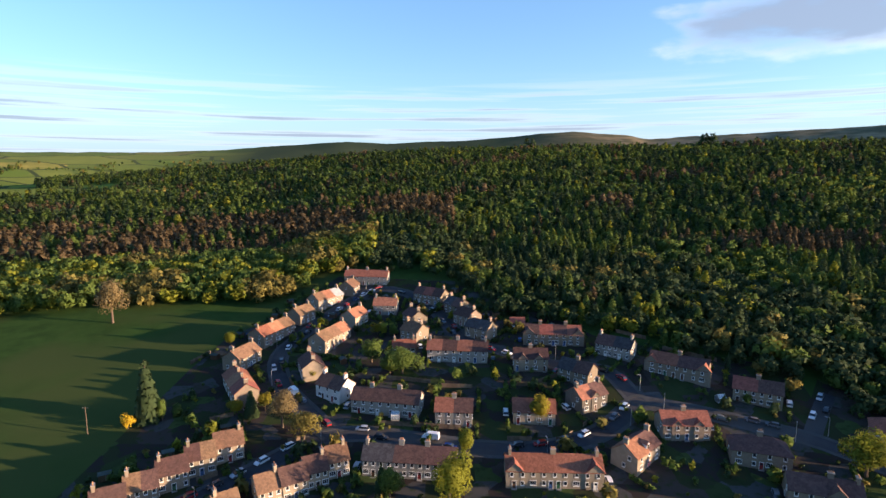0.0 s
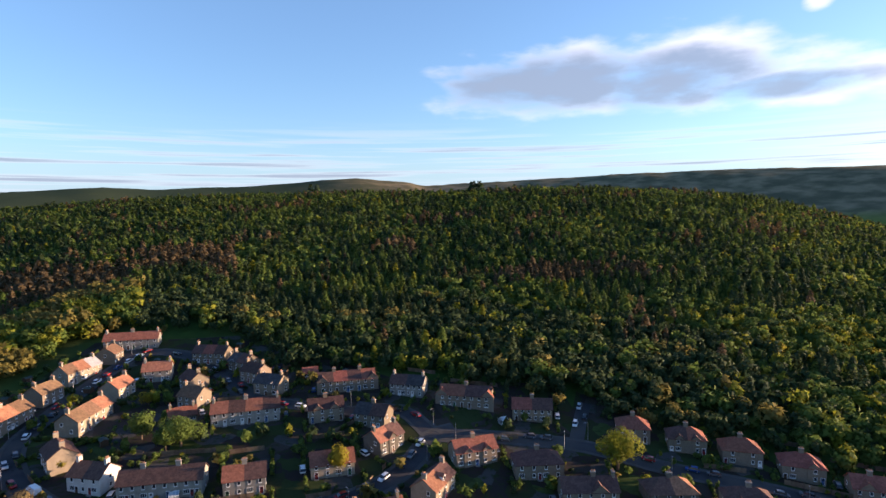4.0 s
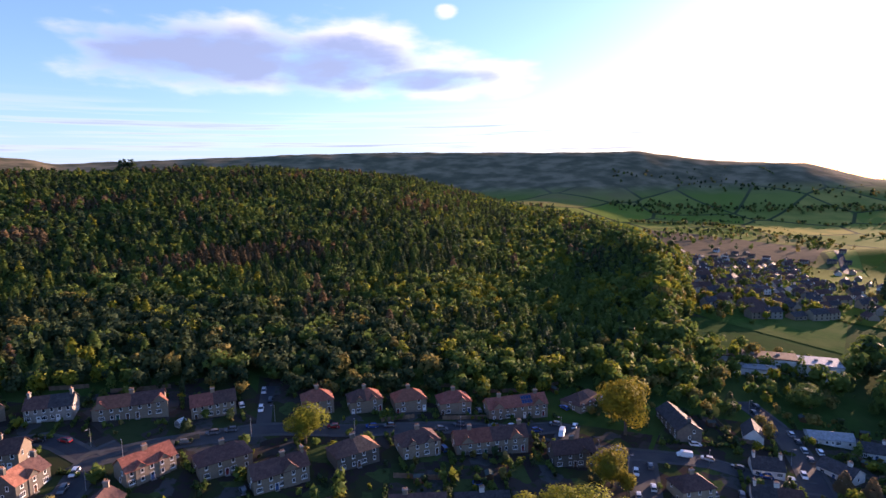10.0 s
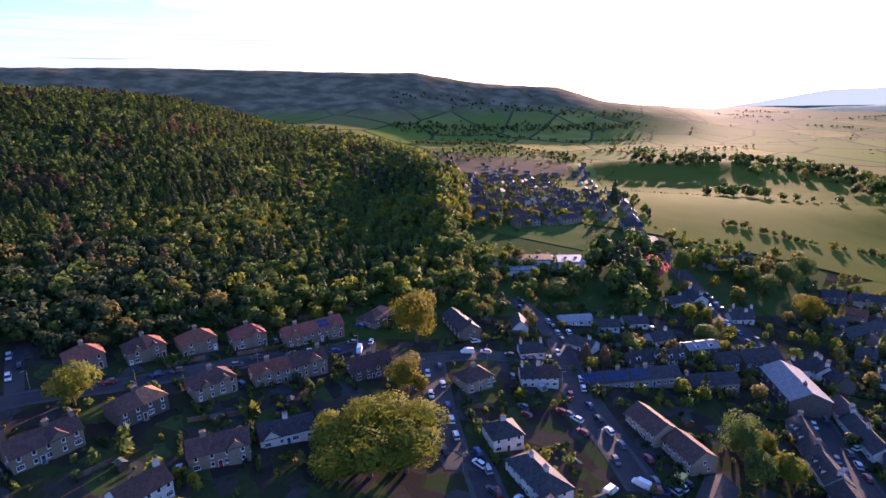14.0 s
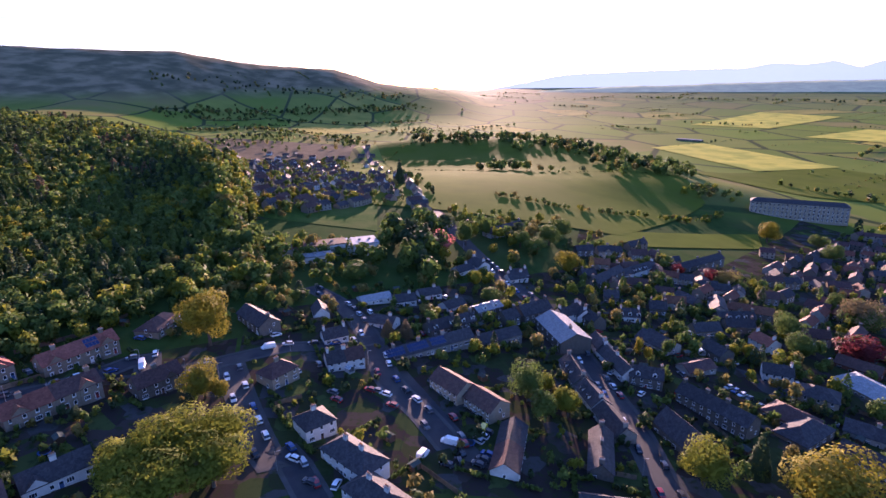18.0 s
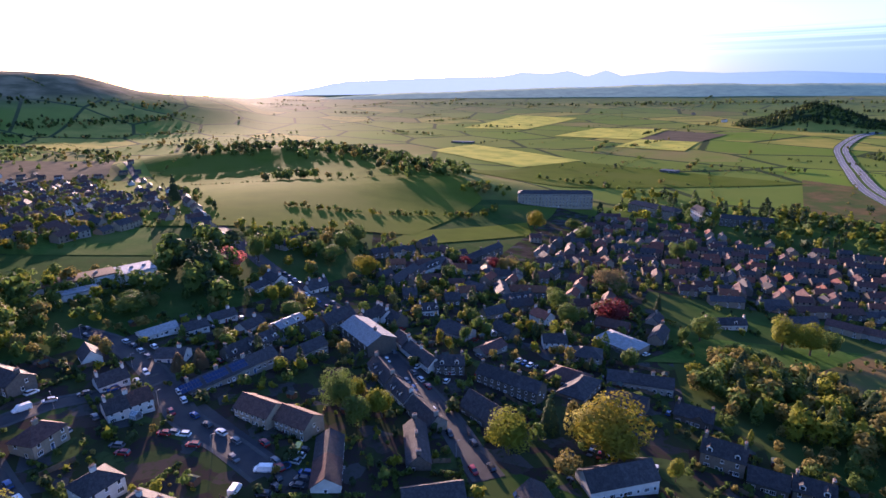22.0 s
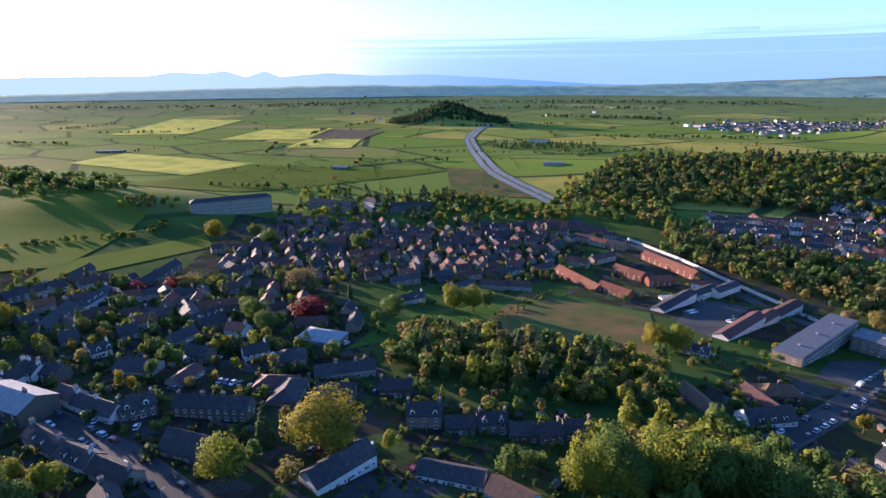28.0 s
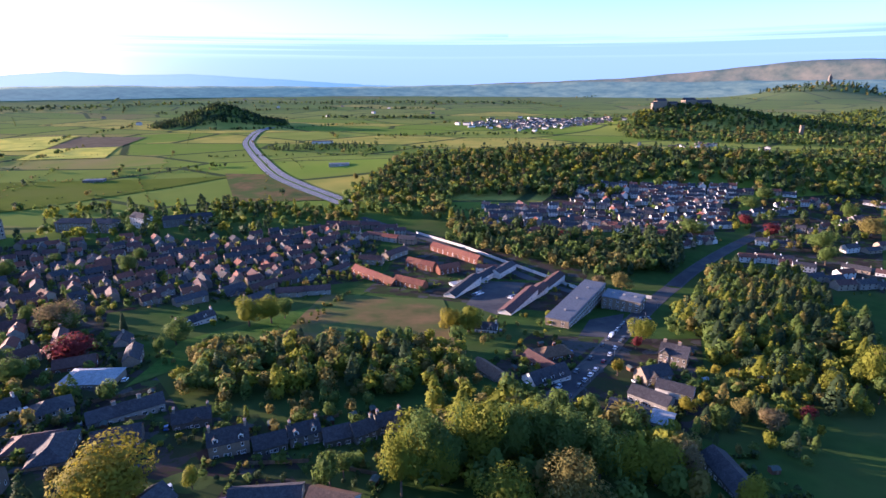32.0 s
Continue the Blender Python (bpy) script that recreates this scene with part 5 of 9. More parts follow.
house(118.2, 122.2, -21, 14.0, 9.0, roofs=('brown', 'orange'), hip=True, bays=4, chimneys=(0,), wall='dark')
house(136.7, 111.0, -32, 13.0, 9.0, roofs=('brown',), hip=True, bays=4, chimneys=(0,), gablets=((-3, 3), (3, 3)), doors=(0.1, 0.9))
house(124.9, 78.7, -52, 15.0, eave=3.4, roofs=('slate',), wall='white', bays=4, floors=1, chimneys=(0,), gablets=((-4.5, 4.4),))
house(110.2, 89.9, -52, 15.0, roofs=('brown',), wall='stone', bays=4, chimneys=(-0.5,), gablets=((4, 4.2),))
house(90.0, 96.5, -20, 11.6, roofs=('brown',), wall='white', bays=5, chimneys=(0.9,))
house(167.2, 70.0, -47, 14.0, roofs=('brown',), wall='dark', bays=4, chimneys=(0,), gablets=((3, 3.4),))
# ---- round the junction ----
house(217.1, 47.7, -144, 20.0, 9.0, eave=4.5, roofs=('slate',), wall='dark', bays=5, chimneys=(1,))
house(229.8, 24.1, -167, 10.0, 6.5, eave=3.2, rise=3.2, roofs=('slate',), wall='white', bays=2, floors=1, chimneys=())
house(206.6, 17.1, -71, 9.6, 7.0, eave=3.2, roofs=('slate',), wall='white', bays=3, floors=1, chimneys=(-1, 1))
house(186.0, 12.5, -75, 13.3, eave=4.4, roofs=('slate', 'brown'), wall='white', bays=5, chimneys=(-1, 0))
house(174.1, 34.1, -43, 11.0, 8.5, roofs=('brown',), wall='cream', bays=3, hip=True, chimneys=(0,))
house(145.6, 19.7, -59, 9.5, 9.0, roofs=('slate',), wall='white', bays=3, hip=True, chimneys=(0,))
house(129.4, 8.0, -140, 18.0, 9.0, roofs=('slate',), wall='white', bays=6, hip=True, chimneys=(-0.4, 0.4))
house(113.6, 1.9, -141, 18.0, 9.0, roofs=('slate',), wall='white', bays=6, hip=True, chimneys=(-0.4, 0.4))
house(200.6, -21.2, -68, 35.1, eave=3.6, rise=2.6, roofs=('slate', 'slate'), wall='harl', bays=14, solar=((-20, 7), (-11, 8), (-1, 6)), chimneys=(-1, -0.35, 0.3), floors=1, doors=(0.05, 0.3, 0.45, 0.7, 0.95))
house(210.0, -50.0, -71, 19.9, eave=3.6, rise=2.6, roofs=('slate',), wall='harl', bays=8, chimneys=(-1,), floors=1, doors=(0.3, 0.7))
house(217.0, -26.8, -65, 13.1, eave=4.4, roofs=('slate',), wall='dark', bays=4, chimneys=(-1, 1), dormers=(-4, 4))
house(223.7, -37.9, -65, 8.9, eave=4.4, roofs=('slate',), wall='dark', bays=4, chimneys=(1,), dormers=(-2, 3))
house(236.8, -51.1, -65, 14.0, eave=5.6, rise=1.6, roofs=('pale',), wall='dark', bays=4, chimneys=(), dormers=(-3, 3))
house(229.3, -59.8, -65, 7.8, roofs=('slate',), wall='dark', bays=3, chimneys=(1,))
house(235.6, -73.1, -68, 16.4, 10.0, eave=6.0, rise=3.6, roofs=('slate',), wall='dark', bays=5, chimneys=(-1, 1))
house(214.1, -80.4, -174, 26.0, 14.0, eave=6.5, rise=3.2, roofs=('pale',), wall='dark', bays=5, chimneys=(0.6,))
house(168.5, -24.8, -148, 14.3, 9.0, roofs=('brown',), wall='cream', bays=6, chimneys=(), doors=(0.3, 0.7))
house(157.4, -34.3, -149, 12.6, 9.0, roofs=('brown',), wall='cream', bays=6, chimneys=(), doors=(0.3, 0.7))


# ---- the old village, along the main street ----
house(238.1, -97.9, -175, 11.0, roofs=('slate',), wall='white', bays=2, chimneys=(-1, 1), group='houses of the old village')
house(189.6, -94.6, -176, 21.2, 7.0, eave=4.0, roofs=('slate', 'slate'), wall='white', bays=5, chimneys=(-1, 0), floors=1, group='houses of the old village')
house(205.2, -94.0, -178, 10.0, 7.0, eave=4.6, roofs=('slate',), wall='white', bays=2, chimneys=(1,), group='houses of the old village')
house(178.6, -101.5, -118, 12.0, roofs=('slate',), wall='dark', bays=4, chimneys=(-1, 1), dormers=(-3, 3), group='houses of the old village')
house(241.6, -125.0, -109, 9.9, eave=3.6, roofs=('slate',), wall='white', bays=4, dormers=(-4, 0, 4), floors=1, group='houses of the old village')
house(213.0, -126.0, -166, 13.5, eave=3.4, roofs=('slate',), wall='harl', bays=4, chimneys=(), floors=1, group='houses of the old village')
house(228.6, -157.9, -93, 13.1, eave=3.6, roofs=('slate',), wall='stone', bays=4, chimneys=(-1,), floors=1, group='houses of the old village')
house(189.8, -129.4, -78, 13.7, eave=3.0, rise=2.0, roofs=('brown',), wall='harl', bays=3, chimneys=(), floors=1, group='houses of the old village')
house(184.1, -161.9, -121, 10.9, roofs=('slate',), wall='white', bays=4, chimneys=(1,), group='houses of the old village')
house(166.8, -166.5, -134, 13.0, 10.0, roofs=('slate',), wall='cream', bays=3, hip=True, chimneys=(), group='houses of the old village')
house(154.2, -144.2, -156, 16.0, 11.0, eave=3.4, roofs=('brown',), wall='stone', bays=4, hip=True, chimneys=(), floors=1, group='houses of the old village')
house(145.0, -141.7, -66, 18.0, 11.0, eave=3.4, roofs=('slate',), wall='stone', bays=4, hip=True, chimneys=(), floors=1, group='houses of the old village')
house(156.1, -116.1, -156, 26.9, eave=5.6, roofs=('slate', 'slate', 'slate'), wall='dark', bays=9, chimneys=(-1, -0.3, 0.3), group='houses of the old village')
house(141.5, -95.0, -171, 17.0, 10.0, eave=4.2, rise=4.4, roofs=('slate',), wall='dark', bays=4, floors=1, chimneys=(), group='houses of the old village', label='old stone hall under a steep blue-grey slate roof', category='hall')
house(181.4, -74.1, 178, 18.0, 7.5, eave=3.6, roofs=('slate',), wall='harl', bays=4, chimneys=(-1, 1), dormers=(-3, 2), floors=1, group='houses of the old village')
house(164.1, -74.0, -177, 13.4, 7.5, eave=3.6, roofs=('slate',), wall='white', bays=4, chimneys=(1,), dormers=(-3, 2), floors=1, group='houses of the old village')
house(148.1, -74.6, -177, 15.7, 7.5, eave=3.6, roofs=('slate',), wall='harl', bays=4, chimneys=(1,), floors=1, group='houses of the old village')
house(175.2, -197.2, -171, 22.0, 14.0, eave=3.4, roofs=('pale',), wall='cream', bays=4, floors=1, hip=True, chimneys=(), group='houses of the old village', label='low village hall with a pale grey pitched roof', category='hall')
house(139.9, -170.3, -139, 25.7, eave=3.8, roofs=('slate', 'slate', 'slate'), wall='harl', bays=9, chimneys=(-0.3, 0.4), floors=1, group='houses of the old village')
house(129.7, -151.8, -152, 15.1, eave=3.8, roofs=('slate', 'slate'), wall='dark', bays=6, chimneys=(), floors=1, group='houses of the old village')
house(112.0, -167.9, -153, 13.0, eave=4.0, roofs=('slate',), wall='dark', bays=4, chimneys=(-1, 1), gablets=((2, 3.4),), floors=1, group='houses of the old village')
house(89.5, -151.9, -152, 12.8, eave=6.2, rise=3.6, roofs=('slate',), wall='stone', bays=3, chimneys=(-1, 1), dormers=(-4, 4), doors=(0.4, 0.72), group='houses of the old village')
house(76.8, -155.3, -149, 10.9, eave=3.6, roofs=('slate',), wall='dark', bays=4, chimneys=(), floors=1, group='houses of the old village')
house(67.1, -161.7, -149, 10.6, eave=5.2, roofs=('slate',), wall='dark', bays=3, chimneys=(-1, 1), dormers=(-3, 3), group='houses of the old village')
house(55.7, -163.0, -152, 9.6, eave=3.8, roofs=('slate',), wall='dark', bays=3, chimneys=(), floors=1, group='houses of the old village')
house(47.2, -166.0, -141, 8.1, eave=4.8, roofs=('slate',), wall='dark', bays=3, chimneys=(1,), group='houses of the old village')
house(39.3, -173.4, -154, 9.6, roofs=('slate',), wall='dark', bays=3, chimneys=(-1, 1), group='houses of the old village')
house(95.7, -110.5, -106, 21.7, 10.0, eave=4.6, rise=3.4, roofs=('slate', 'slate'), wall='white', bays=8, chimneys=(), floors=1, group='houses of the old village', label='long white rendered hall under a dark slate roof', category='hall')
house(65.6, -127.1, -168, 20.5, eave=3.0, rise=2.4, roofs=('slate', 'slate'), wall='white', bays=8, chimneys=(), floors=1, group='houses of the old village')
house(45.6, -126.3, 170, 13.6, 9.0, eave=3.4, rise=3.0, roofs=('tan',), wall='white', bays=5, chimneys=(), floors=1, group='houses of the old village')
house(135.0, -36.4, -22, 22.3, eave=3.4, rise=2.6, roofs=('brown', 'slate'), wall='white', bays=7, chimneys=(), floors=1, group='houses of the old village')
house(133.0, -63.7, 157, 19.8, 7.0, eave=3.4, roofs=('slate', 'slate'), wall='dark', bays=6, chimneys=(-1, 0, 1), floors=1, group='houses of the old village')
house(110.6, -57.2, -110, 16.5, eave=3.2, roofs=('slate', 'slate'), wall='harl', bays=6, chimneys=(), floors=1, group='houses of the old village')
house(94.0, -80.8, 168, 13.0, roofs=('slate',), wall='stone', bays=3, chimneys=(1,), gablets=((0, 3.5),), group='houses of the old village')
# ---- north of the main street ----
house(382.6, -95.1, -56, 35.4, eave=5.4, roofs=('slate', 'slate'), wall='harl', bays=7, chimneys=(-1, 1), group='houses of the old village')
house(295.5, -136.0, -53, 30.8, roofs=('slate',), wall='dark', bays=5, chimneys=(-1, 0, 1), group='houses of the old village')
house(313.9, -164.4, -64, 31.5, eave=4.2, roofs=('slate',), wall='white', bays=5, dormers=(-5, 0, 5), chimneys=(1,), group='houses of the old village')
house(337.2, -220.7, -68, 48.9, roofs=('slate', 'slate'), wall='dark', bays=6, chimneys=(-1, 0, 1), group='houses of the old village')
house(293.7, -81.7, -84, 10.2, eave=3.4, roofs=('slate',), wall='white', bays=3, floors=1, group='houses of the old village')
house(302.3, -60.7, -159, 12.0, roofs=('slate',), wall='white', bays=3, group='houses of the old village')
house(237.2, -92.1, -74, 13.0, roofs=('slate',), wall='white', bays=3, group='houses of the old village')
house(231.8, -101.2, -167, 12.0, roofs=('slate',), wall='dark', bays=3, group='houses of the old village')
house(211.8, -124.3, -158, 17.0, 10.0, eave=3.4, roofs=('slate',), wall='harl', bays=4, chimneys=(), floors=1, group='houses of the old village')
house(243.8, -184.3, -98, 18.8, eave=4.0, roofs=('slate',), wall='dark', bays=5, dormers=(-4, 0, 4), group='houses of the old village')
house(213.3, -178.5, -172, 11.0, roofs=('red',), wall='white', bays=3, group='houses of the old village')
house(223.5, -211.3, -113, 15.7, roofs=('brown',), wall='cream', bays=4, group='houses of the old village')
house(176.7, -280.9, -121, 22.6, eave=3.6, roofs=('slate', 'slate'), wall='white', bays=6, floors=1, dormers=(-5, 5), group='houses of the old village')
house(193.9, -210.6, -150, 17.1, eave=3.4, roofs=('brown',), wall='brick', bays=4, floors=1, chimneys=(), group='houses of the old village')
house(248.9, 0.5, -71, 14.8, eave=2.8, rise=1.6, roofs=('pale',), wall='white', bays=4, floors=1, chimneys=(), group='houses of the old village')
house(248.3, -13.3, -81, 11.0, eave=3.0, rise=2.4, roofs=('slate',), wall='white', bays=3, floors=1, chimneys=(0.6,), group='houses of the old village')
house(258.2, -26.5, -76, 11.0, eave=3.0, rise=2.4, roofs=('slate',), wall='white', bays=3, floors=1, chimneys=(0.6,), group='houses of the old village')
house(244.6, -36.2, -58, 11.0, eave=3.0, rise=2.4, roofs=('slate',), wall='white', bays=3, floors=1, chimneys=(0.6,), group='houses of the old village')
house(297.3, -50.2, -57, 11.0, eave=3.0, rise=2.4, roofs=('slate',), wall='white', bays=3, floors=1, chimneys=(0.6,), group='houses of the old village')
house(222.4, -3.3, -118, 11.0, eave=3.0, rise=2.4, roofs=('slate',), wall='white', bays=3, floors=1, chimneys=(0.6,), group='houses of the old village')
house(289.2, -79.7, -77, 11.0, eave=3.0, rise=2.4, roofs=('slate',), wall='white', bays=3, floors=1, chimneys=(0.6,), group='houses of the old village')
house(300.0, -126.3, -82, 8.5, eave=4.2, roofs=('slate',), wall='dark', bays=3, chimneys=(-1, 1), floors=1, group='houses of the old village', detail=1)
house(252.8, -146.1, -112, 8.4, eave=4.2, roofs=('slate',), wall='dark', bays=3, chimneys=(-1, 1), floors=1, group='houses of the old village', detail=1)
house(266.4, -171.2, -163, 13.6, eave=4.2, roofs=('slate',), wall='dark', bays=3, chimneys=(-1, 1), floors=1, group='houses of the old village', detail=1)
house(265.3, -125.9, -111, 7.6, eave=4.2, roofs=('slate',), wall='dark', bays=3, chimneys=(-1, 1), floors=1, group='houses of the old village', detail=1)
house(234.1, -179.7, -106, 13.3, eave=4.2, roofs=('slate',), wall='dark', bays=3, chimneys=(-1, 1), floors=1, group='houses of the old village', detail=1)
house(204.0, -147.8, -168, 12.0, eave=4.2, roofs=('slate',), wall='dark', bays=3, chimneys=(-1, 1), floors=1, group='houses of the old village', detail=1)
# ---- terraces and white blocks by the north road ----
house(99.5, -408.2, 141, 51.3, roofs=('rust', 'rust', 'rust'), wall='brick', bays=8, chimneys=(), detail=1, group='red-roofed terraces')
house(67.7, -390.4, 153, 26.6, roofs=('rust', 'rust'), wall='brick', bays=6, chimneys=(), detail=1, group='red-roofed terraces')
house(67.3, -444.5, 153, 28.1, roofs=('rust', 'rust'), wall='brick', bays=6, chimneys=(), detail=1, group='red-roofed terraces')
house(44.0, -436.2, -145, 19.2, roofs=('rust',), wall='brick', bays=4, chimneys=(), detail=1, group='red-roofed terraces')
house(41.3, -480.2, 140, 59.9, roofs=('rust', 'rust', 'rust'), wall='brick', bays=9, chimneys=(), detail=1, group='red-roofed terraces')
house(112.7, -452.3, 175, 21.0, roofs=('brown',), wall='cream', bays=4, detail=1, group='red-roofed terraces')
house(95.8, -473.4, -120, 26.7, roofs=('brown',), wall='cream', bays=4, detail=1, group='red-roofed terraces')
house(27.4, -384.7, -110, 47.4, 9.0, rise=2.2, roofs=('slate',), wall='white', bays=6, chimneys=(), detail=1, group='white blocks of flats')
house(13.0, -423.5, -117, 29.0, 9.0, rise=2.2, roofs=('slate',), wall='white', bays=5, chimneys=(), detail=1, group='white blocks of flats')
house(-1.7, -439.2, -118, 28.7, 9.0, rise=2.2, roofs=('slate',), wall='white', bays=5, chimneys=(), detail=1, group='white blocks of flats')
house(12.0, -440.3, 177, 17.2, rise=2.0, roofs=('brown',), wall='white', bays=4, chimneys=(), detail=1, group='white blocks of flats')
house(-12.4, -349.4, -113, 49.4, 9.0, rise=2.2, roofs=('brown',), wall='white', bays=6, chimneys=(), detail=1, group='white blocks of flats')
house(-26.3, -380.7, -114, 21.8, 9.0, rise=2.2, roofs=('brown',), wall='white', bays=4, chimneys=(), detail=1, group='white blocks of flats')
house(-38.2, -410.2, -116, 37.3, 9.0, rise=2.2, roofs=('brown',), wall='white', bays=5, chimneys=(), detail=1, group='white blocks of flats')
house(7.5, -293.0, 174, 12.5, eave=3.2, roofs=('slate',), wall='white', bays=4, dormers=(-3, 3), group='houses of the old village')
house(-21.7, -226.4, -144, 20.0, 10.0, eave=3.2, rise=4.0, roofs=('slate', 'slate'), wall='white', bays=5, floors=1, dormers=(-5, 0, 5), chimneys=())
house(-27.4, -257.6, -157, 17.0, 10.0, eave=3.2, rise=3.2, roofs=('tan',), wall='brick', bays=4, floors=1, hip=True, chimneys=(0,))
house(-20.7, -244.0, 130, 19.3, eave=3.0, rise=2.4, roofs=('brown',), wall='brick', bays=4, floors=1, chimneys=())
house(3.9, -230.0, 130, 18.0, eave=3.0, rise=2.4, roofs=('tan',), wall='cream', bays=4, floors=1, chimneys=())
# ---- the big villa and its outbuildings ----
house(-85.8, -257.2, 154, 12.9, 11.0, eave=6.5, rise=3.8, roofs=('slate', 'slate'), wall='stone', bays=5, chimneys=(-0.9, 0.3), gablets=((-4, 4.5),), group='buildings of the old villa', label='large buff stone villa with tall chimneys and a slate roof', category='villa')
house(-69.4, -232.7, -155, 13.8, 9.0, rise=3.6, roofs=('slate',), wall='stone', bays=4, gablets=((-3, 5),), chimneys=(1,), group='buildings of the old villa')
house(-75.0, -218.3, 154, 14.6, 9.0, eave=4.2, rise=2.2, roofs=('slate',), wall='white', bays=5, floors=1, chimneys=(), group='buildings of the old villa')
house(-62.8, -209.3, 145, 16.2, 9.0, eave=4.0, rise=2.4, roofs=('slate', 'slate'), wall='harl', bays=6, floors=1, chimneys=(), group='buildings of the old villa')
house(-55.2, -194.2, 157, 23.8, 10.0, eave=3.6, rise=2.2, roofs=('slate', 'slate', 'pale'), wall='harl', bays=9, floors=1, chimneys=(), group='buildings of the old villa')
house(-73.0, -155.5, 103, 19.1, 9.0, eave=3.6, rise=2.8, roofs=('slate', 'slate'), wall='dark', bays=7, floors=1, chimneys=(), group='buildings of the old villa')
# ---- homes farther off, in rows ----
row((423.9, -428.5), (326.0, -477.0), 6, estate=1)
row((364.7, -397.2), (295.7, -452.0), 6, estate=1)
row((307.9, -460.4), (232.9, -533.7), 6, estate=1)
row((303.4, -342.3), (274.1, -382.0), 4, estate=1)
row((279.3, -416.8), (196.8, -478.5), 7, estate=1)
row((245.0, -325.9), (222.8, -355.3), 3, estate=1)
row((239.9, -365.5), (171.1, -443.0), 7, estate=1)
row((201.4, -489.6), (168.5, -529.5), 3, estate=1)
row((218.4, -530.2), (153.1, -578.4), 5, estate=1)
row((321.0, -274.9), (301.8, -313.8), 4, estate=1)
row((383.3, -307.0), (361.7, -342.9), 3, estate=1)
row((280.2, -242.9), (250.2, -258.1), 3, estate=1)
row((291.3, -197.3), (277.2, -226.5), 4, estate=1)
row((262.9, -183.3), (250.4, -203.2), 3, estate=1)
row((305.2, -185.3), (296.6, -201.2), 3, estate=1)
row((242.5, -497.8), (181.1, -567.5), 5, estate=1)
row((317.0, -389.2), (287.4, -429.1), 3, estate=1)
row((202.4, -324.0), (186.4, -346.2), 2, estate=1, long=1.7)
row((183.7, -348.5), (162.8, -385.5), 3, estate=1, long=1.7)
row((151.7, -400.0), (135.3, -429.3), 2, estate=1, long=1.7)
row((170.1, -447.3), (141.3, -497.6), 3, estate=1, long=1.7)
row((160.8, -330.5), (151.4, -348.4), 1, estate=1, long=1.7)
row((148.1, -351.1), (128.4, -356.6), 2, estate=1, long=1.7)
row((181.1, -567.5), (121.0, -570.4), 4, estate=1, long=1.7)
row((128.3, -530.5), (93.8, -521.2), 3, estate=1, long=1.7)
row((-136.1, -773.8), (-299.0, -761.1), 14, estate=2)
row((-167.9, -744.3), (-312.8, -740.0), 13, estate=2)
row((-176.4, -715.8), (-277.9, -716.0), 10, estate=2)
row((-197.1, -688.4), (-256.7, -691.2), 7, estate=2)
row((-140.9, -671.8), (-178.6, -665.6), 5, estate=2)
row((-136.5, -615.6), (-180.5, -623.2), 5, estate=2)
row((-170.4, -584.3), (-213.2, -594.4), 5, estate=2)
row((-170.3, -562.8), (-206.1, -572.5), 4, estate=2)
row((-141.1, -757.1), (-302.0, -748.7), 16, estate=2)
row((-144.2, -730.9), (-288.9, -729.3), 12, estate=2)
row((-166.5, -701.1), (-260.0, -701.6), 9, estate=2)
row((-187.1, -674.2), (-246.8, -680.1), 8, estate=2)
row((-172.7, -640.9), (-236.5, -647.8), 8, estate=2)
row((-150.4, -653.8), (-168.0, -647.5), 3, estate=2)
row((-163.8, -603.8), (-213.0, -611.9), 6, estate=2)
row((-123.7, -580.1), (-160.7, -568.2), 5, estate=2)
row((-172.6, -533.1), (-204.8, -551.9), 5, estate=2)
row((-83.6, -776.4), (-123.7, -736.3), 5, estate=2)
row((21.2, -678.4), (-47.4, -670.1), 8, estate=3)
row((13.1, -634.7), (-86.1, -656.3), 11, estate=3)
row((-0.3, -591.9), (-94.0, -617.2), 11, estate=3)
row((-23.8, -563.7), (-83.0, -578.5), 8, estate=3)
row((-92.7, -607.5), (-126.8, -596.2), 5, estate=3)
row((-62.0, -685.5), (-135.9, -680.8), 6, estate=3)
row((-278.1, -661.3), (-332.6, -673.9), 5, estate=2, long=1.4)
row((-331.2, -701.0), (-373.4, -709.4), 5, estate=2, long=1.4)
row((-296.6, -605.2), (-320.6, -596.9), 3, estate=2, long=1.4)
row((-216.1, -493.4), (-244.4, -488.3), 3, estate=2, long=1.4)
row((-238.3, -479.8), (-255.9, -474.1), 3, estate=2, long=1.4)
row((-246.0, -444.9), (-276.5, -454.9), 3, estate=2, long=1.4)
row((-288.8, -477.6), (-307.9, -465.1), 3, estate=2, long=1.4)
row((-342.5, -618.8), (-388.7, -641.6), 3, estate=2, long=1.4)
row((-322.1, -529.9), (-356.0, -542.2), 3, estate=2, long=1.4)
row((-438.7, -712.6), (-451.5, -706.0), 2, estate=2, long=1.4)
row((-251.6, -550.6), (-274.1, -543.3), 3, estate=2, long=1.4)
row((-261.6, -427.5), (-293.6, -437.1), 3, estate=2, long=1.4)
row((-376.6, -709.5), (-381.3, -698.8), 2, estate=2, long=1.4)
row((-344.0, -742.2), (-359.2, -738.1), 2, estate=2, long=1.4)
row((922.6, 208.9), (1177.2, 146.6), 7, estate=4)
row((604.3, 136.8), (1041.8, 88.7), 9, estate=4)
row((497.5, 107.3), (782.9, 51.2), 9, estate=4)
row((453.2, 92.9), (582.7, 26.6), 9, estate=4)
row((424.1, 73.6), (507.3, 13.3), 8, estate=4)
row((419.8, 42.9), (460.2, 3.0), 5, estate=4)
row((1161.1, 191.0), (1128.1, 53.5), 6, estate=4)
row((1072.4, 70.8), (714.2, 12.9), 4, estate=4)
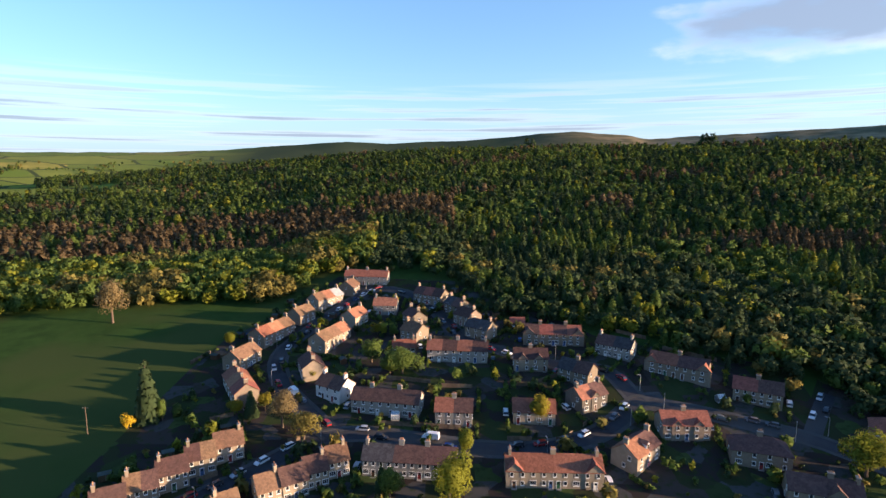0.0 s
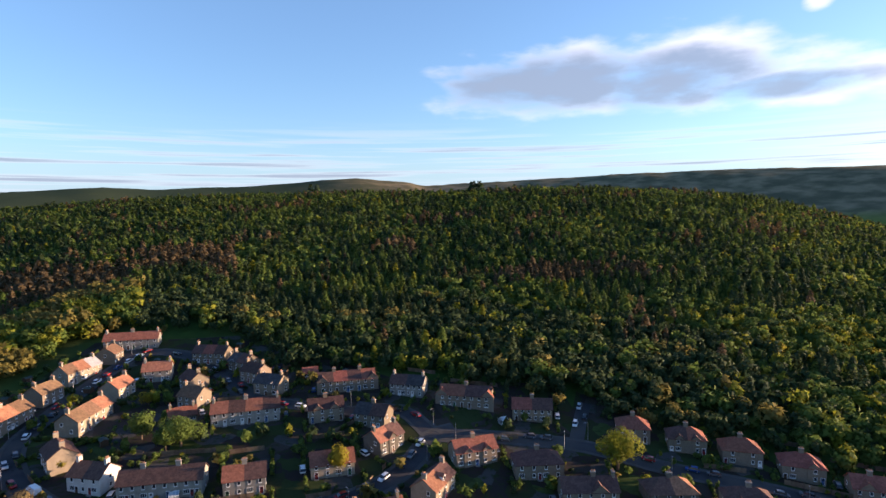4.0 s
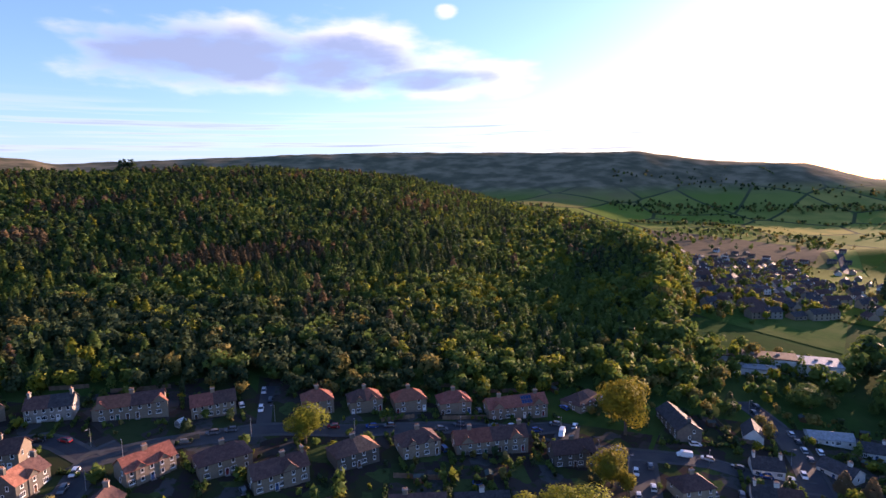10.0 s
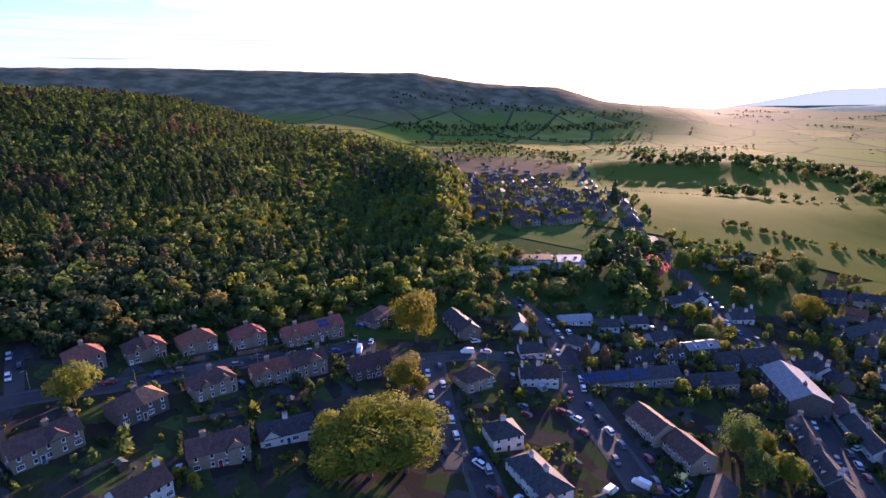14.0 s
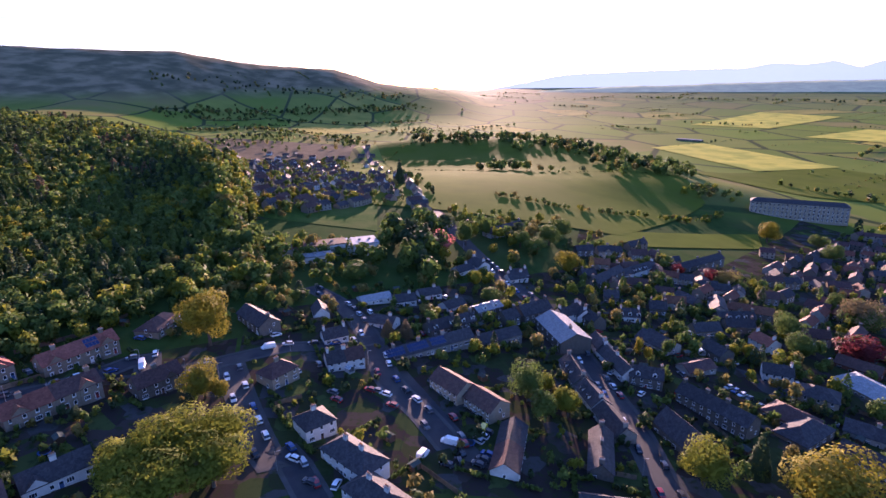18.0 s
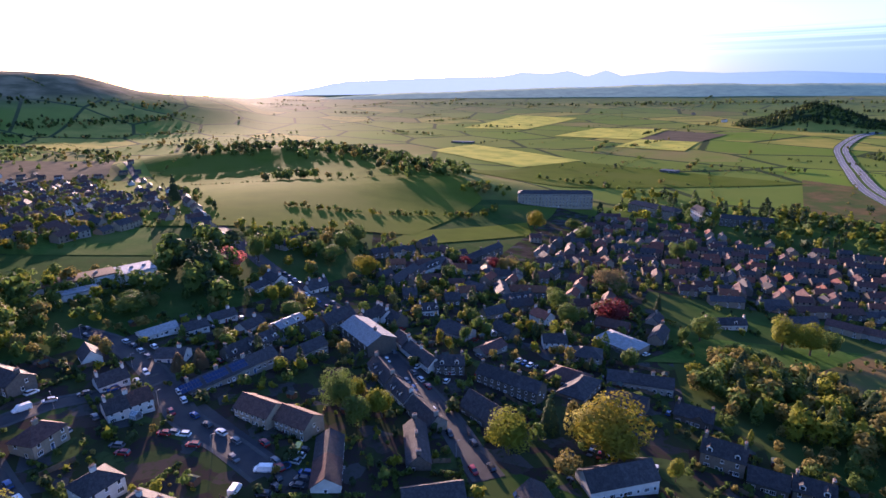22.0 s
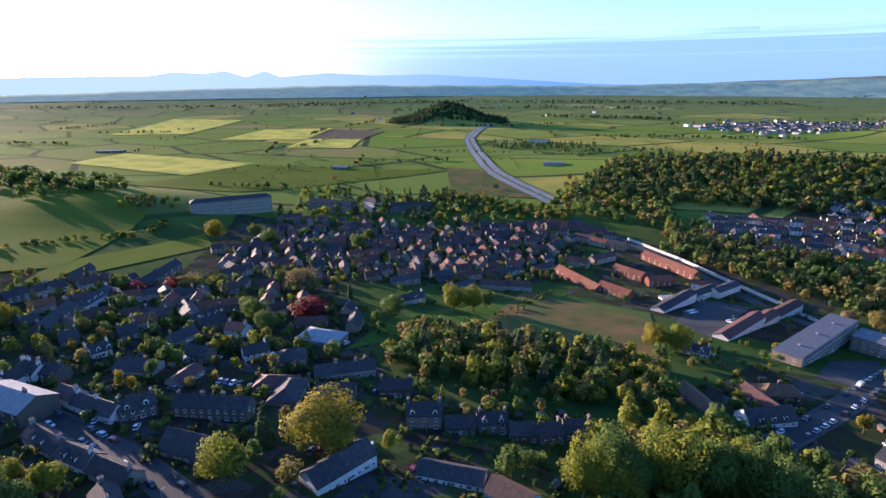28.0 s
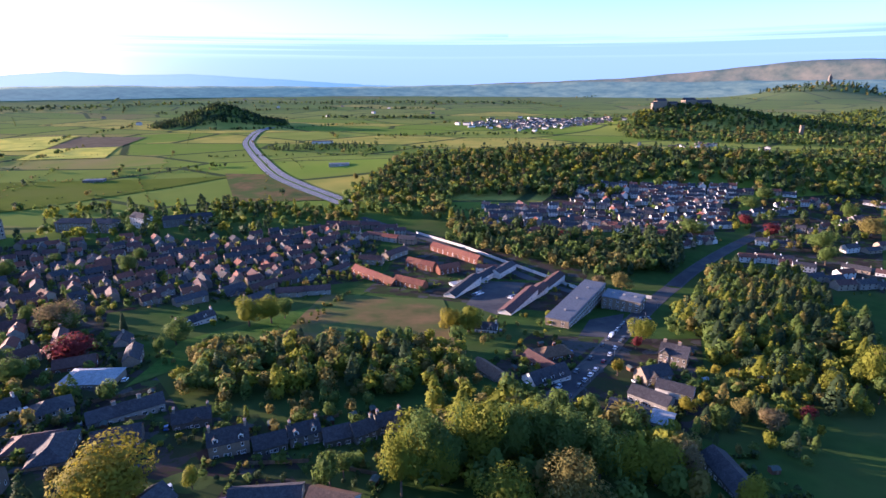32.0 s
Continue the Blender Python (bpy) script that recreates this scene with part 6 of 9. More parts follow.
row((1229.7, -3.3), (712.2, -32.3), 6, estate=4, long=1.1)
row((625.6, -34.2), (476.4, -43.9), 6, estate=4, long=1.1)
row((461.4, -36.7), (387.9, -49.0), 6, estate=4, long=1.1)
row((1135.8, 11.8), (554.8, -15.8), 5, estate=4, long=1.1)
row((322.0, -140.0), (314.0, -177.4), 4, estate=1)
row((290.1, -139.5), (278.7, -167.7), 3, estate=1)
row((261.6, -162.5), (254.6, -180.6), 2, estate=1)
row((310.2, -255.2), (303.4, -285.6), 3, estate=1)
row((451.3, -457.4), (370.3, -497.4), 5, estate=1)
row((397.4, -416.9), (311.6, -466.1), 6, estate=1)
row((329.9, -373.2), (288.0, -420.2), 5, estate=1)
row((294.0, -439.1), (214.7, -506.6), 7, estate=1)
row((257.9, -393.3), (184.1, -461.7), 7, estate=1)
row((228.9, -317.8), (212.5, -338.7), 2, estate=1)
row((280.7, -315.9), (262.8, -342.6), 3, estate=1)
row((350.8, -338.8), (337.1, -366.3), 3, estate=1)
row((160.2, -471.7), (138.3, -525.5), 3, estate=1)
row((150.5, -548.3), (105.8, -553.3), 3, estate=1)
row((348.0, -181.0), (345.8, -208.4), 3, estate=1)
row((350.4, -142.9), (350.2, -169.2), 3, estate=1)
# ---- garden ground ----
patch([(-99.3, 132.2), (45.9, 132.1), (65.2, 224.7), (-93.0, 230.5)], PLOTS, 'garden_ground', 'small garden plots of lawn, soil and paving', 'garden', 0.06, 34)
patch([(-92.5, 229.3), (67.2, 223.4), (17.1, 294.0), (-59.2, 311.2)], PLOTS, 'garden_ground', 'small garden plots of lawn, soil and paving', 'garden', 0.06, 34)
patch([(37.2, 132.1), (112.4, 131.8), (128.7, 197.3), (62.9, 224.8)], PLOTS, 'garden_ground', 'small garden plots of lawn, soil and paving', 'garden', 0.06, 34)
patch([(80.4, 125.6), (112.1, 42.0), (204.7, 53.5), (133.7, 189.8)], PLOTS, 'garden_ground', 'small garden plots of lawn, soil and paving', 'garden', 0.06, 34)
patch([(112.1, 42.0), (150.4, -60.0), (326.4, -143.0), (229.3, 54.4)], PLOTS, 'garden_ground', 'small garden plots of lawn, soil and paving', 'garden', 0.06, 34)
patch([(125.4, 46.9), (103.7, -157.5), (213.7, -268.9), (237.7, 23.3)], PLOTS, 'garden_ground', 'small garden plots of lawn, soil and paving', 'garden', 0.03, 34)
patch([(165.3, -53.4), (47.0, -127.1), (91.6, -177.9), (293.3, -110.8)], PLOTS, 'garden_ground', 'small garden plots of lawn, soil and paving', 'garden', 0.06, 34)
patch([(278.7, -104.3), (155.0, -169.2), (241.8, -294.3), (419.3, -167.9)], PLOTS, 'garden_ground', 'small garden plots of lawn, soil and paving', 'garden', 0.06, 34)
patch([(326.6, -222.4), (108.3, -402.9), (121.6, -549.7), (515.4, -449.8)], PLOTS, 'garden_ground', 'small garden plots of lawn, soil and paving', 'garden', 0.06, 34)
patch([(98.6, -368.9), (-43.1, -334.3), (-72.4, -449.5), (91.2, -564.7)], PLOTS, 'garden_ground', 'small garden plots of lawn, soil and paving', 'garden', 0.06, 34)
patch([(0.0, -207.3), (-76.8, -180.0), (-111.4, -295.6), (-76.7, -290.6)], PLOTS, 'garden_ground', 'small garden plots of lawn, soil and paving', 'garden', 0.06, 34)
patch([(5.6, -230.9), (-35.5, -212.1), (-54.8, -287.4), (-18.0, -291.8)], PLOTS, 'garden_ground', 'small garden plots of lawn, soil and paving', 'garden', 0.06, 34)
patch([(17.2, -569.8), (-241.8, -593.6), (-314.3, -763.5), (-84.9, -789.6)], PLOTS, 'garden_ground', 'small garden plots of lawn, soil and paving', 'garden', 0.06, 34)
patch([(-188.1, -436.7), (-285.9, -422.7), (-481.9, -760.6), (-314.9, -725.0)], PLOTS, 'garden_ground', 'small garden plots of lawn, soil and paving', 'garden', 0.06, 34)
patch([(374.8, 84.7), (454.5, 7.0), (1206.5, 46.2), (1022.0, 231.5)], PLOTS, 'garden_ground', 'small garden plots of lawn, soil and paving', 'garden', 0.06, 34)
# ---- trees that stand alone ----
tree('bare', -153.2, 250.7, 22.8, 0.81, 'in the meadow beside the estate')
tree('fir', -93.4, 166.9, 20.9, 0.80, 'in the meadow beside the estate')
tree('gorse', -97.4, 162.4, 6.4, 0.72, 'in the meadow beside the estate')
tree('lime', -88.5, 223.2, 7.0, 1.13, 'in the meadow beside the estate')
tree('bush', -86.1, 170.1, 4.4, 1.13, 'in the meadow beside the estate')
tree('green', -89.0, 166.9, 8.4, 0.51, 'in the meadow beside the estate')
tree('green', -27.4, 205.7, 10.1, 1.18, 'among the houses of the estate')
tree('green', -15.0, 196.3, 11.2, 1.47, 'among the houses of the estate')
tree('green', -19.4, 195.1, 8.6, 1.15, 'among the houses of the estate')
tree('lime', 1.6, 130.6, 14.3, 0.98, 'among the houses of the estate')
tree('lime', 6.7, 149.5, 8.6, 0.82, 'among the houses of the estate')
tree('gold', 30.3, 164.3, 10.8, 0.90, 'among the houses of the estate')
tree('bare', -49.9, 163.2, 12.7, 1.00, 'among the houses of the estate')
tree('olive', -41.7, 157.1, 9.5, 1.26, 'among the houses of the estate')
tree('fir', -61.5, 169.1, 9.1, 1.12, 'among the houses of the estate')
tree('gold', -58.0, 172.3, 7.3, 0.75, 'among the houses of the estate')
tree('gold', -66.8, 170.1, 5.7, 1.30, 'among the houses of the estate')
tree('gold', -28.4, 233.7, 5.6, 1.26, 'among the houses of the estate')
tree('gold', -47.2, 192.6, 4.7, 1.02, 'among the houses of the estate')
tree('green', -13.6, 132.2, 8.9, 0.98, 'among the houses of the estate')
tree('fir', -16.0, 134.7, 7.9, 0.96, 'among the houses of the estate')
tree('lime', 114.2, 139.7, 14.9, 1.10, 'beside the street under the wood')
tree('bush', 128.5, 125.7, 5.6, 0.92, 'among the houses of the estate')
tree('gold', 197.7, 61.6, 23.0, 0.97, 'at the corner by the wood')
tree('gold', 162.0, 54.3, 13.5, 1.05, 'at the corner by the wood')
tree('gold', 160.4, 49.2, 8.3, 0.98, 'at the corner by the wood')
tree('lime', 123.3, 64.1, 12.7, 1.38, 'in a clump on the green')
tree('lime', 128.4, 58.3, 14.9, 1.36, 'in a clump on the green')
tree('lime', 132.8, 51.1, 15.1, 1.47, 'in a clump on the green')
tree('lime', 134.9, 43.2, 15.2, 1.32, 'in a clump on the green')
tree('lime', 117.2, 50.6, 14.1, 1.58, 'in a clump on the green')
tree('lime', 112.7, 57.0, 12.1, 1.50, 'in a clump on the green')
tree('lime', 122.1, 42.3, 14.7, 1.38, 'in a clump on the green')
tree('lime', 120.5, -89.3, 18.4, 1.06, 'in the old village')
tree('gold', 107.9, -117.4, 21.1, 1.40, 'in the old village')
tree('blossom', 333.7, -44.9, 14.7, 1.21, 'in the old village')
tree('gold', 308.4, -118.7, 15.4, 1.24, 'in the old village')
tree('fir', 588.7, -32.8, 26.7, 0.86, 'by the west road')
tree('green', 349.5, -61.6, 19.3, 0.79, 'in the old village')
tree('green', 370.9, -79.7, 16.4, 0.76, 'in the old village')
tree('green', 342.6, -104.5, 11.8, 1.53, 'in the old village')
tree('green', 354.3, -99.9, 14.1, 1.32, 'in the old village')
tree('green', 364.4, -123.8, 16.7, 1.33, 'in the old village')
tree('green', 388.4, -141.0, 15.5, 1.32, 'in the old village')
tree('green', 278.1, 7.6, 10.6, 1.91, 'in the old village')
tree('green', 253.2, -56.6, 9.1, 1.50, 'in the old village')
tree('green', 276.9, -52.7, 9.7, 1.13, 'in the old village')
tree('lime', 272.7, -53.4, 11.8, 0.74, 'in the old village')
tree('green', 151.5, -52.2, 12.6, 0.89, 'in the old village')
tree('lime', 154.3, -61.2, 11.8, 0.96, 'in the old village')
tree('green', 163.9, -50.1, 15.4, 0.93, 'in the old village')
tree('larch', 211.8, -4.4, 7.5, 1.79, 'in the old village')
tree('larch', 211.7, -11.7, 8.3, 1.64, 'in the old village')
tree('copper', 198.0, -218.8, 15.2, 1.76, 'in the old village')
tree('copper', 202.7, -219.3, 12.0, 1.57, 'in the old village')
tree('lime', 142.9, -279.6, 18.9, 1.06, 'on the green')
tree('lime', 133.3, -288.0, 18.3, 1.09, 'on the green')
tree('green', 129.1, -297.9, 14.6, 0.88, 'on the green')
tree('copper', 315.9, -194.3, 10.1, 0.94, 'in the old village')
tree('copper', 305.1, -212.6, 11.2, 1.39, 'in the old village')
tree('olive', 300.0, -217.0, 12.3, 1.59, 'in the old village')
tree('gold', 432.6, -347.7, 21.9, 1.20, 'by the mill')
tree('green', 375.8, -361.9, 18.8, 1.15, 'by the mill')
tree('green', 417.2, -385.7, 14.4, 1.33, 'by the mill')
tree('green', 336.2, -380.0, 10.8, 1.69, 'in the old village')
tree('green', 299.5, -395.5, 18.8, 0.85, 'in the old village')
tree('green', 312.6, -431.8, 17.2, 0.92, 'in the old village')
tree('green', 384.2, -418.6, 11.9, 1.36, 'in the old village')
tree('green', 166.7, -245.9, 15.7, 1.12, 'in the old village')
tree('green', 203.8, -189.0, 15.5, 1.08, 'in the old village')
tree('green', 222.8, -197.6, 16.3, 1.08, 'in the old village')
tree('green', 240.1, -257.3, 15.5, 1.66, 'in the old village')
tree('green', 261.1, -258.6, 15.9, 0.83, 'in the old village')
tree('green', 164.6, -228.9, 11.7, 0.63, 'in the old village')
tree('green', 201.1, -122.8, 9.9, 0.70, 'in the old village')
tree('green', 153.1, -178.5, 11.3, 0.97, 'in the old village')
tree('gold', 200.1, -160.5, 9.6, 0.68, 'in the old village')
tree('gold', 201.3, -109.9, 9.4, 0.50, 'in the old village')
tree('gold', 195.6, -110.8, 8.2, 0.56, 'in the old village')
tree('gold', 251.9, -120.2, 6.6, 0.54, 'in the old village')
tree('bare', 240.1, -257.3, 19.3, 1.55, 'in the old village')
tree('fir', 125.6, -110.1, 15.5, 0.91, 'in the old village')
tree('fir', 209.2, -264.6, 11.5, 0.73, 'in the old village')
tree('lime', 155.5, -59.5, 12.0, 0.78, 'in the old village')
tree('lime', 155.9, -56.9, 9.9, 0.92, 'in the old village')
tree('lime', 168.2, -58.1, 10.2, 0.76, 'in the old village')
tree('olive', 103.8, -98.5, 9.5, 1.01, 'in the old village')
tree('lime', 89.6, -129.2, 8.6, 0.78, 'in the old village')
tree('green', 49.5, -135.9, 14.2, 0.74, 'in the old village')
tree('green', 46.8, -141.1, 10.3, 0.82, 'in the old village')
tree('lime', 27.2, -133.9, 26.0, 0.52, 'in the belt of trees below the village')
tree('green', 20.5, -144.1, 25.7, 0.61, 'in the belt of trees below the village')
tree('lime', 15.9, -140.9, 18.7, 0.81, 'in the belt of trees below the village')
tree('green', 6.5, -152.9, 22.9, 0.76, 'in the belt of trees below the village')
tree('green', -2.5, -158.4, 23.7, 0.72, 'in the belt of trees below the village')
tree('lime', -10.1, -160.0, 23.3, 0.63, 'in the belt of trees below the village')
tree('lime', -19.1, -165.6, 18.7, 0.68, 'in the belt of trees below the village')
tree('green', 12.0, -146.3, 18.9, 0.71, 'in the belt of trees below the village')
tree('lime', 23.6, -142.8, 20.2, 0.95, 'in the belt of trees below the village')
tree('lime', 4.7, -151.5, 28.8, 0.77, 'in the belt of trees below the village')
tree('green', 14.9, -143.9, 23.2, 0.74, 'in the belt of trees below the village')
tree('green', -4.3, -152.6, 26.8, 0.74, 'in the belt of trees below the village')
tree('green', -13.6, -157.2, 25.2, 0.71, 'in the belt of trees below the village')
tree('green', -22.2, -151.7, 24.4, 0.79, 'in the belt of trees below the village')
tree('green', -32.4, -149.9, 23.9, 0.70, 'in the belt of trees below the village')
tree('olive', -23.2, -132.2, 20.4, 1.03, 'in the belt of trees below the village')
tree('lime', -4.2, -127.4, 16.7, 1.25, 'in the belt of trees below the village')
tree('lime', -38.8, -147.8, 19.7, 0.82, 'in the belt of trees below the village')
tree('lime', -49.2, -149.1, 17.7, 0.90, 'in the belt of trees below the village')
tree('lime', -71.3, -138.3, 14.4, 0.73, 'in the belt of trees below the village')
tree('bare', -58.8, -150.3, 15.7, 0.75, 'in the belt of trees below the village')
tree('green', -45.6, -172.1, 16.6, 0.69, 'in the belt of trees below the village')
tree('green', -33.6, -182.6, 16.4, 0.60, 'in the belt of trees below the village')
tree('green', -22.6, -185.5, 16.7, 0.76, 'in the belt of trees below the village')
tree('lime', -77.2, -286.0, 15.8, 1.10, 'by the north road')
tree('copper', -71.4, -273.6, 7.4, 1.10, 'by the north road')
tree('gold', -54.6, -235.9, 9.4, 0.83, 'by the north road')
tree('bush', -84.1, -224.4, 6.7, 1.16, 'by the north road')
tree('gold', -74.0, -199.2, 8.5, 1.03, 'by the north road')
tree('gold', -83.3, -207.9, 7.5, 1.00, 'by the north road')
tree('green', -80.9, -188.8, 11.5, 0.72, 'by the north road')
tree('olive', -93.2, -197.1, 10.6, 0.79, 'by the north road')
tree('copper', -118.4, -200.5, 7.0, 1.26, 'by the north road')
tree('bare', -101.0, -189.4, 10.2, 1.29, 'by the north road')
tree('lime', -141.7, -226.5, 12.8, 1.13, 'by the north road')
tree('lime', -156.3, -228.5, 25.2, 0.65, 'by the north road')
tree('green', -157.0, -220.4, 14.7, 0.76, 'by the north road')
tree('olive', -90.0, -401.8, 15.5, 1.12, 'by the north road')
tree('bare', -74.5, -408.2, 11.3, 1.32, 'by the north road')
tree('copper', -273.5, -576.0, 16.2, 1.31, 'by the north road')
tree('copper', -261.7, -616.0, 15.4, 1.25, 'by the north road')
tree('copper', -61.6, -535.4, 14.3, 1.18, 'by the north road')
tree('green', -73.8, -546.7, 14.5, 1.18, 'by the north road')
tree('green', -191.6, -568.5, 20.4, 1.54, 'by the north road')
tree('green', -294.0, -531.1, 21.2, 1.47, 'by the north road')
tree('green', -277.2, -488.3, 19.7, 0.97, 'by the north road')
tree('lime', -231.1, -447.8, 13.9, 1.32, 'by the north road')
tree('olive', -371.7, -585.0, 22.8, 1.42, 'by the north road')
tree('green', -383.8, -652.9, 22.1, 0.83, 'by the north road')
tree('green', -293.9, -685.4, 16.8, 1.51, 'by the north road')
tree('green', -322.1, -717.6, 20.8, 1.39, 'by the north road')
tree('green', -424.4, -747.9, 17.6, 1.18, 'by the north road')
tree('lime', 17.0, -286.8, 17.2, 1.11, 'by the north road')
tree('gold', 28.0, -285.1, 15.5, 0.99, 'by the north road')
# ---- homes between the rows ----
def infill(corners, gap, estate, way, room=6.5):
    """More homes wherever there is room between those that stand, set along the lie of the streets."""
    tiles, walls, group = ESTATES[estate]
    rng = random.Random(int(abs(corners[0][0] * 11 + corners[0][1])))
    a, b, c, d = (Vector(p) for p in corners)
    nu, nv = int(((b - a).length + (c - d).length) / 2 / gap), int(((d - a).length + (c - b).length) / 2 / gap)
    for i in range(nu):
        for j in range(nv):
            u, v = (i + 0.5 + rng.uniform(-0.25, 0.25)) / nu, (j + 0.5 + rng.uniform(-0.25, 0.25)) / nv
            p = (a * (1 - u) + b * u) * (1 - v) + (d * (1 - u) + c * u) * v
            if not clear_of(p.x, p.y, room) or any((p.x - q) ** 2 + (p.y - w) ** 2 < (r + 5) ** 2 for q, w, r in PLANTED):
                continue
            turn = way + rng.choice((0, 0, 0, 90)) + rng.uniform(-7, 7)
            if math.sin(radians(turn)) * -p.x + math.cos(radians(turn)) * p.y < 0:
                turn += 180
            low = rng.random() < 0.3
            ln, dp, eave, rise = rng.uniform(8.5, 12.5) if rng.random() < 0.75 else rng.uniform(14, 20), rng.uniform(6.5, 8), 2.9 if low else 4.8, rng.uniform(2.4, 3.1)
            if p.length > 330:
                far_home(estate, p.x, p.y, turn, ln, dp, eave, rise, rng.randrange(4), rng.randrange(4))
            else:
                house(p.x, p.y, turn, ln, dp, eave, rise, rng.choice(walls), (rng.choice(tiles),), bays=2, floors=1 if low else 2, chimneys=rng.choice(((1,), (-1,), (0.5,))), detail=1, group=group)


infill([(330, -255), (130, -415), (135, -560), (470, -470)], 15, 1, -50)
infill([(300, -150), (215, -235), (250, -300), (400, -190)], 21, 1, -60, 8.5)
infill([(210, -160), (160, -215), (215, -290), (270, -215)], 23, 1, -60, 9)
infill([(-65, -570), (-230, -590), (-300, -755), (-95, -775)], 15, 2, 5)
infill([(25, -575), (-95, -590), (-100, -690), (20, -690)], 16, 3, 10)
infill([(395, 85), (460, 5), (1150, 60), (1000, 215)], 27, 4, -40)
infill([(470, 5), (452, -30), (780, -22), (820, 50)], 25, 4, -60)
# ---- woods in the valley ----
thicket([(126.2, -189.2), (10.3, -205.8), (26.8, -266.3), (141.1, -234.6)], 'belt_of_trees', 'dense belt of green and olive trees below the village', 5.5, (8, 13), (0, 0, 1, 1, 3, 3, 2))
thicket([(131.9, -193.3), (96.5, -187.6), (114.8, -242.8), (150.9, -251.2)], 'belt_of_trees', 'dense green trees at the edge of the green', 6, (7, 12), (0, 0, 1, 3, 3))
thicket([(-98.7, -293.8), (-187.7, -264.8), (-236.9, -441.9), (-175.4, -462.7)], 'pine_wood', 'mixed wood of dark pines and green broadleaves', 6, (9, 15), (0, 0, 2, 1, 2, 3, 0, 1), 0.5)
thicket([(-87.8, -224.9), (-137.7, -215.2), (-173.3, -270.2), (-111.4, -295.6)], 'garden_trees', 'mixed garden trees and shrubs beside the villa', 8, (5, 10), (0, 1, 3, 2, 5))
thicket([(48.9, -523.9), (-95.0, -426.8), (-160.9, -526.5), (58.7, -628.0)], 'roadside_wood', 'green and bare trees along the north road', 8, (8, 14), (0, 0, 2, 3, 3))
thicket([(-100.3, -454.7), (-143.2, -445.2), (-201.0, -590.2), (-114.9, -561.1)], 'roadside_wood', 'dark green trees along the north road', 8, (9, 15), (0, 0, 2, 2))
thicket([(194.3, -739.3), (-465.7, -737.7), (-841.0, -1349.6), (185.9, -945.6)], 'park_wood', 'green wood over a low hill beyond the houses', 12, (11, 17), (0, 0, 0, 1, 3, 2))
thicket([(202.5, -658.3), (56.2, -602.1), (72.6, -775.8), (210.3, -839.6)], 'park_wood', 'green trees beside the dual carriageway', 11, (9, 14), (0, 0, 1, 3))
thicket([(69.1, -738.9), (-87.3, -730.3), (-92.8, -791.6), (60.5, -826.2)], 'park_wood', 'scattered green trees on the slope', 16, (8, 13), (0, 0, 1, 3, 4))
thicket([(-211.0, -497.1), (-371.5, -566.0), (-481.9, -760.6), (-305.6, -717.8)], 'suburb_trees', 'leafy garden trees among the bungalows', 17, (6, 12), (0, 0, 1, 3, 2))
thicket([(-65.7, -578.0), (-241.8, -593.6), (-301.9, -746.6), (-98.1, -766.1)], 'suburb_trees', 'small garden trees among the houses', 15, (5, 9), (0, 0, 1, 3))
thicket([(459.5, -447.6), (231.6, -546.2), (297.9, -662.7), (534.3, -613.2)], 'mill_trees', 'tall trees round the old mill buildings', 15, (9, 15), (0, 0, 2, 1))
thicket([(358.9, -633.6), (156.5, -569.7), (168.9, -635.8), (372.8, -691.2)], 'mill_trees', 'line of green trees below the dual carriageway', 9, (7, 11), (0, 0, 1, 3))
thicket([(244.2, 68.9), (278.1, 35.9), (314.3, 42.5), (298.3, 73.9)], 'scrub_wood', 'green scrub and young trees behind the cottages', 7, (5, 9), (0, 0, 1, 3))
thicket([(252.0, 56.8), (277.2, 44.5), (345.7, 41.7), (318.9, 79.0)], 'scrub_wood', 'green trees at the foot of the wooded hill', 8, (6, 10), (0, 0, 1, 3))
thicket([(409.0, 79.4), (420.0, 26.3), (489.6, 35.9), (445.7, 86.6)], 'school_trees', 'olive and green trees beside the playing field', 8, (6, 10), (0, 1, 3, 5))
thicket([(403.6, -52.4), (382.7, -148.0), (422.7, -153.3), (439.5, -62.0)], 'lane_trees', 'leafy trees along the lane', 9, (6, 10), (0, 0, 1, 3))
thicket([(298.7, 32.0), (289.6, -1.0), (319.8, -0.5), (330.6, 29.0)], 'scrub_wood', 'green trees by the school', 9, (6, 10), (0, 0, 1))
thicket([(-2250, -3450), (-1500, -3700), (-1450, -3400), (-2200, -3200)], 'crag_wood', 'dark wood on the crag below the monument', 30, (14, 22), (0, 2, 2, 3))
thicket([(822, -2050), (1205, -1860), (1120, -1690), (740, -1890)], 'hillock_wood', 'dark wood over a round hillock on the plain', 9.5, (9, 14), (0, 2, 2))
thicket([(-386.2, -1787.8), (-1093.1, -1770.7), (-1657.1, -2712.2), (-423.5, -1894.2)], 'rock_wood', 'wooded slopes below the old castle', 24, (12, 18), (0, 0, 2, 1))
thicket([(-330, -1560), (-880, -1380), (-1300, -1900), (-340, -2020)], 'rock_wood', 'leafy woods round the foot of the castle rock', 19, (11, 17), (0, 0, 0, 2, 3))
thicket([(90, -1850), (-420, -1950), (-520, -2350), (60, -2250)], 'town_trees', 'trees among the roofs of the distant town', 24, (6, 10), (0, 0, 2))
thicket([(528.4, -1203.9), (289.2, -1245.5), (309.4, -1386.2), (556.3, -1302.1)], 'field_trees', 'line of trees between the fields', 14, (6, 10), (0, 2))
thicket([(24.7, -128.7), (-62.6, -139.7), (-60.6, -177.9), (25.9, -185.9)], 'belt_of_trees', 'dense canopy of spring-green trees below the village', 6.5, (10, 15), (0, 1, 1, 0, 3))
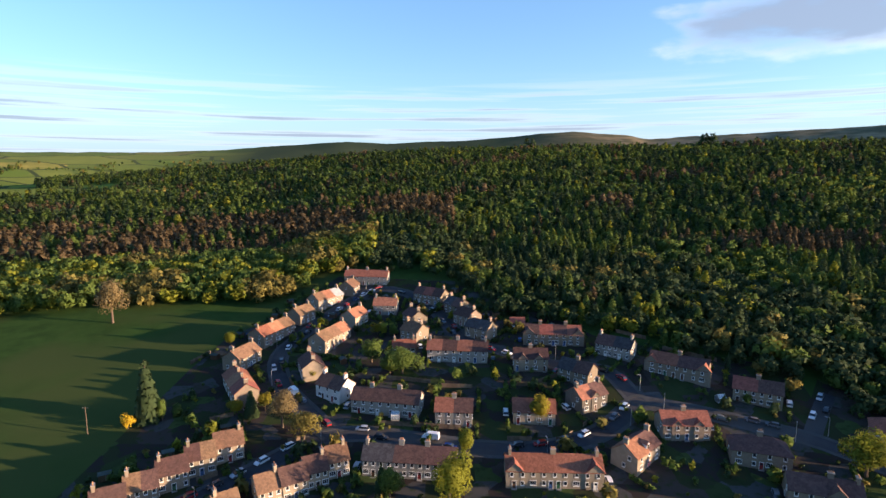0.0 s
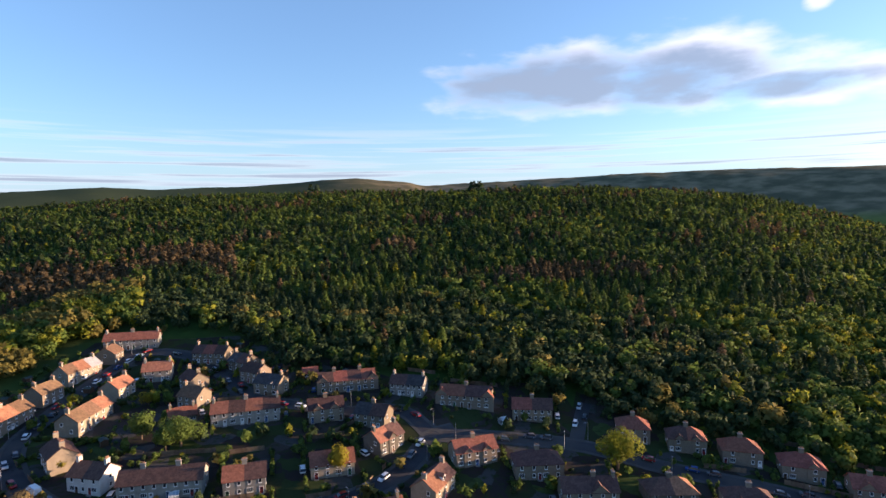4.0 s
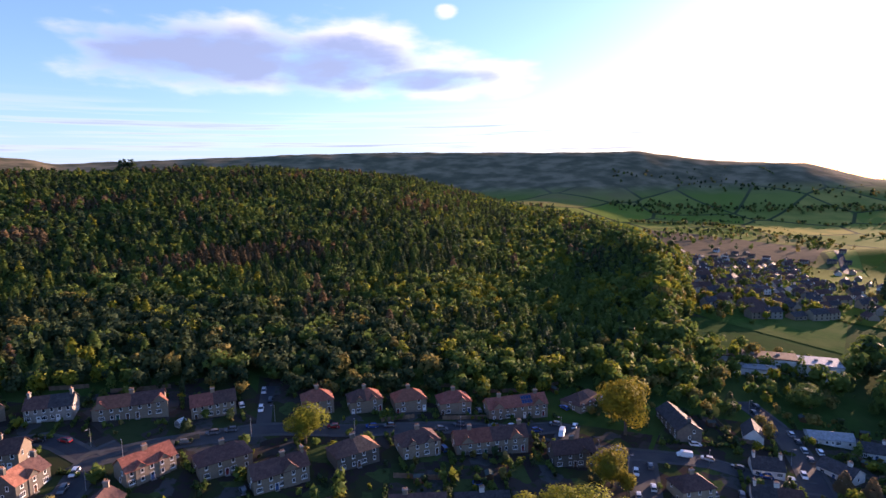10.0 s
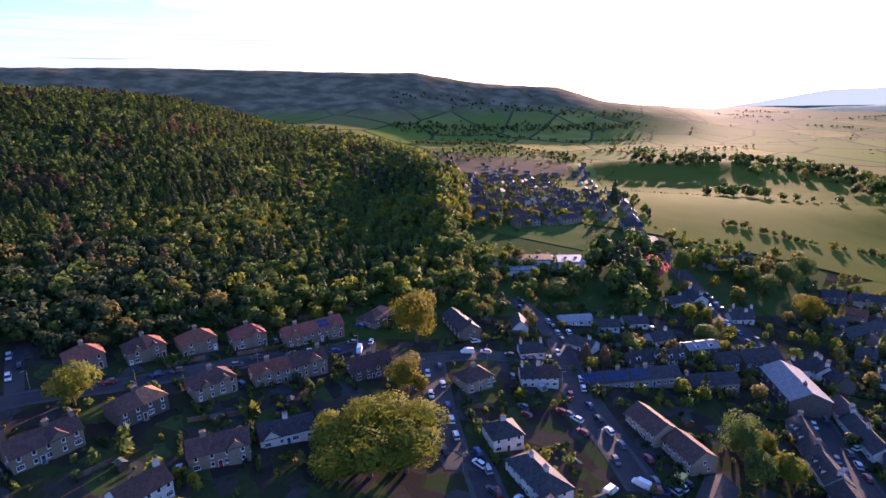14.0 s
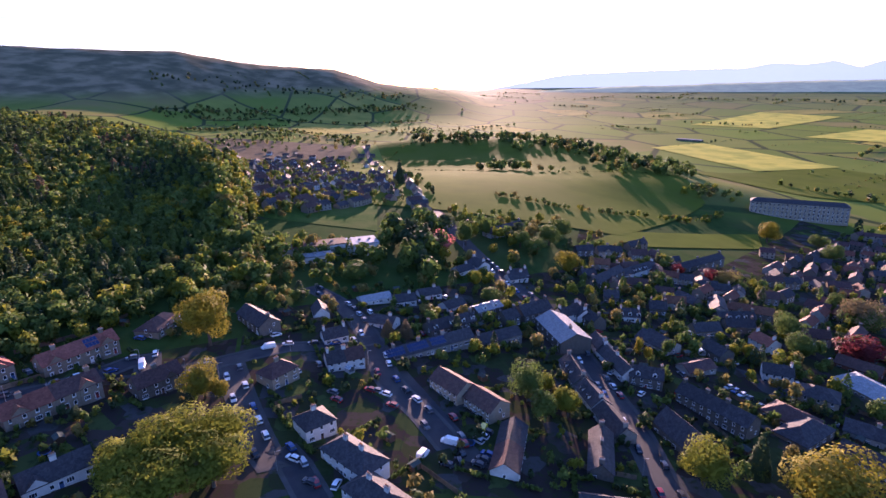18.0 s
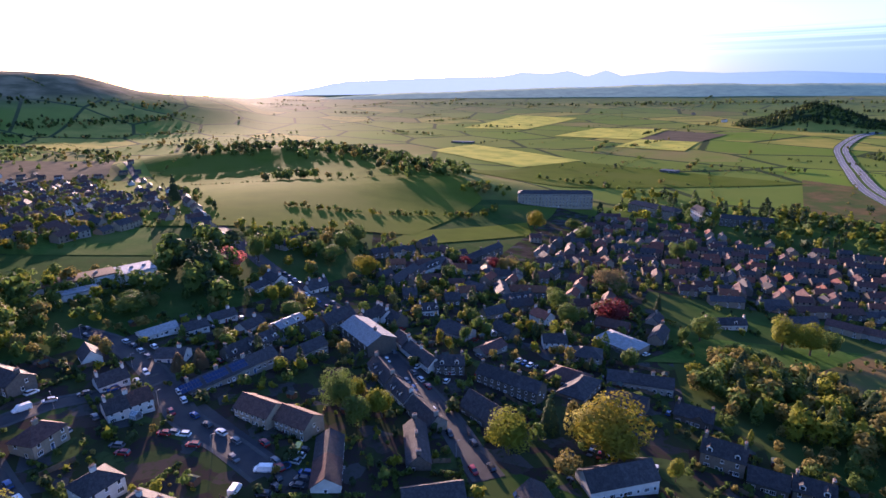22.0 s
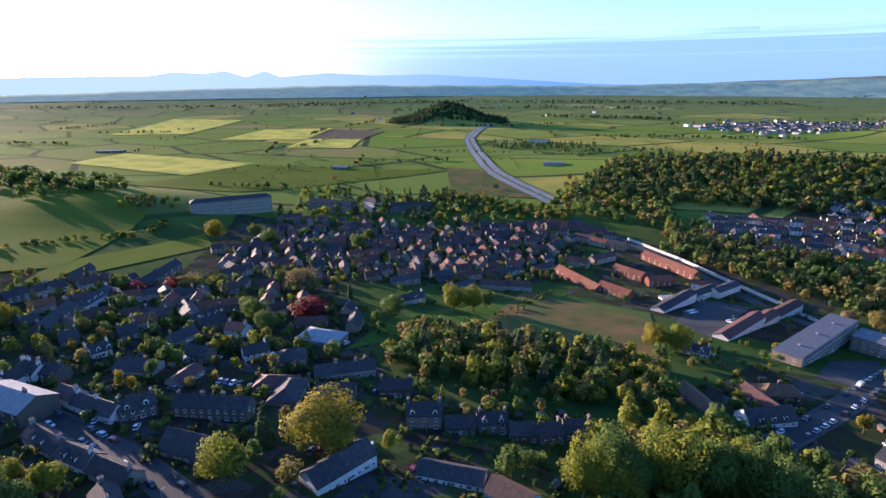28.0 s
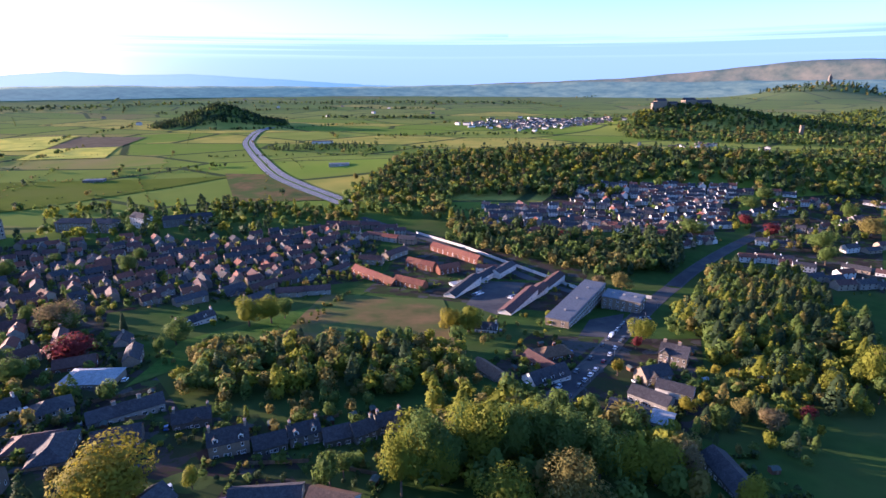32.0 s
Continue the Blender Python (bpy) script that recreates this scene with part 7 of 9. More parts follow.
thicket([(3.3, -162.0), (-65.7, -163.9), (-64.9, -193.4), (-0.0, -204.6)], 'belt_of_trees', 'dense canopy of green trees beside the lane', 6.5, (8, 12), (0, 0, 1, 3))
thicket([(31.4, -131.3), (-23.5, -165.2), (-16.7, -206.0), (32.4, -179.0)], 'belt_of_trees', 'dense canopy of spring-green trees below the village', 6.5, (10, 14), (0, 1, 1, 0))
thicket([(-105.1, -253.3), (-145.3, -197.3), (-192.8, -273.0), (-138.8, -320.0)], 'pine_wood', 'mixed wood of pines and bright broadleaves', 7, (7, 13), (0, 0, 2, 1, 3, 1), 0.5)
thicket([(-64, -178), (-104, -226), (-150, -246), (-104, -166)], 'villa_wood', 'dark leafy trees and shrubs below the villa', 7, (4, 8), (0, 2, 2, 3, 0, 1))
thicket([(-110, -272), (-112, -350), (-235, -440), (-166, -290)], 'villa_wood', 'dense dark trees beside the north road', 6.5, (8, 14), (0, 2, 1, 0, 3), 0.4)
thicket([(232, 58), (238, 2), (296, -8), (292, 52)], 'garden_trees', 'garden trees and shrubs round the cottages by the school', 9, (3, 8), (0, 0, 2, 3, 1))
thicket([(470, 110), (455, -25), (780, -25), (800, 90)], 'estate_trees', 'leafy garden trees of the west estate', 17, (5, 10), (0, 0, 2, 3))
thicket([(-72.9, -206.5), (-111.2, -180.6), (-130.7, -214.3), (-92.5, -231.6)], 'garden_trees', 'mixed shrubs and small trees round the villa', 7, (4, 8), (0, 1, 3, 5))
thicket([(102.8, -153.1), (36.7, -171.6), (53.6, -209.8), (114.5, -189.6)], 'garden_trees', 'garden trees and shrubs behind the stone houses', 8, (4, 8), (0, 0, 1, 3, 3))
thicket([(265.4, -98.3), (151.0, -164.5), (241.8, -294.3), (405.0, -161.4)], 'village_trees', 'garden trees among the old village houses', 9, (4, 9.5), (0, 0, 1, 3, 2, 0))
thicket([(300.1, -245.8), (108.3, -402.9), (121.6, -549.7), (469.2, -457.5)], 'estate_trees', 'small garden trees among the estate homes', 8.5, (3, 7.5), (0, 0, 1, 3))
thicket([(194.9, 4.8), (192.8, -70.9), (309.2, -105.2), (265.5, 19.6)], 'village_trees', 'garden trees between the cottages', 9, (4, 9), (0, 0, 1, 3, 2))
thicket([(374.8, 84.7), (454.5, 7.0), (1161.5, 44.2), (1006.7, 228.0)], 'estate_trees', 'small garden trees among the west estate', 10, (3, 8), (0, 0, 1, 3))
thicket([(114.0, -92.1), (94.1, -98.4), (114.2, -121.7), (146.1, -119.4)], 'village_trees', 'dark garden trees behind the old hall', 9, (5, 9), (0, 0, 2, 3))
thicket([(295.7, 65.4), (283.8, -20.2), (343.7, 2.2), (335.1, 75.3)], 'school_trees', 'olive and green scrub round the school', 12, (4, 8), (0, 1, 3))
thicket([(192.6, 72.0), (235.9, 55.8), (273.3, 65.2), (245.1, 87.9)], 'scrub_wood', 'green scrub at the foot of the wood', 9, (3, 7), (0, 0, 1, 3))
thicket([(13.6, -217.6), (-37.3, -264.0), (-37.6, -330.4), (9.0, -307.8)], 'garden_trees', 'garden shrubs and trees by the north road', 10, (3, 7), (0, 1, 3, 5))
# ---- tree lines over the pastures ----
def tree_line(points, wide, gap, tall, name, label, tones=(0, 0, 2, 3), n=60, skip=0.15, cones=0.0):
    """Trees or bushes along a bent line, with gaps and clumps."""
    rng = np.random.default_rng(int(abs(points[0][0] * 3 + points[0][1] + wide)))
    spots = []
    for (ax, ay), (bx, by) in zip(points, points[1:]):
        ln = math.hypot(bx - ax, by - ay)
        for _ in range(max(1, int(ln * max(wide, gap) / gap ** 2))):
            t, o = rng.uniform(0, 1), rng.normal(0, wide * 0.36)
            x, y = ax + (bx - ax) * t - (by - ay) / ln * o, ay + (by - ay) * t + (bx - ax) / ln * o
            if field_noise(x, y, 45, 2.0) < skip - 0.5 or rng.random() < skip or not clear_of(x, y, 3.0):
                continue
            spots.append((x, y, rng.uniform(*tall), int(rng.random() < cones), tones[rng.integers(len(tones))]))
    wood(name, label, spots, rng, WOOD_TONES, n)


tree_line(RIDGE, 85, 15, (12, 20), "ridge_wood", "tall broad trees along a pasture ridge", (0, 0, 2, 3, 0), 90, 0.1)
tree_line([(830, -175), (756, -195), (783, -228)], 40, 15, (12, 19), "pasture_trees", "broad trees standing together in a pasture", (0, 0, 2, 3), 110, 0.05)
tree_line([(900, -76), (797, -159), (750, -231), (708, -335), (650, -400)], 3, 4, (1.6, 3.2), "hedgerow", "low green hedgerow across the pasture", (0, 0, 3), 26, 0.1)
tree_line([(760, -195), (752, -240), (715, -330)], 8, 17, (8, 15), "pasture_trees", "single field trees along a pasture hedge", (0, 2, 3), 90, 0.1)
tree_line([(513, -117), (484, -188), (491, -252), (488, -322), (529, -367)], 9, 5, (3, 7), "hedgerow", "thick green hedgerow with trees between two fields", (0, 0, 3, 1), 60, 0.05)
tree_line([(560, -330), (600, -400), (585, -425)], 26, 10, (7, 13), "mill_trees", "broad trees beside the mill lane", (0, 0, 1, 3), 90, 0.05)
tree_line([(1584, 493), (1700, 300), (1600, 75), (1430, 14)], 40, 12, (7, 13), "field_wood", "strip of broad trees above the ploughed field", (0, 0, 1, 3, 2), 60, 0.05)
tree_line([(1840, 620), (1990, 403), (2020, 46), (2080, -220)], 34, 14, (7, 13), "field_wood", "hedgerow trees between fields below the moor", (0, 0, 2, 3), 40, 0.2)
tree_line([(1902, 661), (2053, 493), (2176, 265), (2299, -15), (2461, -221)], 90, 17, (9, 16), "moor_foot_wood", "broken woods along the foot of the moor", (0, 0, 2, 3), 40, 0.1)
tree_line([(2350, 800), (2480, 420), (2520, 60), (2700, -200)], 120, 24, (9, 15), "moor_foot_wood", "dark woods low on the moor", (2, 0, 2, 3), 26, 0.25)
tree_line([(-1150, 1450), (-1450, 1750), (-1560, 2150)], 40, 16, (8, 13), "field_wood", "hedgerow trees beyond the southern woods", (0, 0, 2, 3), 40, 0.15)
tree_line([(-900, 1500), (-1250, 1780), (-1300, 2250)], 50, 18, (8, 13), "field_wood", "strips of trees beyond the southern woods", (0, 0, 2, 3), 40, 0.2)
tree_line([(-1700, 1900), (-1350, 2020), (-1000, 2150)], 30, 16, (8, 12), "field_wood", "lines of trees between far fields", (0, 0, 2), 40, 0.15)
tree_line([(-500, 1750), (-900, 2000), (-1100, 2400)], 160, 26, (10, 15), "field_wood", "far woods on the southern rise", (0, 2, 2, 3), 26, 0.1)
tree_line([(130, -270), (113, -297), (106, -369)], 5, 4, (2, 4), "hedgerow", "thick hedge between the green and the rough meadow", (0, 0, 3), 46, 0.05)
tree_line([(760, -2280), (480, -2330), (240, -2300)], 70, 19, (8, 14), "plain_wood", "dark belt of trees far out on the plain", (0, 2, 2), 20, 0.1)
tree_line([(1500, -2300), (900, -2750), (350, -2850)], 60, 22, (8, 14), "plain_wood", "dark belt of trees far out on the plain", (0, 2, 2), 20, 0.25)
tree_line([(2300, -2300), (1500, -2950), (500, -3250), (-200, -3200)], 130, 30, (9, 15), "plain_wood", "far woods at the edge of the plain", (0, 2, 2), 16, 0.15)
tree_line([(3100, -1500), (2500, -2000), (1900, -2500)], 90, 28, (9, 15), "plain_wood", "far woods at the edge of the plain", (0, 2, 2), 16, 0.25)
tree_line([(400, -1560), (150, -1640), (-150, -1700)], 26, 14, (6, 11), "plain_wood", "line of field trees before the distant town", (0, 0, 2), 26, 0.2)
tree_line([(600, -1080), (420, -1130), (270, -1150)], 14, 9, (3, 7), "hedgerow", "hedgerow trees crossing the plain", (0, 0, 2), 30, 0.1)
tree_line([(1671, 11), (1742, -217), (1736, -427)], 6, 9, (3, 7), "hedgerow", "hedgerow with small trees over the plain", (0, 0, 3), 24, 0.2)
tree_line([(1060, -30), (1180, -75), (1235, -140)], 5, 7, (2, 4), "hedgerow", "low hedgerow between two pastures", (0, 3), 22, 0.1)
tree_line([(235, 84), (262, 68), (290, 58), (300, 66)], 34, 7, (7, 13), "wood_edge_trees", "bright broadleaves spilling from the corner of the wood", (0, 0, 1, 3), 130, 0.05)
tree_line([(300, 60), (345, 84), (400, 98)], 40, 9, (9, 15), "wood_edge_trees", "broad green trees behind the school", (0, 0, 1, 3), 90, 0.05)
tree_line([(236, 62), (252, 47), (268, 30), (275, 20)], 16, 6, (5, 9), "wood_edge_trees", "green bushes and small trees beside the lane", (0, 0, 1, 3), 120, 0.1)
tree_line([(288, -12), (300, -22), (330, -30), (380, -28)], 34, 9, (13, 20), "school_trees", "tall dark broad trees beside the school", (2, 0, 2, 0), 150, 0.0, 0.15)
tree_line([(386, -60), (375, -90), (376, -130)], 36, 9, (9, 15), "lane_trees", "broad leafy trees along the lane", (0, 0, 1, 3, 2), 120, 0.05)
tree_line([(300, -60), (330, -75), (345, -100)], 26, 9, (6, 11), "lane_trees", "small leafy trees between the cottages", (0, 1, 3, 5), 110, 0.1)
tree_line([(500, 122), (480, 80), (463, 40), (452, 8)], 22, 9, (8, 13), "school_trees", "broad olive-green trees at the end of the playing field", (0, 1, 3, 0), 100, 0.05)
tree_line([(560, 118), (640, 95), (720, 80)], 60, 17, (7, 12), "estate_trees", "leafy garden trees among the west estate", (0, 0, 1, 2), 70, 0.1)
tree_line([(430, -45), (520, -55), (640, -48), (760, -38)], 14, 11, (5, 11), "lane_trees", "roadside trees beside the west road", (0, 0, 3, 2), 80, 0.15)
# ---- fields ----
patch([(179.8, -1.5), (132.7, -21.2), (127.2, -31.2), (183.2, -9.7)], ASPHALT, 'turning_area', 'wide grey asphalt turning area between the houses', 'road', 0.1, 12)
patch([(1440, 400), (1410, 25), (1147, 36), (1060, 275)], PLOUGH, 'ploughed_field', 'brown ploughed field beyond the houses', 'field', 0.8)
patch([(466.2, 39.2), (1152.9, 80.8), (548.0, -359.1), (407.5, -198.8)], PASTURE, 'pasture', 'sunlit green pasture with long tree shadows', 'field', 0.7)
patch([(440.5, -71.5), (553.5, -364.2), (736.4, -424.5), (678.3, -56.0)], PASTURE, 'pasture', 'sunlit green pasture with long tree shadows', 'field', 0.7)
patch([(654.3, -54.0), (736.4, -424.5), (1202.7, -570.8), (1424.8, -11.6)], PASTURE, 'pasture', 'sunlit green pasture on a low knoll', 'field', 0.7)
patch([(369.2, -147.8), (405.9, -323.9), (458.6, -358.1), (423.6, -206.9)], PASTURE, 'pasture', 'small sunlit field behind the hedges', 'field', 0.6)
patch([(1166.4, -620.5), (824.4, -623.1), (830.4, -780.7), (1217.2, -770.4)], CROP, 'crop_field', 'yellow-green crop field in low sun', 'field', 1.0)
patch([(1688.1, -1025.7), (1492.5, -1148.6), (1769.3, -1628.2), (2065.8, -1545.5)], CROP, 'crop_field', 'yellow crop field in low sun', 'field', 1.2)
patch([(1257.5, -1071.3), (1041.9, -1166.2), (1204.0, -1488.2), (1385.0, -1365.5)], CROP, 'crop_field', 'yellow crop field in low sun', 'field', 1.2)
patch([(960.6, -1004.5), (810.2, -1058.7), (911.0, -1242.2), (1044.9, -1181.0)], CROP, 'crop_field', 'yellow-green crop field in low sun', 'field', 1.2)
patch([(1044.9, -1181.0), (911.0, -1242.2), (988.6, -1467.4), (1175.8, -1453.0)], PLOUGH, 'ploughed_field', 'grey-brown ploughed field on the plain', 'field', 1.2)
patch([(781.9, -443.8), (621.5, -547.1), (442.3, -862.5), (838.7, -760.2)], PASTURE, 'pasture', 'wide flat green pasture on the plain', 'field', 0.8)
patch([(348.9, -680.1), (226.9, -706.3), (361.1, -871.5), (464.8, -884.1)], ROUGH, 'rough_ground', 'rough brown ground beside the dual carriageway', 'field', 0.8)
patch([(117.8, -249.3), (16.3, -253.0), (39.0, -355.3), (124.6, -358.1)], ROUGH, 'rough_meadow', 'rough brown meadow with streaks of sun', 'field', 0.3)
patch([(157.6, -192.6), (112.2, -293.3), (95.3, -371.5), (166.9, -252.3)], GRASS, 'village_green', 'mown green with long shadows', 'field', 0.25)
patch([(393, 82), (373, -4), (452, -6), (478, 94)], GRASS, 'playing_field', 'mown school playing field', 'field', 0.3)
patch([(89.7, -100.5), (66.6, -114.9), (72.3, -121.6), (89.8, -114.0)], ASPHALT, 'car_park', 'grey asphalt car park beside the white hall', 'car park', 0.12)
patch([(22.8, -345.9), (1.3, -324.3), (-19.8, -415.7), (12.6, -417.3)], ASPHALT, 'car_park', 'grey asphalt car park between white flats', 'car park', 0.15)
patch([(-44.1, -290.2), (-65.9, -290.1), (-79.0, -339.8), (-54.7, -322.9)], ASPHALT, 'car_park', 'grey asphalt car park by the flats', 'car park', 0.15)
patch([(174.3, -148.4), (157.0, -164.1), (176.3, -170.5), (193.6, -150.1)], ASPHALT, 'car_park', 'grey asphalt yard between stone buildings', 'car park', 0.15)
# ---- the dual carriageway over the plain ----
carriageway([(201.9, -687.8), (257.3, -747.8), (315.7, -808.4), (398.1, -912.9), (554.1, -1190.6), (658.7, -1392.9), (759.6, -1682.9), (774.4, -1819.9)])
settle_homes()
# ---- the wood on the hill ----
plant_hill()


# ---- mill, school, flats ----
def block(name, label, category, a, b, depth, h, bays, floors, wall, roof, window="small", parapet=True, hip=0.0, rise=4.0, group=""):
    """A large building on the line a-b, its front towards the camera."""
    (ax, ay), (bx, by) = a, b
    ln, turn = math.hypot(bx - ax, by - ay), math.degrees(math.atan2(by - ay, bx - ax))
    cx, cy = (ax + bx) / 2, (ay + by) / 2
    if math.sin(radians(turn)) * -cx - math.cos(radians(turn)) * -cy < 0:
        turn += 180
    root = new(name)
    nx, ny = -math.sin(radians(turn)) * depth / 2, math.cos(radians(turn)) * depth / 2
    cx, cy = cx + nx, cy + ny
    root.matrix_world = pose(cx, cy, z_at(cx, cy) - 0.3, 0, 0, turn)
    tagged(root, label, category, group)
    BUILT.append((cx, cy, ln * 0.62, turn, ln, depth))
    hl, hd = ln / 2, depth / 2
    s = Shape().box(-hl, hl, -hd, hd, -2, h)
    part("wall", s.mesh("wall", [WALL[wall]]), root)
    s = Shape()
    if parapet:
        s.box(-hl - 0.3, hl + 0.3, -hd - 0.3, hd + 0.3, h, h + 0.45)
        s.box(-hl + 0.5, hl - 0.5, -hd + 0.5, hd - 0.5, h + 0.45, h + 0.55)
    else:
        for e in (-1, 1):
            slab(s, [(-hl - 0.4, e * (hd + 0.4), h - 0.1), (hl + 0.4, e * (hd + 0.4), h - 0.1), (hl - hip, 0, h + rise), (-hl + hip, 0, h + rise)], 0.3)
            slab(s, [(e * (hl + 0.4), -hd - 0.4, h - 0.1), (e * (hl + 0.4), hd + 0.4, h - 0.1), (e * (hl - hip), 0, h + rise)], 0.3)
    part("roof", s.mesh("roof", [ROOF[roof]]), root)
    if parapet:
        for k in range(3):
            part("roof_vent", Shape().box(-0.8, 0.8, -0.6, 0.6, h + 0.4, h + 1.3).mesh("roof_vent", [CONCRETE]), root, pose(-hl + ln * (k + 0.7) / 3.4, 0.5, 0))
    storey = (h - 0.4) / floors
    for e, rz in ((-1, 0), (1, 180)) if "apartment" in name else ((-1, 0),):
        for f in range(floors):
            for b_ in range(bays):
                part("window", WINDOWS[window], root, pose(-hl + ln * (b_ + 0.5) / bays, e * hd, f * storey + storey * 0.3, 0, 0, rz))
    for e, rz in ((-1, -90), (1, 90)):
        for f in range(floors):
            for y in (-hd * 0.5, hd * 0.5):
                part("window", WINDOWS[window], root, pose(e * hl, y, f * storey + storey * 0.3, 0, 0, rz))
    part("door", DOORS[0], root, pose(hl * 0.1, -hd, 0.3))
    return root


mill = "mill buildings by the plain"
block("mill", "long four-storey stone mill with rows of windows and a grey roof", "mill", (542, -409), (490, -482), 16, 17.0, 22, 4, "cream", "slate", "mill", False, 5.0, 3.2, mill)
block("mill", "three-storey stone mill wing with rows of windows", "mill", (466.5, -517), (404, -521), 15, 11, 16, 3, "stone", "slate", "mill", False, 4.0, 3.5, mill)
block("mill", "long low mill range under a slate roof", "mill", (365, -547), (322, -574), 12, 9, 12, 2, "dark", "slate", "mill", False, 1.0, 3.5, mill)
block("mill", "pale gabled mill building with a slate roof", "mill", (403, -548), (383, -541), 12, 12, 5, 3, "white", "slate", "mill", False, 0.2, 4.5, mill)
block("school", "long white flat-roofed school building with a band of windows", "school", (308, 53), (317, 14), 13, 5.2, 14, 1, "white", "tan", "wide")
block("school", "white flat-roofed school hall", "school", (316, 16), (320, -4), 16, 7.0, 6, 1, "white", "pale", "wide")
block("school", "low white school annexe", "school", (298, 40), (302, 22), 8, 3.8, 5, 1, "white", "pale", "wide")
block("apartment_block", "three-storey buff apartment block with a flat grey roof", "apartments", (-40, -303), (-72, -371), 14.4, 9.0, 20, 3, "stone", "sheet", "wide", group="wings of the apartments")
block("apartment_block", "three-storey apartment wing with a flat grey roof", "apartments", (-66.5, -351.5), (-89, -341.5), 16, 8.8, 6, 3, "stone", "sheet", "wide", group="wings of the apartments")
block("garage_block", "low white flat-roofed garages", "garage", (36, -395), (10, -412), 6, 2.8, 6, 1, "white", "pale")
block("farm", "cluster of pale farm sheds on the plain", "farm", (650, -790), (622, -798), 16, 4, 4, 1, "dark", "sheet")
block("farm", "white farm steading on the plain", "farm", (480, -1365), (430, -1380), 22, 6, 5, 1, "white", "slate")
block("farm", "pale farm sheds by a line of trees", "farm", (295, -915), (262, -923), 14, 4, 4, 1, "harl", "sheet")
block("farm", "low farm buildings among fields", "farm", (1290, -750), (1240, -783), 16, 4, 4, 1, "dark", "sheet")


def white_wall(points):
    """A tall white roadside wall in panels between posts."""
    root = tagged(new("roadside_wall"), "long white panelled wall along the north road", "wall")
    px, py = points[0]
    root.matrix_world = pose(px, py, 0)
    panel = Shape().box(0, 4.0, -0.08, 0.08, -0.6, 2.6).mesh("panel", [WALL["white"]])
    post = Shape().box(-0.15, 0.15, -0.18, 0.18, -0.6, 2.8).mesh("post", [CONCRETE])
    for (ax, ay), (bx, by) in zip(points, points[1:]):
        n = int(math.hypot(bx - ax, by - ay) / 4.3)
        turn = math.degrees(math.atan2(by - ay, bx - ax))
        for i in range(n):
            x, y = ax + (bx - ax) * i / n, ay + (by - ay) * i / n
            m = pose(x - px, y - py, z_at(x, y), 0, 0, turn)
            part("panel", panel, root, m @ pose(0.15, 0, 0))
            part("post", post, root, m)


white_wall([(89, -554), (37, -509), (-8, -461), (-44, -424), (-64, -390)])
white_wall([(-93, -386), (-107, -380)])


# ---- castle on its rock, the tower, the far town ----
def castle():
    root = tagged(new("castle"), "old stone castle of several tall buildings on a wooded rock", "castle")
    root.matrix_world = pose(-571, -1917, z_at(-571, -1917) - 3, 0, 0, 15)
    for x, y, l, d, h in ((-60, 0, 50, 22, 20), (-5, 8, 38, 26, 26), (45, 0, 30, 20, 16), (85, -5, 34, 26, 24), (20, -14, 150, 4, 12), (110, 4, 14, 14, 18)):
        s = Shape().box(-l / 2, l / 2, -d / 2, d / 2, -8, h)
        k = part("building", s.mesh("building", [WALL["stone"]]), root, pose(x, y, 0))
        if d > 10:
            r = Shape()
            for e in (-1, 1):
                slab(r, [(-l / 2, e * d / 2, h), (l / 2, e * d / 2, h), (l / 2, 0, h + d * 0.3), (-l / 2, 0, h + d * 0.3)], 0.4)
            part("roof", r.mesh("roof", [ROOF["slate"]]), k)


castle()
tower = tagged(new("monument_tower"), "tall dark stone monument tower on a wooded crag", "tower")
tower.matrix_world = pose(-1830, -3540, z_at(-1830, -3540) - 3)
part("shaft", Shape().box(-8, 8, -8, 8, -4, 44).mesh("shaft", [WALL["dark"]]), tower)
part("crown", Shape().tube(0, 0, 44, 60, 9, 2.5, 8).mesh("crown", [WALL["dark"]]), tower)
tower = tagged(new("church_tower"), "square pale church tower among trees", "tower")
tower.matrix_world = pose(-800, -1640, z_at(-800, -1640) - 2)
part("shaft", Shape().box(-4, 4, -4, 4, -4, 34).mesh("shaft", [WALL["stone"]]), tower)
part("parapet", Shape().box(-4.5, 4.5, -4.5, 4.5, 34, 36).mesh("parapet", [WALL["stone"]]), tower)


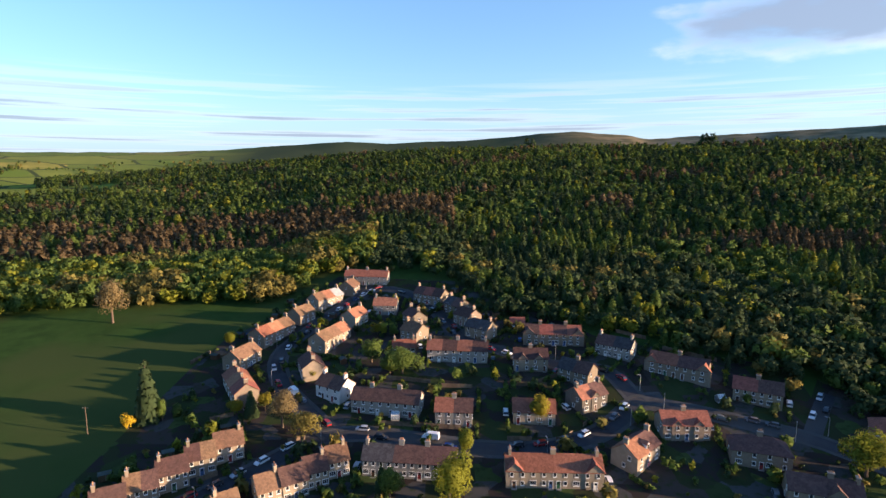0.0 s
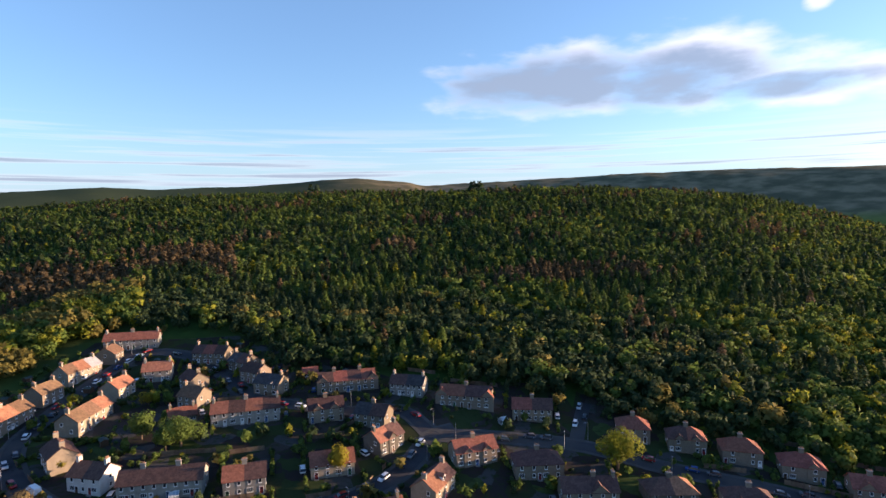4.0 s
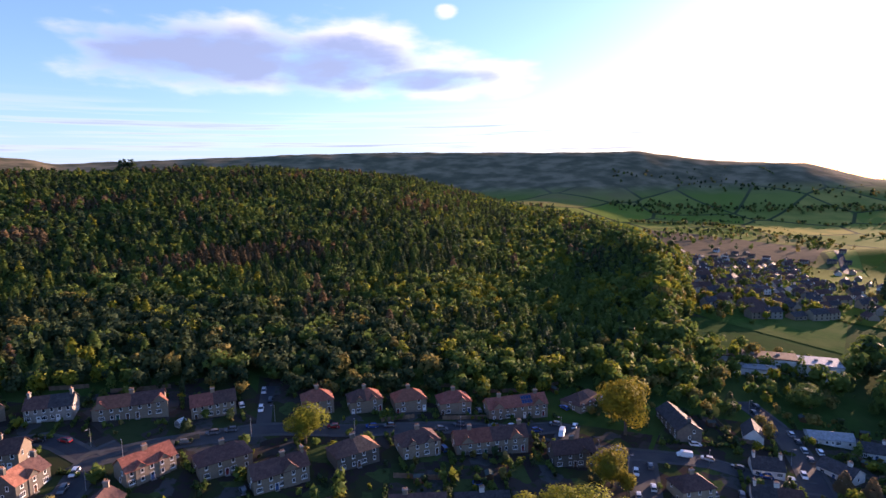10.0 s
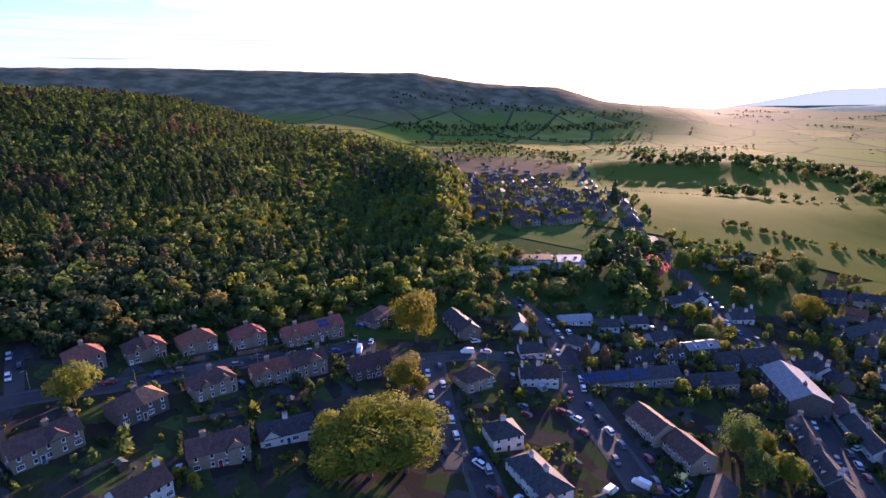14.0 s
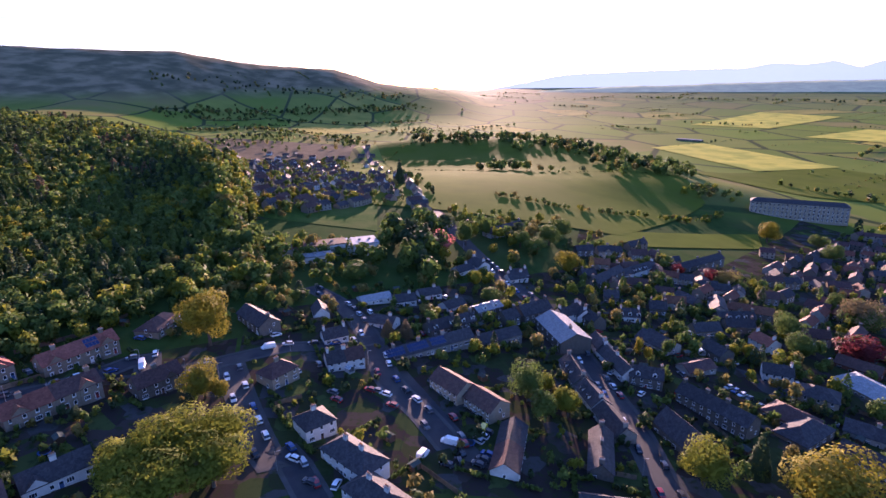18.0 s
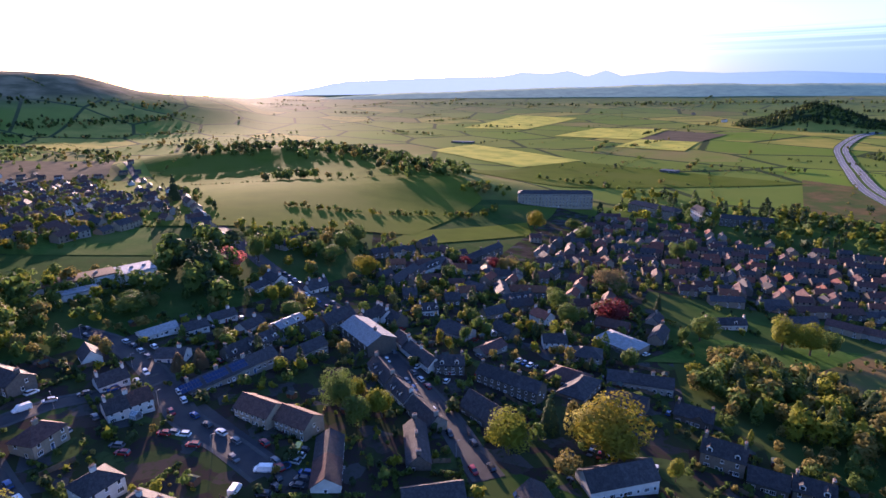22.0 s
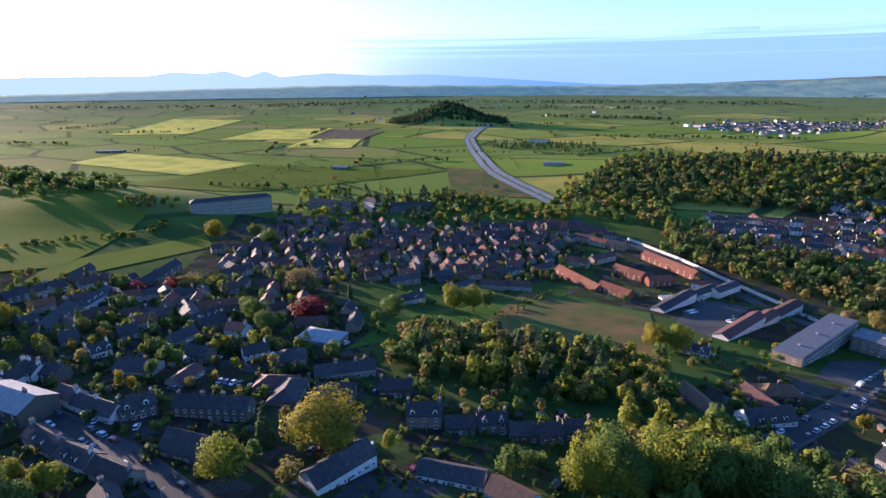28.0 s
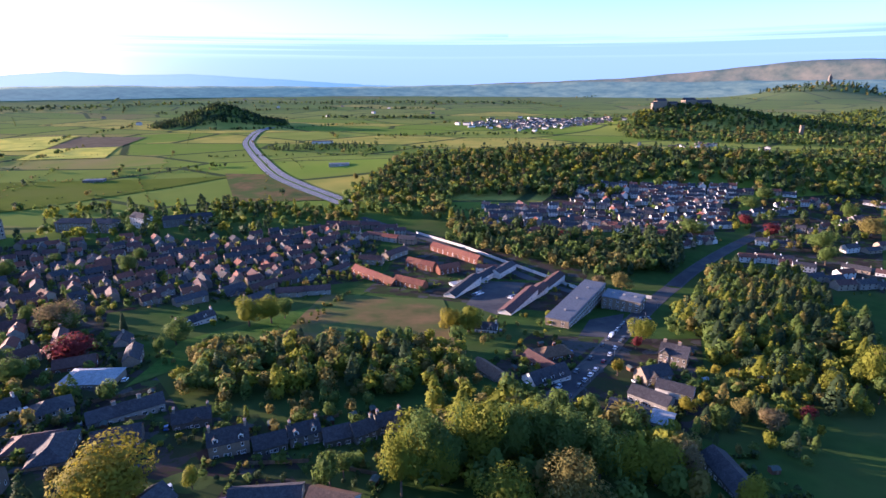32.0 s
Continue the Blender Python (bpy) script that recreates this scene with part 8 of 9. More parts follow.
def far_town(name, label, cx, cy, rx, ry, n, seed, size=(9, 22)):
    """Roofs and walls too far off to tell apart, as one mass."""
    rng, s = random.Random(seed), Shape()
    for _ in range(n):
        x, y = cx + rng.gauss(0, rx), cy + rng.gauss(0, ry)
        l, d, h, m = rng.uniform(*size), rng.uniform(8, 14), rng.uniform(4, 8), rng.choice((0, 0, 1, 2))
        z, a = z_at(x, y), rng.uniform(0, 3.1)
        c, q = math.cos(a), math.sin(a)
        pt = lambda u, v, w: (x + u * c - v * q, y + u * q + v * c, z + w)
        l, d = l / 2, d / 2
        s.poly([pt(-l, -d, -2), pt(l, -d, -2), pt(l, d, -2), pt(-l, d, -2), pt(-l, -d, h), pt(l, -d, h), pt(l, d, h), pt(-l, d, h), pt(-l, 0, h + 3), pt(l, 0, h + 3)],
               [(0, 1, 5, 4), (1, 2, 6, 9, 5), (2, 3, 7, 6), (3, 0, 4, 8, 7)], m)
        n0 = len(s.v) - 10
        s.f += [(n0 + 4, n0 + 5, n0 + 9, n0 + 8), (n0 + 6, n0 + 7, n0 + 8, n0 + 9)]
        s.m += [3, 3]
    return tagged(new(name, s.mesh(name, [WALL["white"], WALL["cream"], WALL["harl"], ROOF["slate"]])), label, "houses", kind="stuff")


far_town("distant_town", "pale roofs of a town far out on the plain", -30, -1990, 80, 75, 130, 4, (10, 26))
far_town("distant_town", "pale roofs of a town far out on the plain", -200, -2100, 95, 95, 170, 14, (10, 28))
far_town("distant_town", "pale roofs of a town far out on the plain", -390, -2230, 80, 50, 120, 15, (10, 30))
far_town("distant_town", "scattered farm steadings on the plain", 900, -2500, 700, 450, 14, 6)
far_town("distant_houses", "pale houses at the end of the valley", -460, -1330, 110, 60, 26, 8)


# ---- hedgerow trees over the plain and the lower slopes ----
def hedgerows():
    rng = np.random.default_rng(31)
    spots = []
    for _ in range(330):
        az, r = rng.uniform(80, 205), 760 + rng.uniform(0, 1) ** 1.1 * 3600
        if az < 135 and r < 1500:
            continue
        x, y = r * math.sin(radians(az)), r * math.cos(radians(az))
        a, tall, gap = radians(29 + rng.choice((0, 90)) + rng.normal(0, 7)), rng.random() < 0.2, 6 + r / 500
        for k in range(rng.integers(12, 40)):
            u = k * gap * rng.uniform(0.8, 1.2)
            px, py = x + math.cos(a) * u + rng.normal(0, 1.2), y + math.sin(a) * u + rng.normal(0, 1.2)
            if rng.random() < 0.85 and clear_of(px, py, 6):
                spots.append((px, py, rng.uniform(5, 11) if tall or rng.random() < 0.04 else rng.uniform(1.6, 3.4), 0, rng.choice((0, 0, 2, 3))))
    for _ in range(14):
        az, r = rng.uniform(52, 96), rng.uniform(1300, 2600)
        x, y = r * math.sin(radians(az)), r * math.cos(radians(az))
        for k in range(rng.integers(20, 70)):
            px, py = x + rng.normal(0, 75), y + rng.normal(0, 55)
            if z_at(px, py) > -125:
                continue
            spots.append((px, py, rng.uniform(7, 13), int(rng.random() < 0.3), rng.choice((0, 0, 2, 2, 3))))
    wood("hedgerow_trees", "lines and clumps of field trees over the plain", spots, rng, WOOD_TONES, 14)


hedgerows()


# ---- the far hills ----
def far_hills(name, label, r0, r1, bearings, rises, mat, seed, wob):
    """A range of hills far off: slopes rising to a broken crest."""
    az = np.linspace(bearings[0], bearings[-1], 420)
    el = np.interp(az, bearings, rises)
    for k, s in enumerate((3.1, 7.7, 17.0, 41.0)):
        el = el + wob / (k + 1) * np.sin(radians(1) * az * s * 3 + seed * (k + 1) * 1.7)
    top = r1 * np.tan(np.radians(el))
    V, n = [], len(az)
    for t in (0, 0.3, 0.55, 0.75, 0.9, 1.0, 1.04):
        r = r0 + (r1 - r0) * t
        ridge = 0.5 + 0.5 * np.sin(az * 0.55 + 5 * t + seed) * np.sin(az * 0.23 - 7 * t)
        z = -156 + (top + 156) * np.clip(t, 0, 1) ** 1.3 * (1 - 0.22 * ridge * (1 - min(t, 1))) - (40 if t > 1 else 0)
        V.append(np.stack([r * np.sin(np.radians(az)), r * np.cos(np.radians(az)), z], -1))
    V = np.concatenate(V)
    F = [(j * n + i, (j + 1) * n + i, (j + 1) * n + i + 1, j * n + i + 1) for j in range(6) for i in range(n - 1)]
    tagged(new(name, mesh_of(name, V, [q[::-1] for q in F], mat, smooth=True)), label, "hills", kind="structure")


def haze_glow(name, a, b, glow, sunward, scale):
    """Far slopes with distance haze put in as emission, palest on the side of the low sun."""
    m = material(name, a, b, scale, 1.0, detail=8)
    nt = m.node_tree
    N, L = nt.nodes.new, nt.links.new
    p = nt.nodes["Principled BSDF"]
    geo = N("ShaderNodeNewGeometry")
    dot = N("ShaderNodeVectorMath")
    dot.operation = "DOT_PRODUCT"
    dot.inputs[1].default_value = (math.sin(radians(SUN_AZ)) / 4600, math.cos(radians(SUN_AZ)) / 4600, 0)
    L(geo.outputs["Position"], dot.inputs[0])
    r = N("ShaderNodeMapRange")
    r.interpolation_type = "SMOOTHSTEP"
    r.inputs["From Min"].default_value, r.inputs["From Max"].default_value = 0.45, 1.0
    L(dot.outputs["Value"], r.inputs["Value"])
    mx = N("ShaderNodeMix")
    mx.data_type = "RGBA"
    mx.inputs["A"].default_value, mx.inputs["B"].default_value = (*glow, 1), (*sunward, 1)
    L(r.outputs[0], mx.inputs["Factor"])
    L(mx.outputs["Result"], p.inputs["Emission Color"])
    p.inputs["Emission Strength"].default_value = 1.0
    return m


# haze painted in as glow: blue away from the sun, pale towards it
MOUNTAIN = haze_glow("far_mountain_with_haze_glow", (0.14, 0.17, 0.20), (0.18, 0.20, 0.23), (0.060, 0.118, 0.155), (0.20, 0.235, 0.235), 0.004)
FAR_WOOD = haze_glow("far_slopes_with_haze_glow", (0.05, 0.075, 0.05), (0.17, 0.19, 0.10), (0.026, 0.050, 0.060), (0.085, 0.098, 0.085), 0.010)
HEATH = haze_glow("heathery_hills_with_haze_glow", (0.19, 0.15, 0.08), (0.035, 0.055, 0.028), (0.018, 0.031, 0.038), (0.05, 0.055, 0.06), 0.008)
far_hills("backdrop_mountains", "far mountains on the horizon, pale blue from painted haze", 4600, 4950, (97, 104, 110, 119, 125, 127.2, 129.7, 131.5, 133.3, 135, 136.5, 140.8, 145, 150, 158, 165.7, 172, 182, 190),
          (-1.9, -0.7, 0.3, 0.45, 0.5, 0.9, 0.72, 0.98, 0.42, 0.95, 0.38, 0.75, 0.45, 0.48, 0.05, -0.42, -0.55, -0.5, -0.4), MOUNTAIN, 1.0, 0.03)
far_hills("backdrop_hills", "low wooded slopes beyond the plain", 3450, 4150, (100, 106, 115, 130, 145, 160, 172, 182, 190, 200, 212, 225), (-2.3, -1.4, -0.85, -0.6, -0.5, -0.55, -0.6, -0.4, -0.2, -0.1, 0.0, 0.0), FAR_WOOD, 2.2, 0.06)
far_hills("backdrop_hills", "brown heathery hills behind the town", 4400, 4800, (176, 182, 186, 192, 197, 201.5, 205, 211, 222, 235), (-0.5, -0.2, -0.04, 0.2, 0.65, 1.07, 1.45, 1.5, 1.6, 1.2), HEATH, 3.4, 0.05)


# ---- cars ----
TYRE = material("black_tyre", (0.02, 0.02, 0.02), (0.03, 0.03, 0.03), 5, 0.9)
RIM = material("alloy_rim", (0.5, 0.5, 0.52), (0.4, 0.4, 0.42), 5, 0.3, metal=0.8)
PAINTS = {k: material("car_paint_" + k, c, tuple(0.85 * v for v in c), 1.5, 0.25, spec=0.6) for k, c in (("white", (0.78, 0.78, 0.78)), ("silver", (0.45, 0.46, 0.48)), ("black", (0.02, 0.02, 0.024)), ("grey", (0.12, 0.125, 0.135)),
          ("blue", (0.02, 0.06, 0.20)), ("red", (0.28, 0.02, 0.02)), ("yellow", (0.55, 0.46, 0.05)))}


def loft(sections, m=0):
    """A closed hull through cross-sections of equal point count."""
    s, n = Shape(), len(sections[0])
    pts = [p for sec in sections for p in sec]
    f = [(j * n + i, j * n + (i + 1) % n, (j + 1) * n + (i + 1) % n, (j + 1) * n + i) for j in range(len(sections) - 1) for i in range(n)]
    f += [tuple(range(n))[::-1], tuple(range((len(sections) - 1) * n, len(sections) * n))]
    return s.poly(pts, f, m)


def car_meshes(kind):
    ln, w = (5.2, 1.0) if kind == "van" else (4.3, 0.88)
    hood = 1.0 if kind == "van" else 0.86
    sec = []
    for x, z0, z1, k in ((-0.5, 0.35, 0.75, 0.86), (-0.46, 0.22, hood - 0.06, 0.97), (-0.2, 0.2, hood, 1.0), (0.2, 0.2, hood, 1.0), (0.42, 0.22, hood - 0.06, 0.97), (0.5, 0.35, 0.62, 0.82)):
        sec.append([(x * ln, -w * k, z0), (x * ln, w * k, z0), (x * ln, w * k, z1 - 0.12), (x * ln, w * k * 0.9, z1), (x * ln, -w * k * 0.9, z1), (x * ln, -w * k, z1 - 0.12)])
    body = loft(sec)
    top = 2.05 if kind == "van" else 1.46
    cab = ((-0.49, hood - 0.04, hood, 0.9), (-0.47, hood - 0.04, top - 0.04, 0.86), (-0.3, hood - 0.04, top, 0.86), (0.2, hood - 0.04, top - 0.04, 0.84), (0.36, hood - 0.04, hood, 0.9)) if kind == "van" else \
        ((-0.47, hood - 0.04, hood, 0.9), (-0.36, hood - 0.04, top - 0.06, 0.78), (-0.12, hood - 0.04, top, 0.76), (0.1, hood - 0.04, top - 0.05, 0.76), (0.27, hood - 0.04, hood, 0.9))
    sec = [[(x * ln, -w * 0.93, z0), (x * ln, w * 0.93, z0), (x * ln, w * k, z1), (x * ln, -w * k, z1)] for x, z0, z1, k in cab]
    glass = loft(sec)
    roof = Shape()
    c = cab[1:4]
    roof.poly([(x * ln, s * w * k * 0.98, z1 + 0.015) for x, _, z1, k in c for s in (-1, 1)] + [(x * ln, s * w * k * 0.98, z1 - 0.05) for x, _, z1, k in c for s in (-1, 1)],
              [(0, 2, 3, 1), (2, 4, 5, 3), (6, 7, 9, 8), (8, 9, 11, 10), (0, 6, 8, 2), (2, 8, 10, 4), (1, 3, 9, 7), (3, 5, 11, 9), (0, 1, 7, 6), (4, 10, 11, 5)])
    return ln, w, body, glass, roof




def wheel_mesh():
    s = Shape()
    n = 8
    ring = [[(r * math.cos(2 * math.pi * i / n), y, r * math.sin(2 * math.pi * i / n)) for i in range(n)] for y, r in ((-0.1, 0.2), (-0.11, 0.3), (0.11, 0.3), (0.1, 0.2))]
    s.poly([p for q in ring for p in q], [(j * n + i, j * n + (i + 1) % n, (j + 1) * n + (i + 1) % n, (j + 1) * n + i) for j in range(3) for i in range(n)])
    for q in (ring[0], ring[3]):
        s.poly(q, [tuple(range(n))], 1)
    return s.mesh("wheel", [TYRE, RIM])


WHEEL = wheel_mesh()
CAR_STOCK = {}


def car(paint, x, y, turn, kind="car"):
    """A parked car or van, with body, glass, roof, lamps and wheels."""
    if (kind, paint) not in CAR_STOCK:
        ln, w, body, glass, roof = car_meshes(kind)
        CAR_STOCK[kind, paint] = (ln, w, body.mesh("body", [PAINTS[paint]], False), glass.mesh("cabin", [PAINTS[paint] if kind == "van" else GLASS]), roof.mesh("roof", [PAINTS[paint]]))
    ln, w, body, glass, roof = CAR_STOCK[kind, paint]
    root = new("van" if kind == "van" else "car")
    dx, dy = math.cos(radians(turn)), math.sin(radians(turn))
    z0, z1 = z_at(x - dx, y - dy), z_at(x + dx, y + dy)
    root.matrix_world = Matrix.Translation((x, y, (z0 + z1) / 2 + 0.1)) @ pose(0, 0, 0, 0, 0, turn) @ pose(0, 0, 0, 0, -math.degrees(math.atan2(z1 - z0, 2)), 0)
    tagged(root, {"white": "white", "silver": "silver", "black": "black", "grey": "dark grey", "blue": "dark blue", "red": "red", "yellow": "yellow"}[paint] + (" panel van" if kind == "van" else " hatchback car") + " parked beside the street", "van" if kind == "van" else "car", "parked cars")
    part("body", body, root)
    part("cabin", glass, root)
    part("roof", roof, root)
    for sx in (-0.31, 0.31):
        for sy in (-1, 1):
            part("wheel", WHEEL, root, pose(sx * ln, sy * (w - 0.1), 0.3))
    return root


def crosses(own, x, y):
    """Whether a spot lies on another street."""
    return any(line is not own and any((p.x - x) ** 2 + (p.y - y) ** 2 < (width / 2 + 3.5) ** 2 for p in line) for line, width in ROADS)


def park_cars():
    """Cars along the kerbs, in uneven groups."""
    rng = random.Random(11)
    spots = []
    for line, width in ROADS:
        for side in (-1, 1):
            run = 0.0
            edge = side_line(line, side * (width / 2 - 1.1))
            for i in range(1, len(edge)):
                (ax, ay), (bx, by) = edge[i - 1], edge[i]
                run += math.hypot(bx - ax, by - ay)
                if run < 6.0:
                    continue
                far = math.hypot(ax, ay)
                if far > 330 or far < 95 or rng.random() > 0.56 or crosses(line, ax, ay) or any((ax - p) ** 2 + (ay - q) ** 2 < 30 for p, q in spots):
                    continue
                run = 0.0
                spots.append((ax, ay))
                kind = "van" if rng.random() < 0.05 else "car"
                car(rng.choice(("white", "white", "silver", "black", "grey", "grey", "blue", "red")) if kind == "car" else "white", ax, ay, math.degrees(math.atan2(by - ay, bx - ax)) + (180 if side < 0 else 0), kind)
    # in front gardens and yards
    for hx, hy, r, a, ln, dp in BUILT:
        if 110 < math.hypot(hx, hy) < 300 and rng.random() < 0.72:
            u, v = rng.choice((-1, 1)) * (ln / 2 + 2.2), rng.uniform(-3, 3)
            x, y = hx + u * math.cos(radians(a)) - v * math.sin(radians(a)), hy + u * math.sin(radians(a)) + v * math.cos(radians(a))
            if clear_of(x, y, 1.2) and not any((x - p) ** 2 + (y - q) ** 2 < 30 for p, q in spots):
                spots.append((x, y))
                car(rng.choice(("white", "silver", "black", "grey", "blue", "red")), x, y, a + 90)
    for cx, cy, a, n in ((96, -128, 35, 3), (106, -118, 35, 3), (14, -378, 60, 4), (-10, -372, 60, 3), (-92, -330, 20, 4), (-85, -318, 20, 3), (168, -138, 20, 4), (150, -142, 20, 4), (141, -28, -40, 3), (130, -26, -40, 3)):
        for i in range(n):
            x, y = cx + 2.9 * i * math.cos(radians(a)), cy + 2.9 * i * math.sin(radians(a))
            if clear_of(x, y, 0.5, False):
                car(rng.choice(("white", "silver", "black", "grey", "red", "blue")), x, y, a + 90 + rng.uniform(-4, 4))


park_cars()
TURNING = [('red', 153.1, -22.5, 20), ('grey', 143.0, -23.4, 15), ('red', 139.7, -23.7, 15), ('black', 135.2, -22.0, 15), ('black', 131.4, -20.8, 15), ('black', 129.9, -17.1, 60), ('grey', 166.5, 15.7, 60), ('red', 162.1, 14.4, 60), ('red', 168.6, 3.5, 60), ('grey', 168.2, 1.3, 60), ('red', 159.4, -3.5, 60), ('white', 121.9, 12.6, -20), ('silver', 118.5, 10.7, -20), ('black', 123.0, 19.3, 60), ('white', 132.4, 24.5, 60), ('white', 169.8, -95.3, -50), ('white', 185.1, -90.4, -50), ('white', 235.1, 2.8, 20), ('white', 166.1, -1.6, 60)]
for paint, x, y, a in TURNING:
    if clear_of(x, y, 1.0, False):
        car(paint, x, y, a)
car("white", 134.1, -10.9, -35, "van")
car("white", 140.2, -19.3, 65, "van")
car("yellow", 145.5, -30.5, 150, "van")


# ---- gardens: hedges, shrubs, sheds, fences ----
SHED_WOOD = material("creosoted_shed_boards", (0.14, 0.085, 0.05), (0.09, 0.055, 0.035), 1.0, 0.9, rnd=0.3, stretch=(6, 6, 0.6))
FELT = material("green_grey_roof_felt", (0.08, 0.10, 0.085), (0.06, 0.07, 0.065), 1, 0.95, rnd=0.25)
FENCE_WOOD = material("weathered_fence_boards", (0.19, 0.14, 0.095), (0.12, 0.09, 0.065), 1.0, 0.9, rnd=0.2)
SHED_WALLS = Shape().box(-1.5, 1.5, -1.1, 1.1, -0.4, 1.9).poly([(-1.5, -1.1, 1.9), (-1.5, 1.1, 1.9), (-1.5, 0, 2.35), (1.5, -1.1, 1.9), (1.5, 1.1, 1.9), (1.5, 0, 2.35)], [(0, 2, 1), (3, 4, 5)]).mesh("shed_body", [SHED_WOOD])
SHED_DOOR = Shape().box(-0.4, 0.4, -0.04, 0.02, 0, 1.75).mesh("door", [FENCE_WOOD])


def shed_roof():
    s = Shape()
    for e in (-1, 1):
        slab(s, [(-1.65, e * 1.3, 1.82), (1.65, e * 1.3, 1.82), (1.65, 0, 2.42), (-1.65, 0, 2.42)], 0.06)
    return s.mesh("roof", [FELT])


SHED_ROOF = shed_roof()
FENCE_PANEL = Shape().box(0, 1.8, -0.02, 0.02, 0, 1.6).box(0, 1.8, -0.05, 0.05, 0.3, 0.4).box(0, 1.8, -0.05, 0.05, 1.2, 1.3).mesh("panel", [FENCE_WOOD])
FENCE_POST = Shape().box(-0.05, 0.05, -0.05, 0.05, -0.4, 1.75).mesh("post", [FENCE_WOOD])


def gardens():
    rng = np.random.default_rng(23)
    low, hedge = [], []
    for k, (hx, hy, r, a, ln, dp) in enumerate(list(BUILT)):
        far = math.hypot(hx, hy)
        if not 90 < far < 520 or ln > 45:
            continue
        c, s = math.cos(radians(a)), math.sin(radians(a))
        at = lambda u, v: (hx + u * c - v * s, hy + u * s + v * c)
        for _ in range(int((16 if far < 330 else 4) * max(1, ln / 14))):
            x, y = at(rng.uniform(-ln / 2 - 4, ln / 2 + 4), rng.choice((-1, 1)) * (dp / 2 + rng.uniform(1.5, 15)))
            if clear_of(x, y, 0.8):
                low.append((x, y, rng.uniform(1.2, 3.2) if rng.random() < 0.8 else rng.uniform(3, 6), 0, rng.choice((0, 0, 0, 0, 2, 2, 1, 3))))
        for e in (-1, 1):
            if rng.random() < 0.7 and far < 400:
                u = e * (ln / 2 + rng.uniform(1.0, 3))
                for v in np.arange(dp / 2, dp / 2 + rng.uniform(8, 16), 0.8):
                    for sg in (1, -1):
                        if sg < 0 and v > dp / 2 + 6:
                            continue
                        x, y = at(u, v * sg)
                        if clear_of(x, y, 0.5):
                            hedge.append((x, y, rng.uniform(1.5, 2.1), 0, rng.choice((0, 0, 2))))
        if far < 300 and rng.random() < 0.55:
            x, y = at(rng.uniform(-ln / 2, ln / 2), dp / 2 + rng.uniform(8, 13))
            if clear_of(x, y, 2.2):
                root = tagged(new("garden_shed"), "brown timber garden shed with a felt roof", "shed", "garden sheds")
                root.matrix_world = pose(x, y, z_at(x, y), 0, 0, a + rng.choice((0, 90)))
                part("shed_body", SHED_WALLS, root)
                part("roof", SHED_ROOF, root)
                part("door", SHED_DOOR, root, pose(0.5, -1.12, 0.05))
        if far < 240 and rng.random() < 0.5:
            v0 = dp / 2 + rng.uniform(12, 16)
            root = tagged(new("garden_fence"), "weathered timber board fence round a back garden", "fence", "garden fences")
            root.matrix_world = pose(*at(0, v0), 0, 0, 0, a)
            n = int(ln / 1.8)
            for i in range(n):
                u = -ln / 2 + i * 1.8
                x, y = at(u, v0)
                if clear_of(x, y, 0.6):
                    m = Matrix.Translation((u, 0, z_at(x, y)))
                    part("panel", FENCE_PANEL, root, m)
                    part("post", FENCE_POST, root, m)
            if not root.children:
                bpy.data.objects.remove(root)
    wood("garden_shrubs", "mixed garden shrubs and small trees between the houses", low, rng, WOOD_TONES, 46)
    wood("garden_hedges", "clipped green garden hedges between the plots", hedge, rng, WOOD_TONES, 18)


gardens()


# ---- street lamps, the pole in the meadow, a conservatory ----
POLE = material("galvanised_steel", (0.34, 0.35, 0.36), (0.27, 0.28, 0.29), 3, 0.5, metal=0.6)
POST = Shape().tube(0, 0, -0.4, 6.0, 0.09, 0.05).mesh("post", [POLE])
ARM = Shape().box(0, 1.1, -0.03, 0.03, 5.95, 6.02).mesh("arm", [POLE])
LANTERN = Shape().box(0.75, 1.35, -0.11, 0.11, 5.86, 5.99).mesh("lantern", [POLE])


def street_lamps():
    rng = random.Random(2)
    for line, width in ROADS:
        edge, run = side_line(line, width / 2 + 1.2), 20.0
        for i in range(1, len(edge)):
            (ax, ay), (bx, by) = edge[i - 1], edge[i]
            run += math.hypot(bx - ax, by - ay)
            if run > 32 and 90 < math.hypot(ax, ay) < 380:
                run = 0
                root = tagged(new("street_lamp"), "slim grey steel street lamp beside the road", "street lamp", "street lamps")
                root.matrix_world = pose(ax, ay, z_at(ax, ay), 0, 0, math.degrees(math.atan2(by - ay, bx - ax)) + 90)
                part("post", POST, root)
                part("arm", ARM, root)
                part("lantern", LANTERN, root)


street_lamps()
pole = tagged(new("utility_pole"), "wooden utility pole standing in the meadow", "pole")
pole.matrix_world = pose(-108.2, 159.5, z_at(-108.2, 159.5))
part("post", Shape().tube(0, 0, -0.6, 9.0, 0.16, 0.11).mesh("post", [BARK]), pole)
part("crossarm", Shape().box(-0.9, 0.9, -0.06, 0.06, 8.5, 8.65).mesh("crossarm", [BARK]), pole)
for px in (-0.7, 0, 0.7):
    part("insulator", Shape().tube(px, 0, 8.65, 8.9, 0.05, 0.04, 6).mesh("insulator", [WHITE]), pole)


# ---- greenhouses, poles, trampolines ----
CLEAR = material("greenhouse_glass", (0.30, 0.36, 0.40), (0.24, 0.30, 0.34), 2, 0.1, spec=0.6)


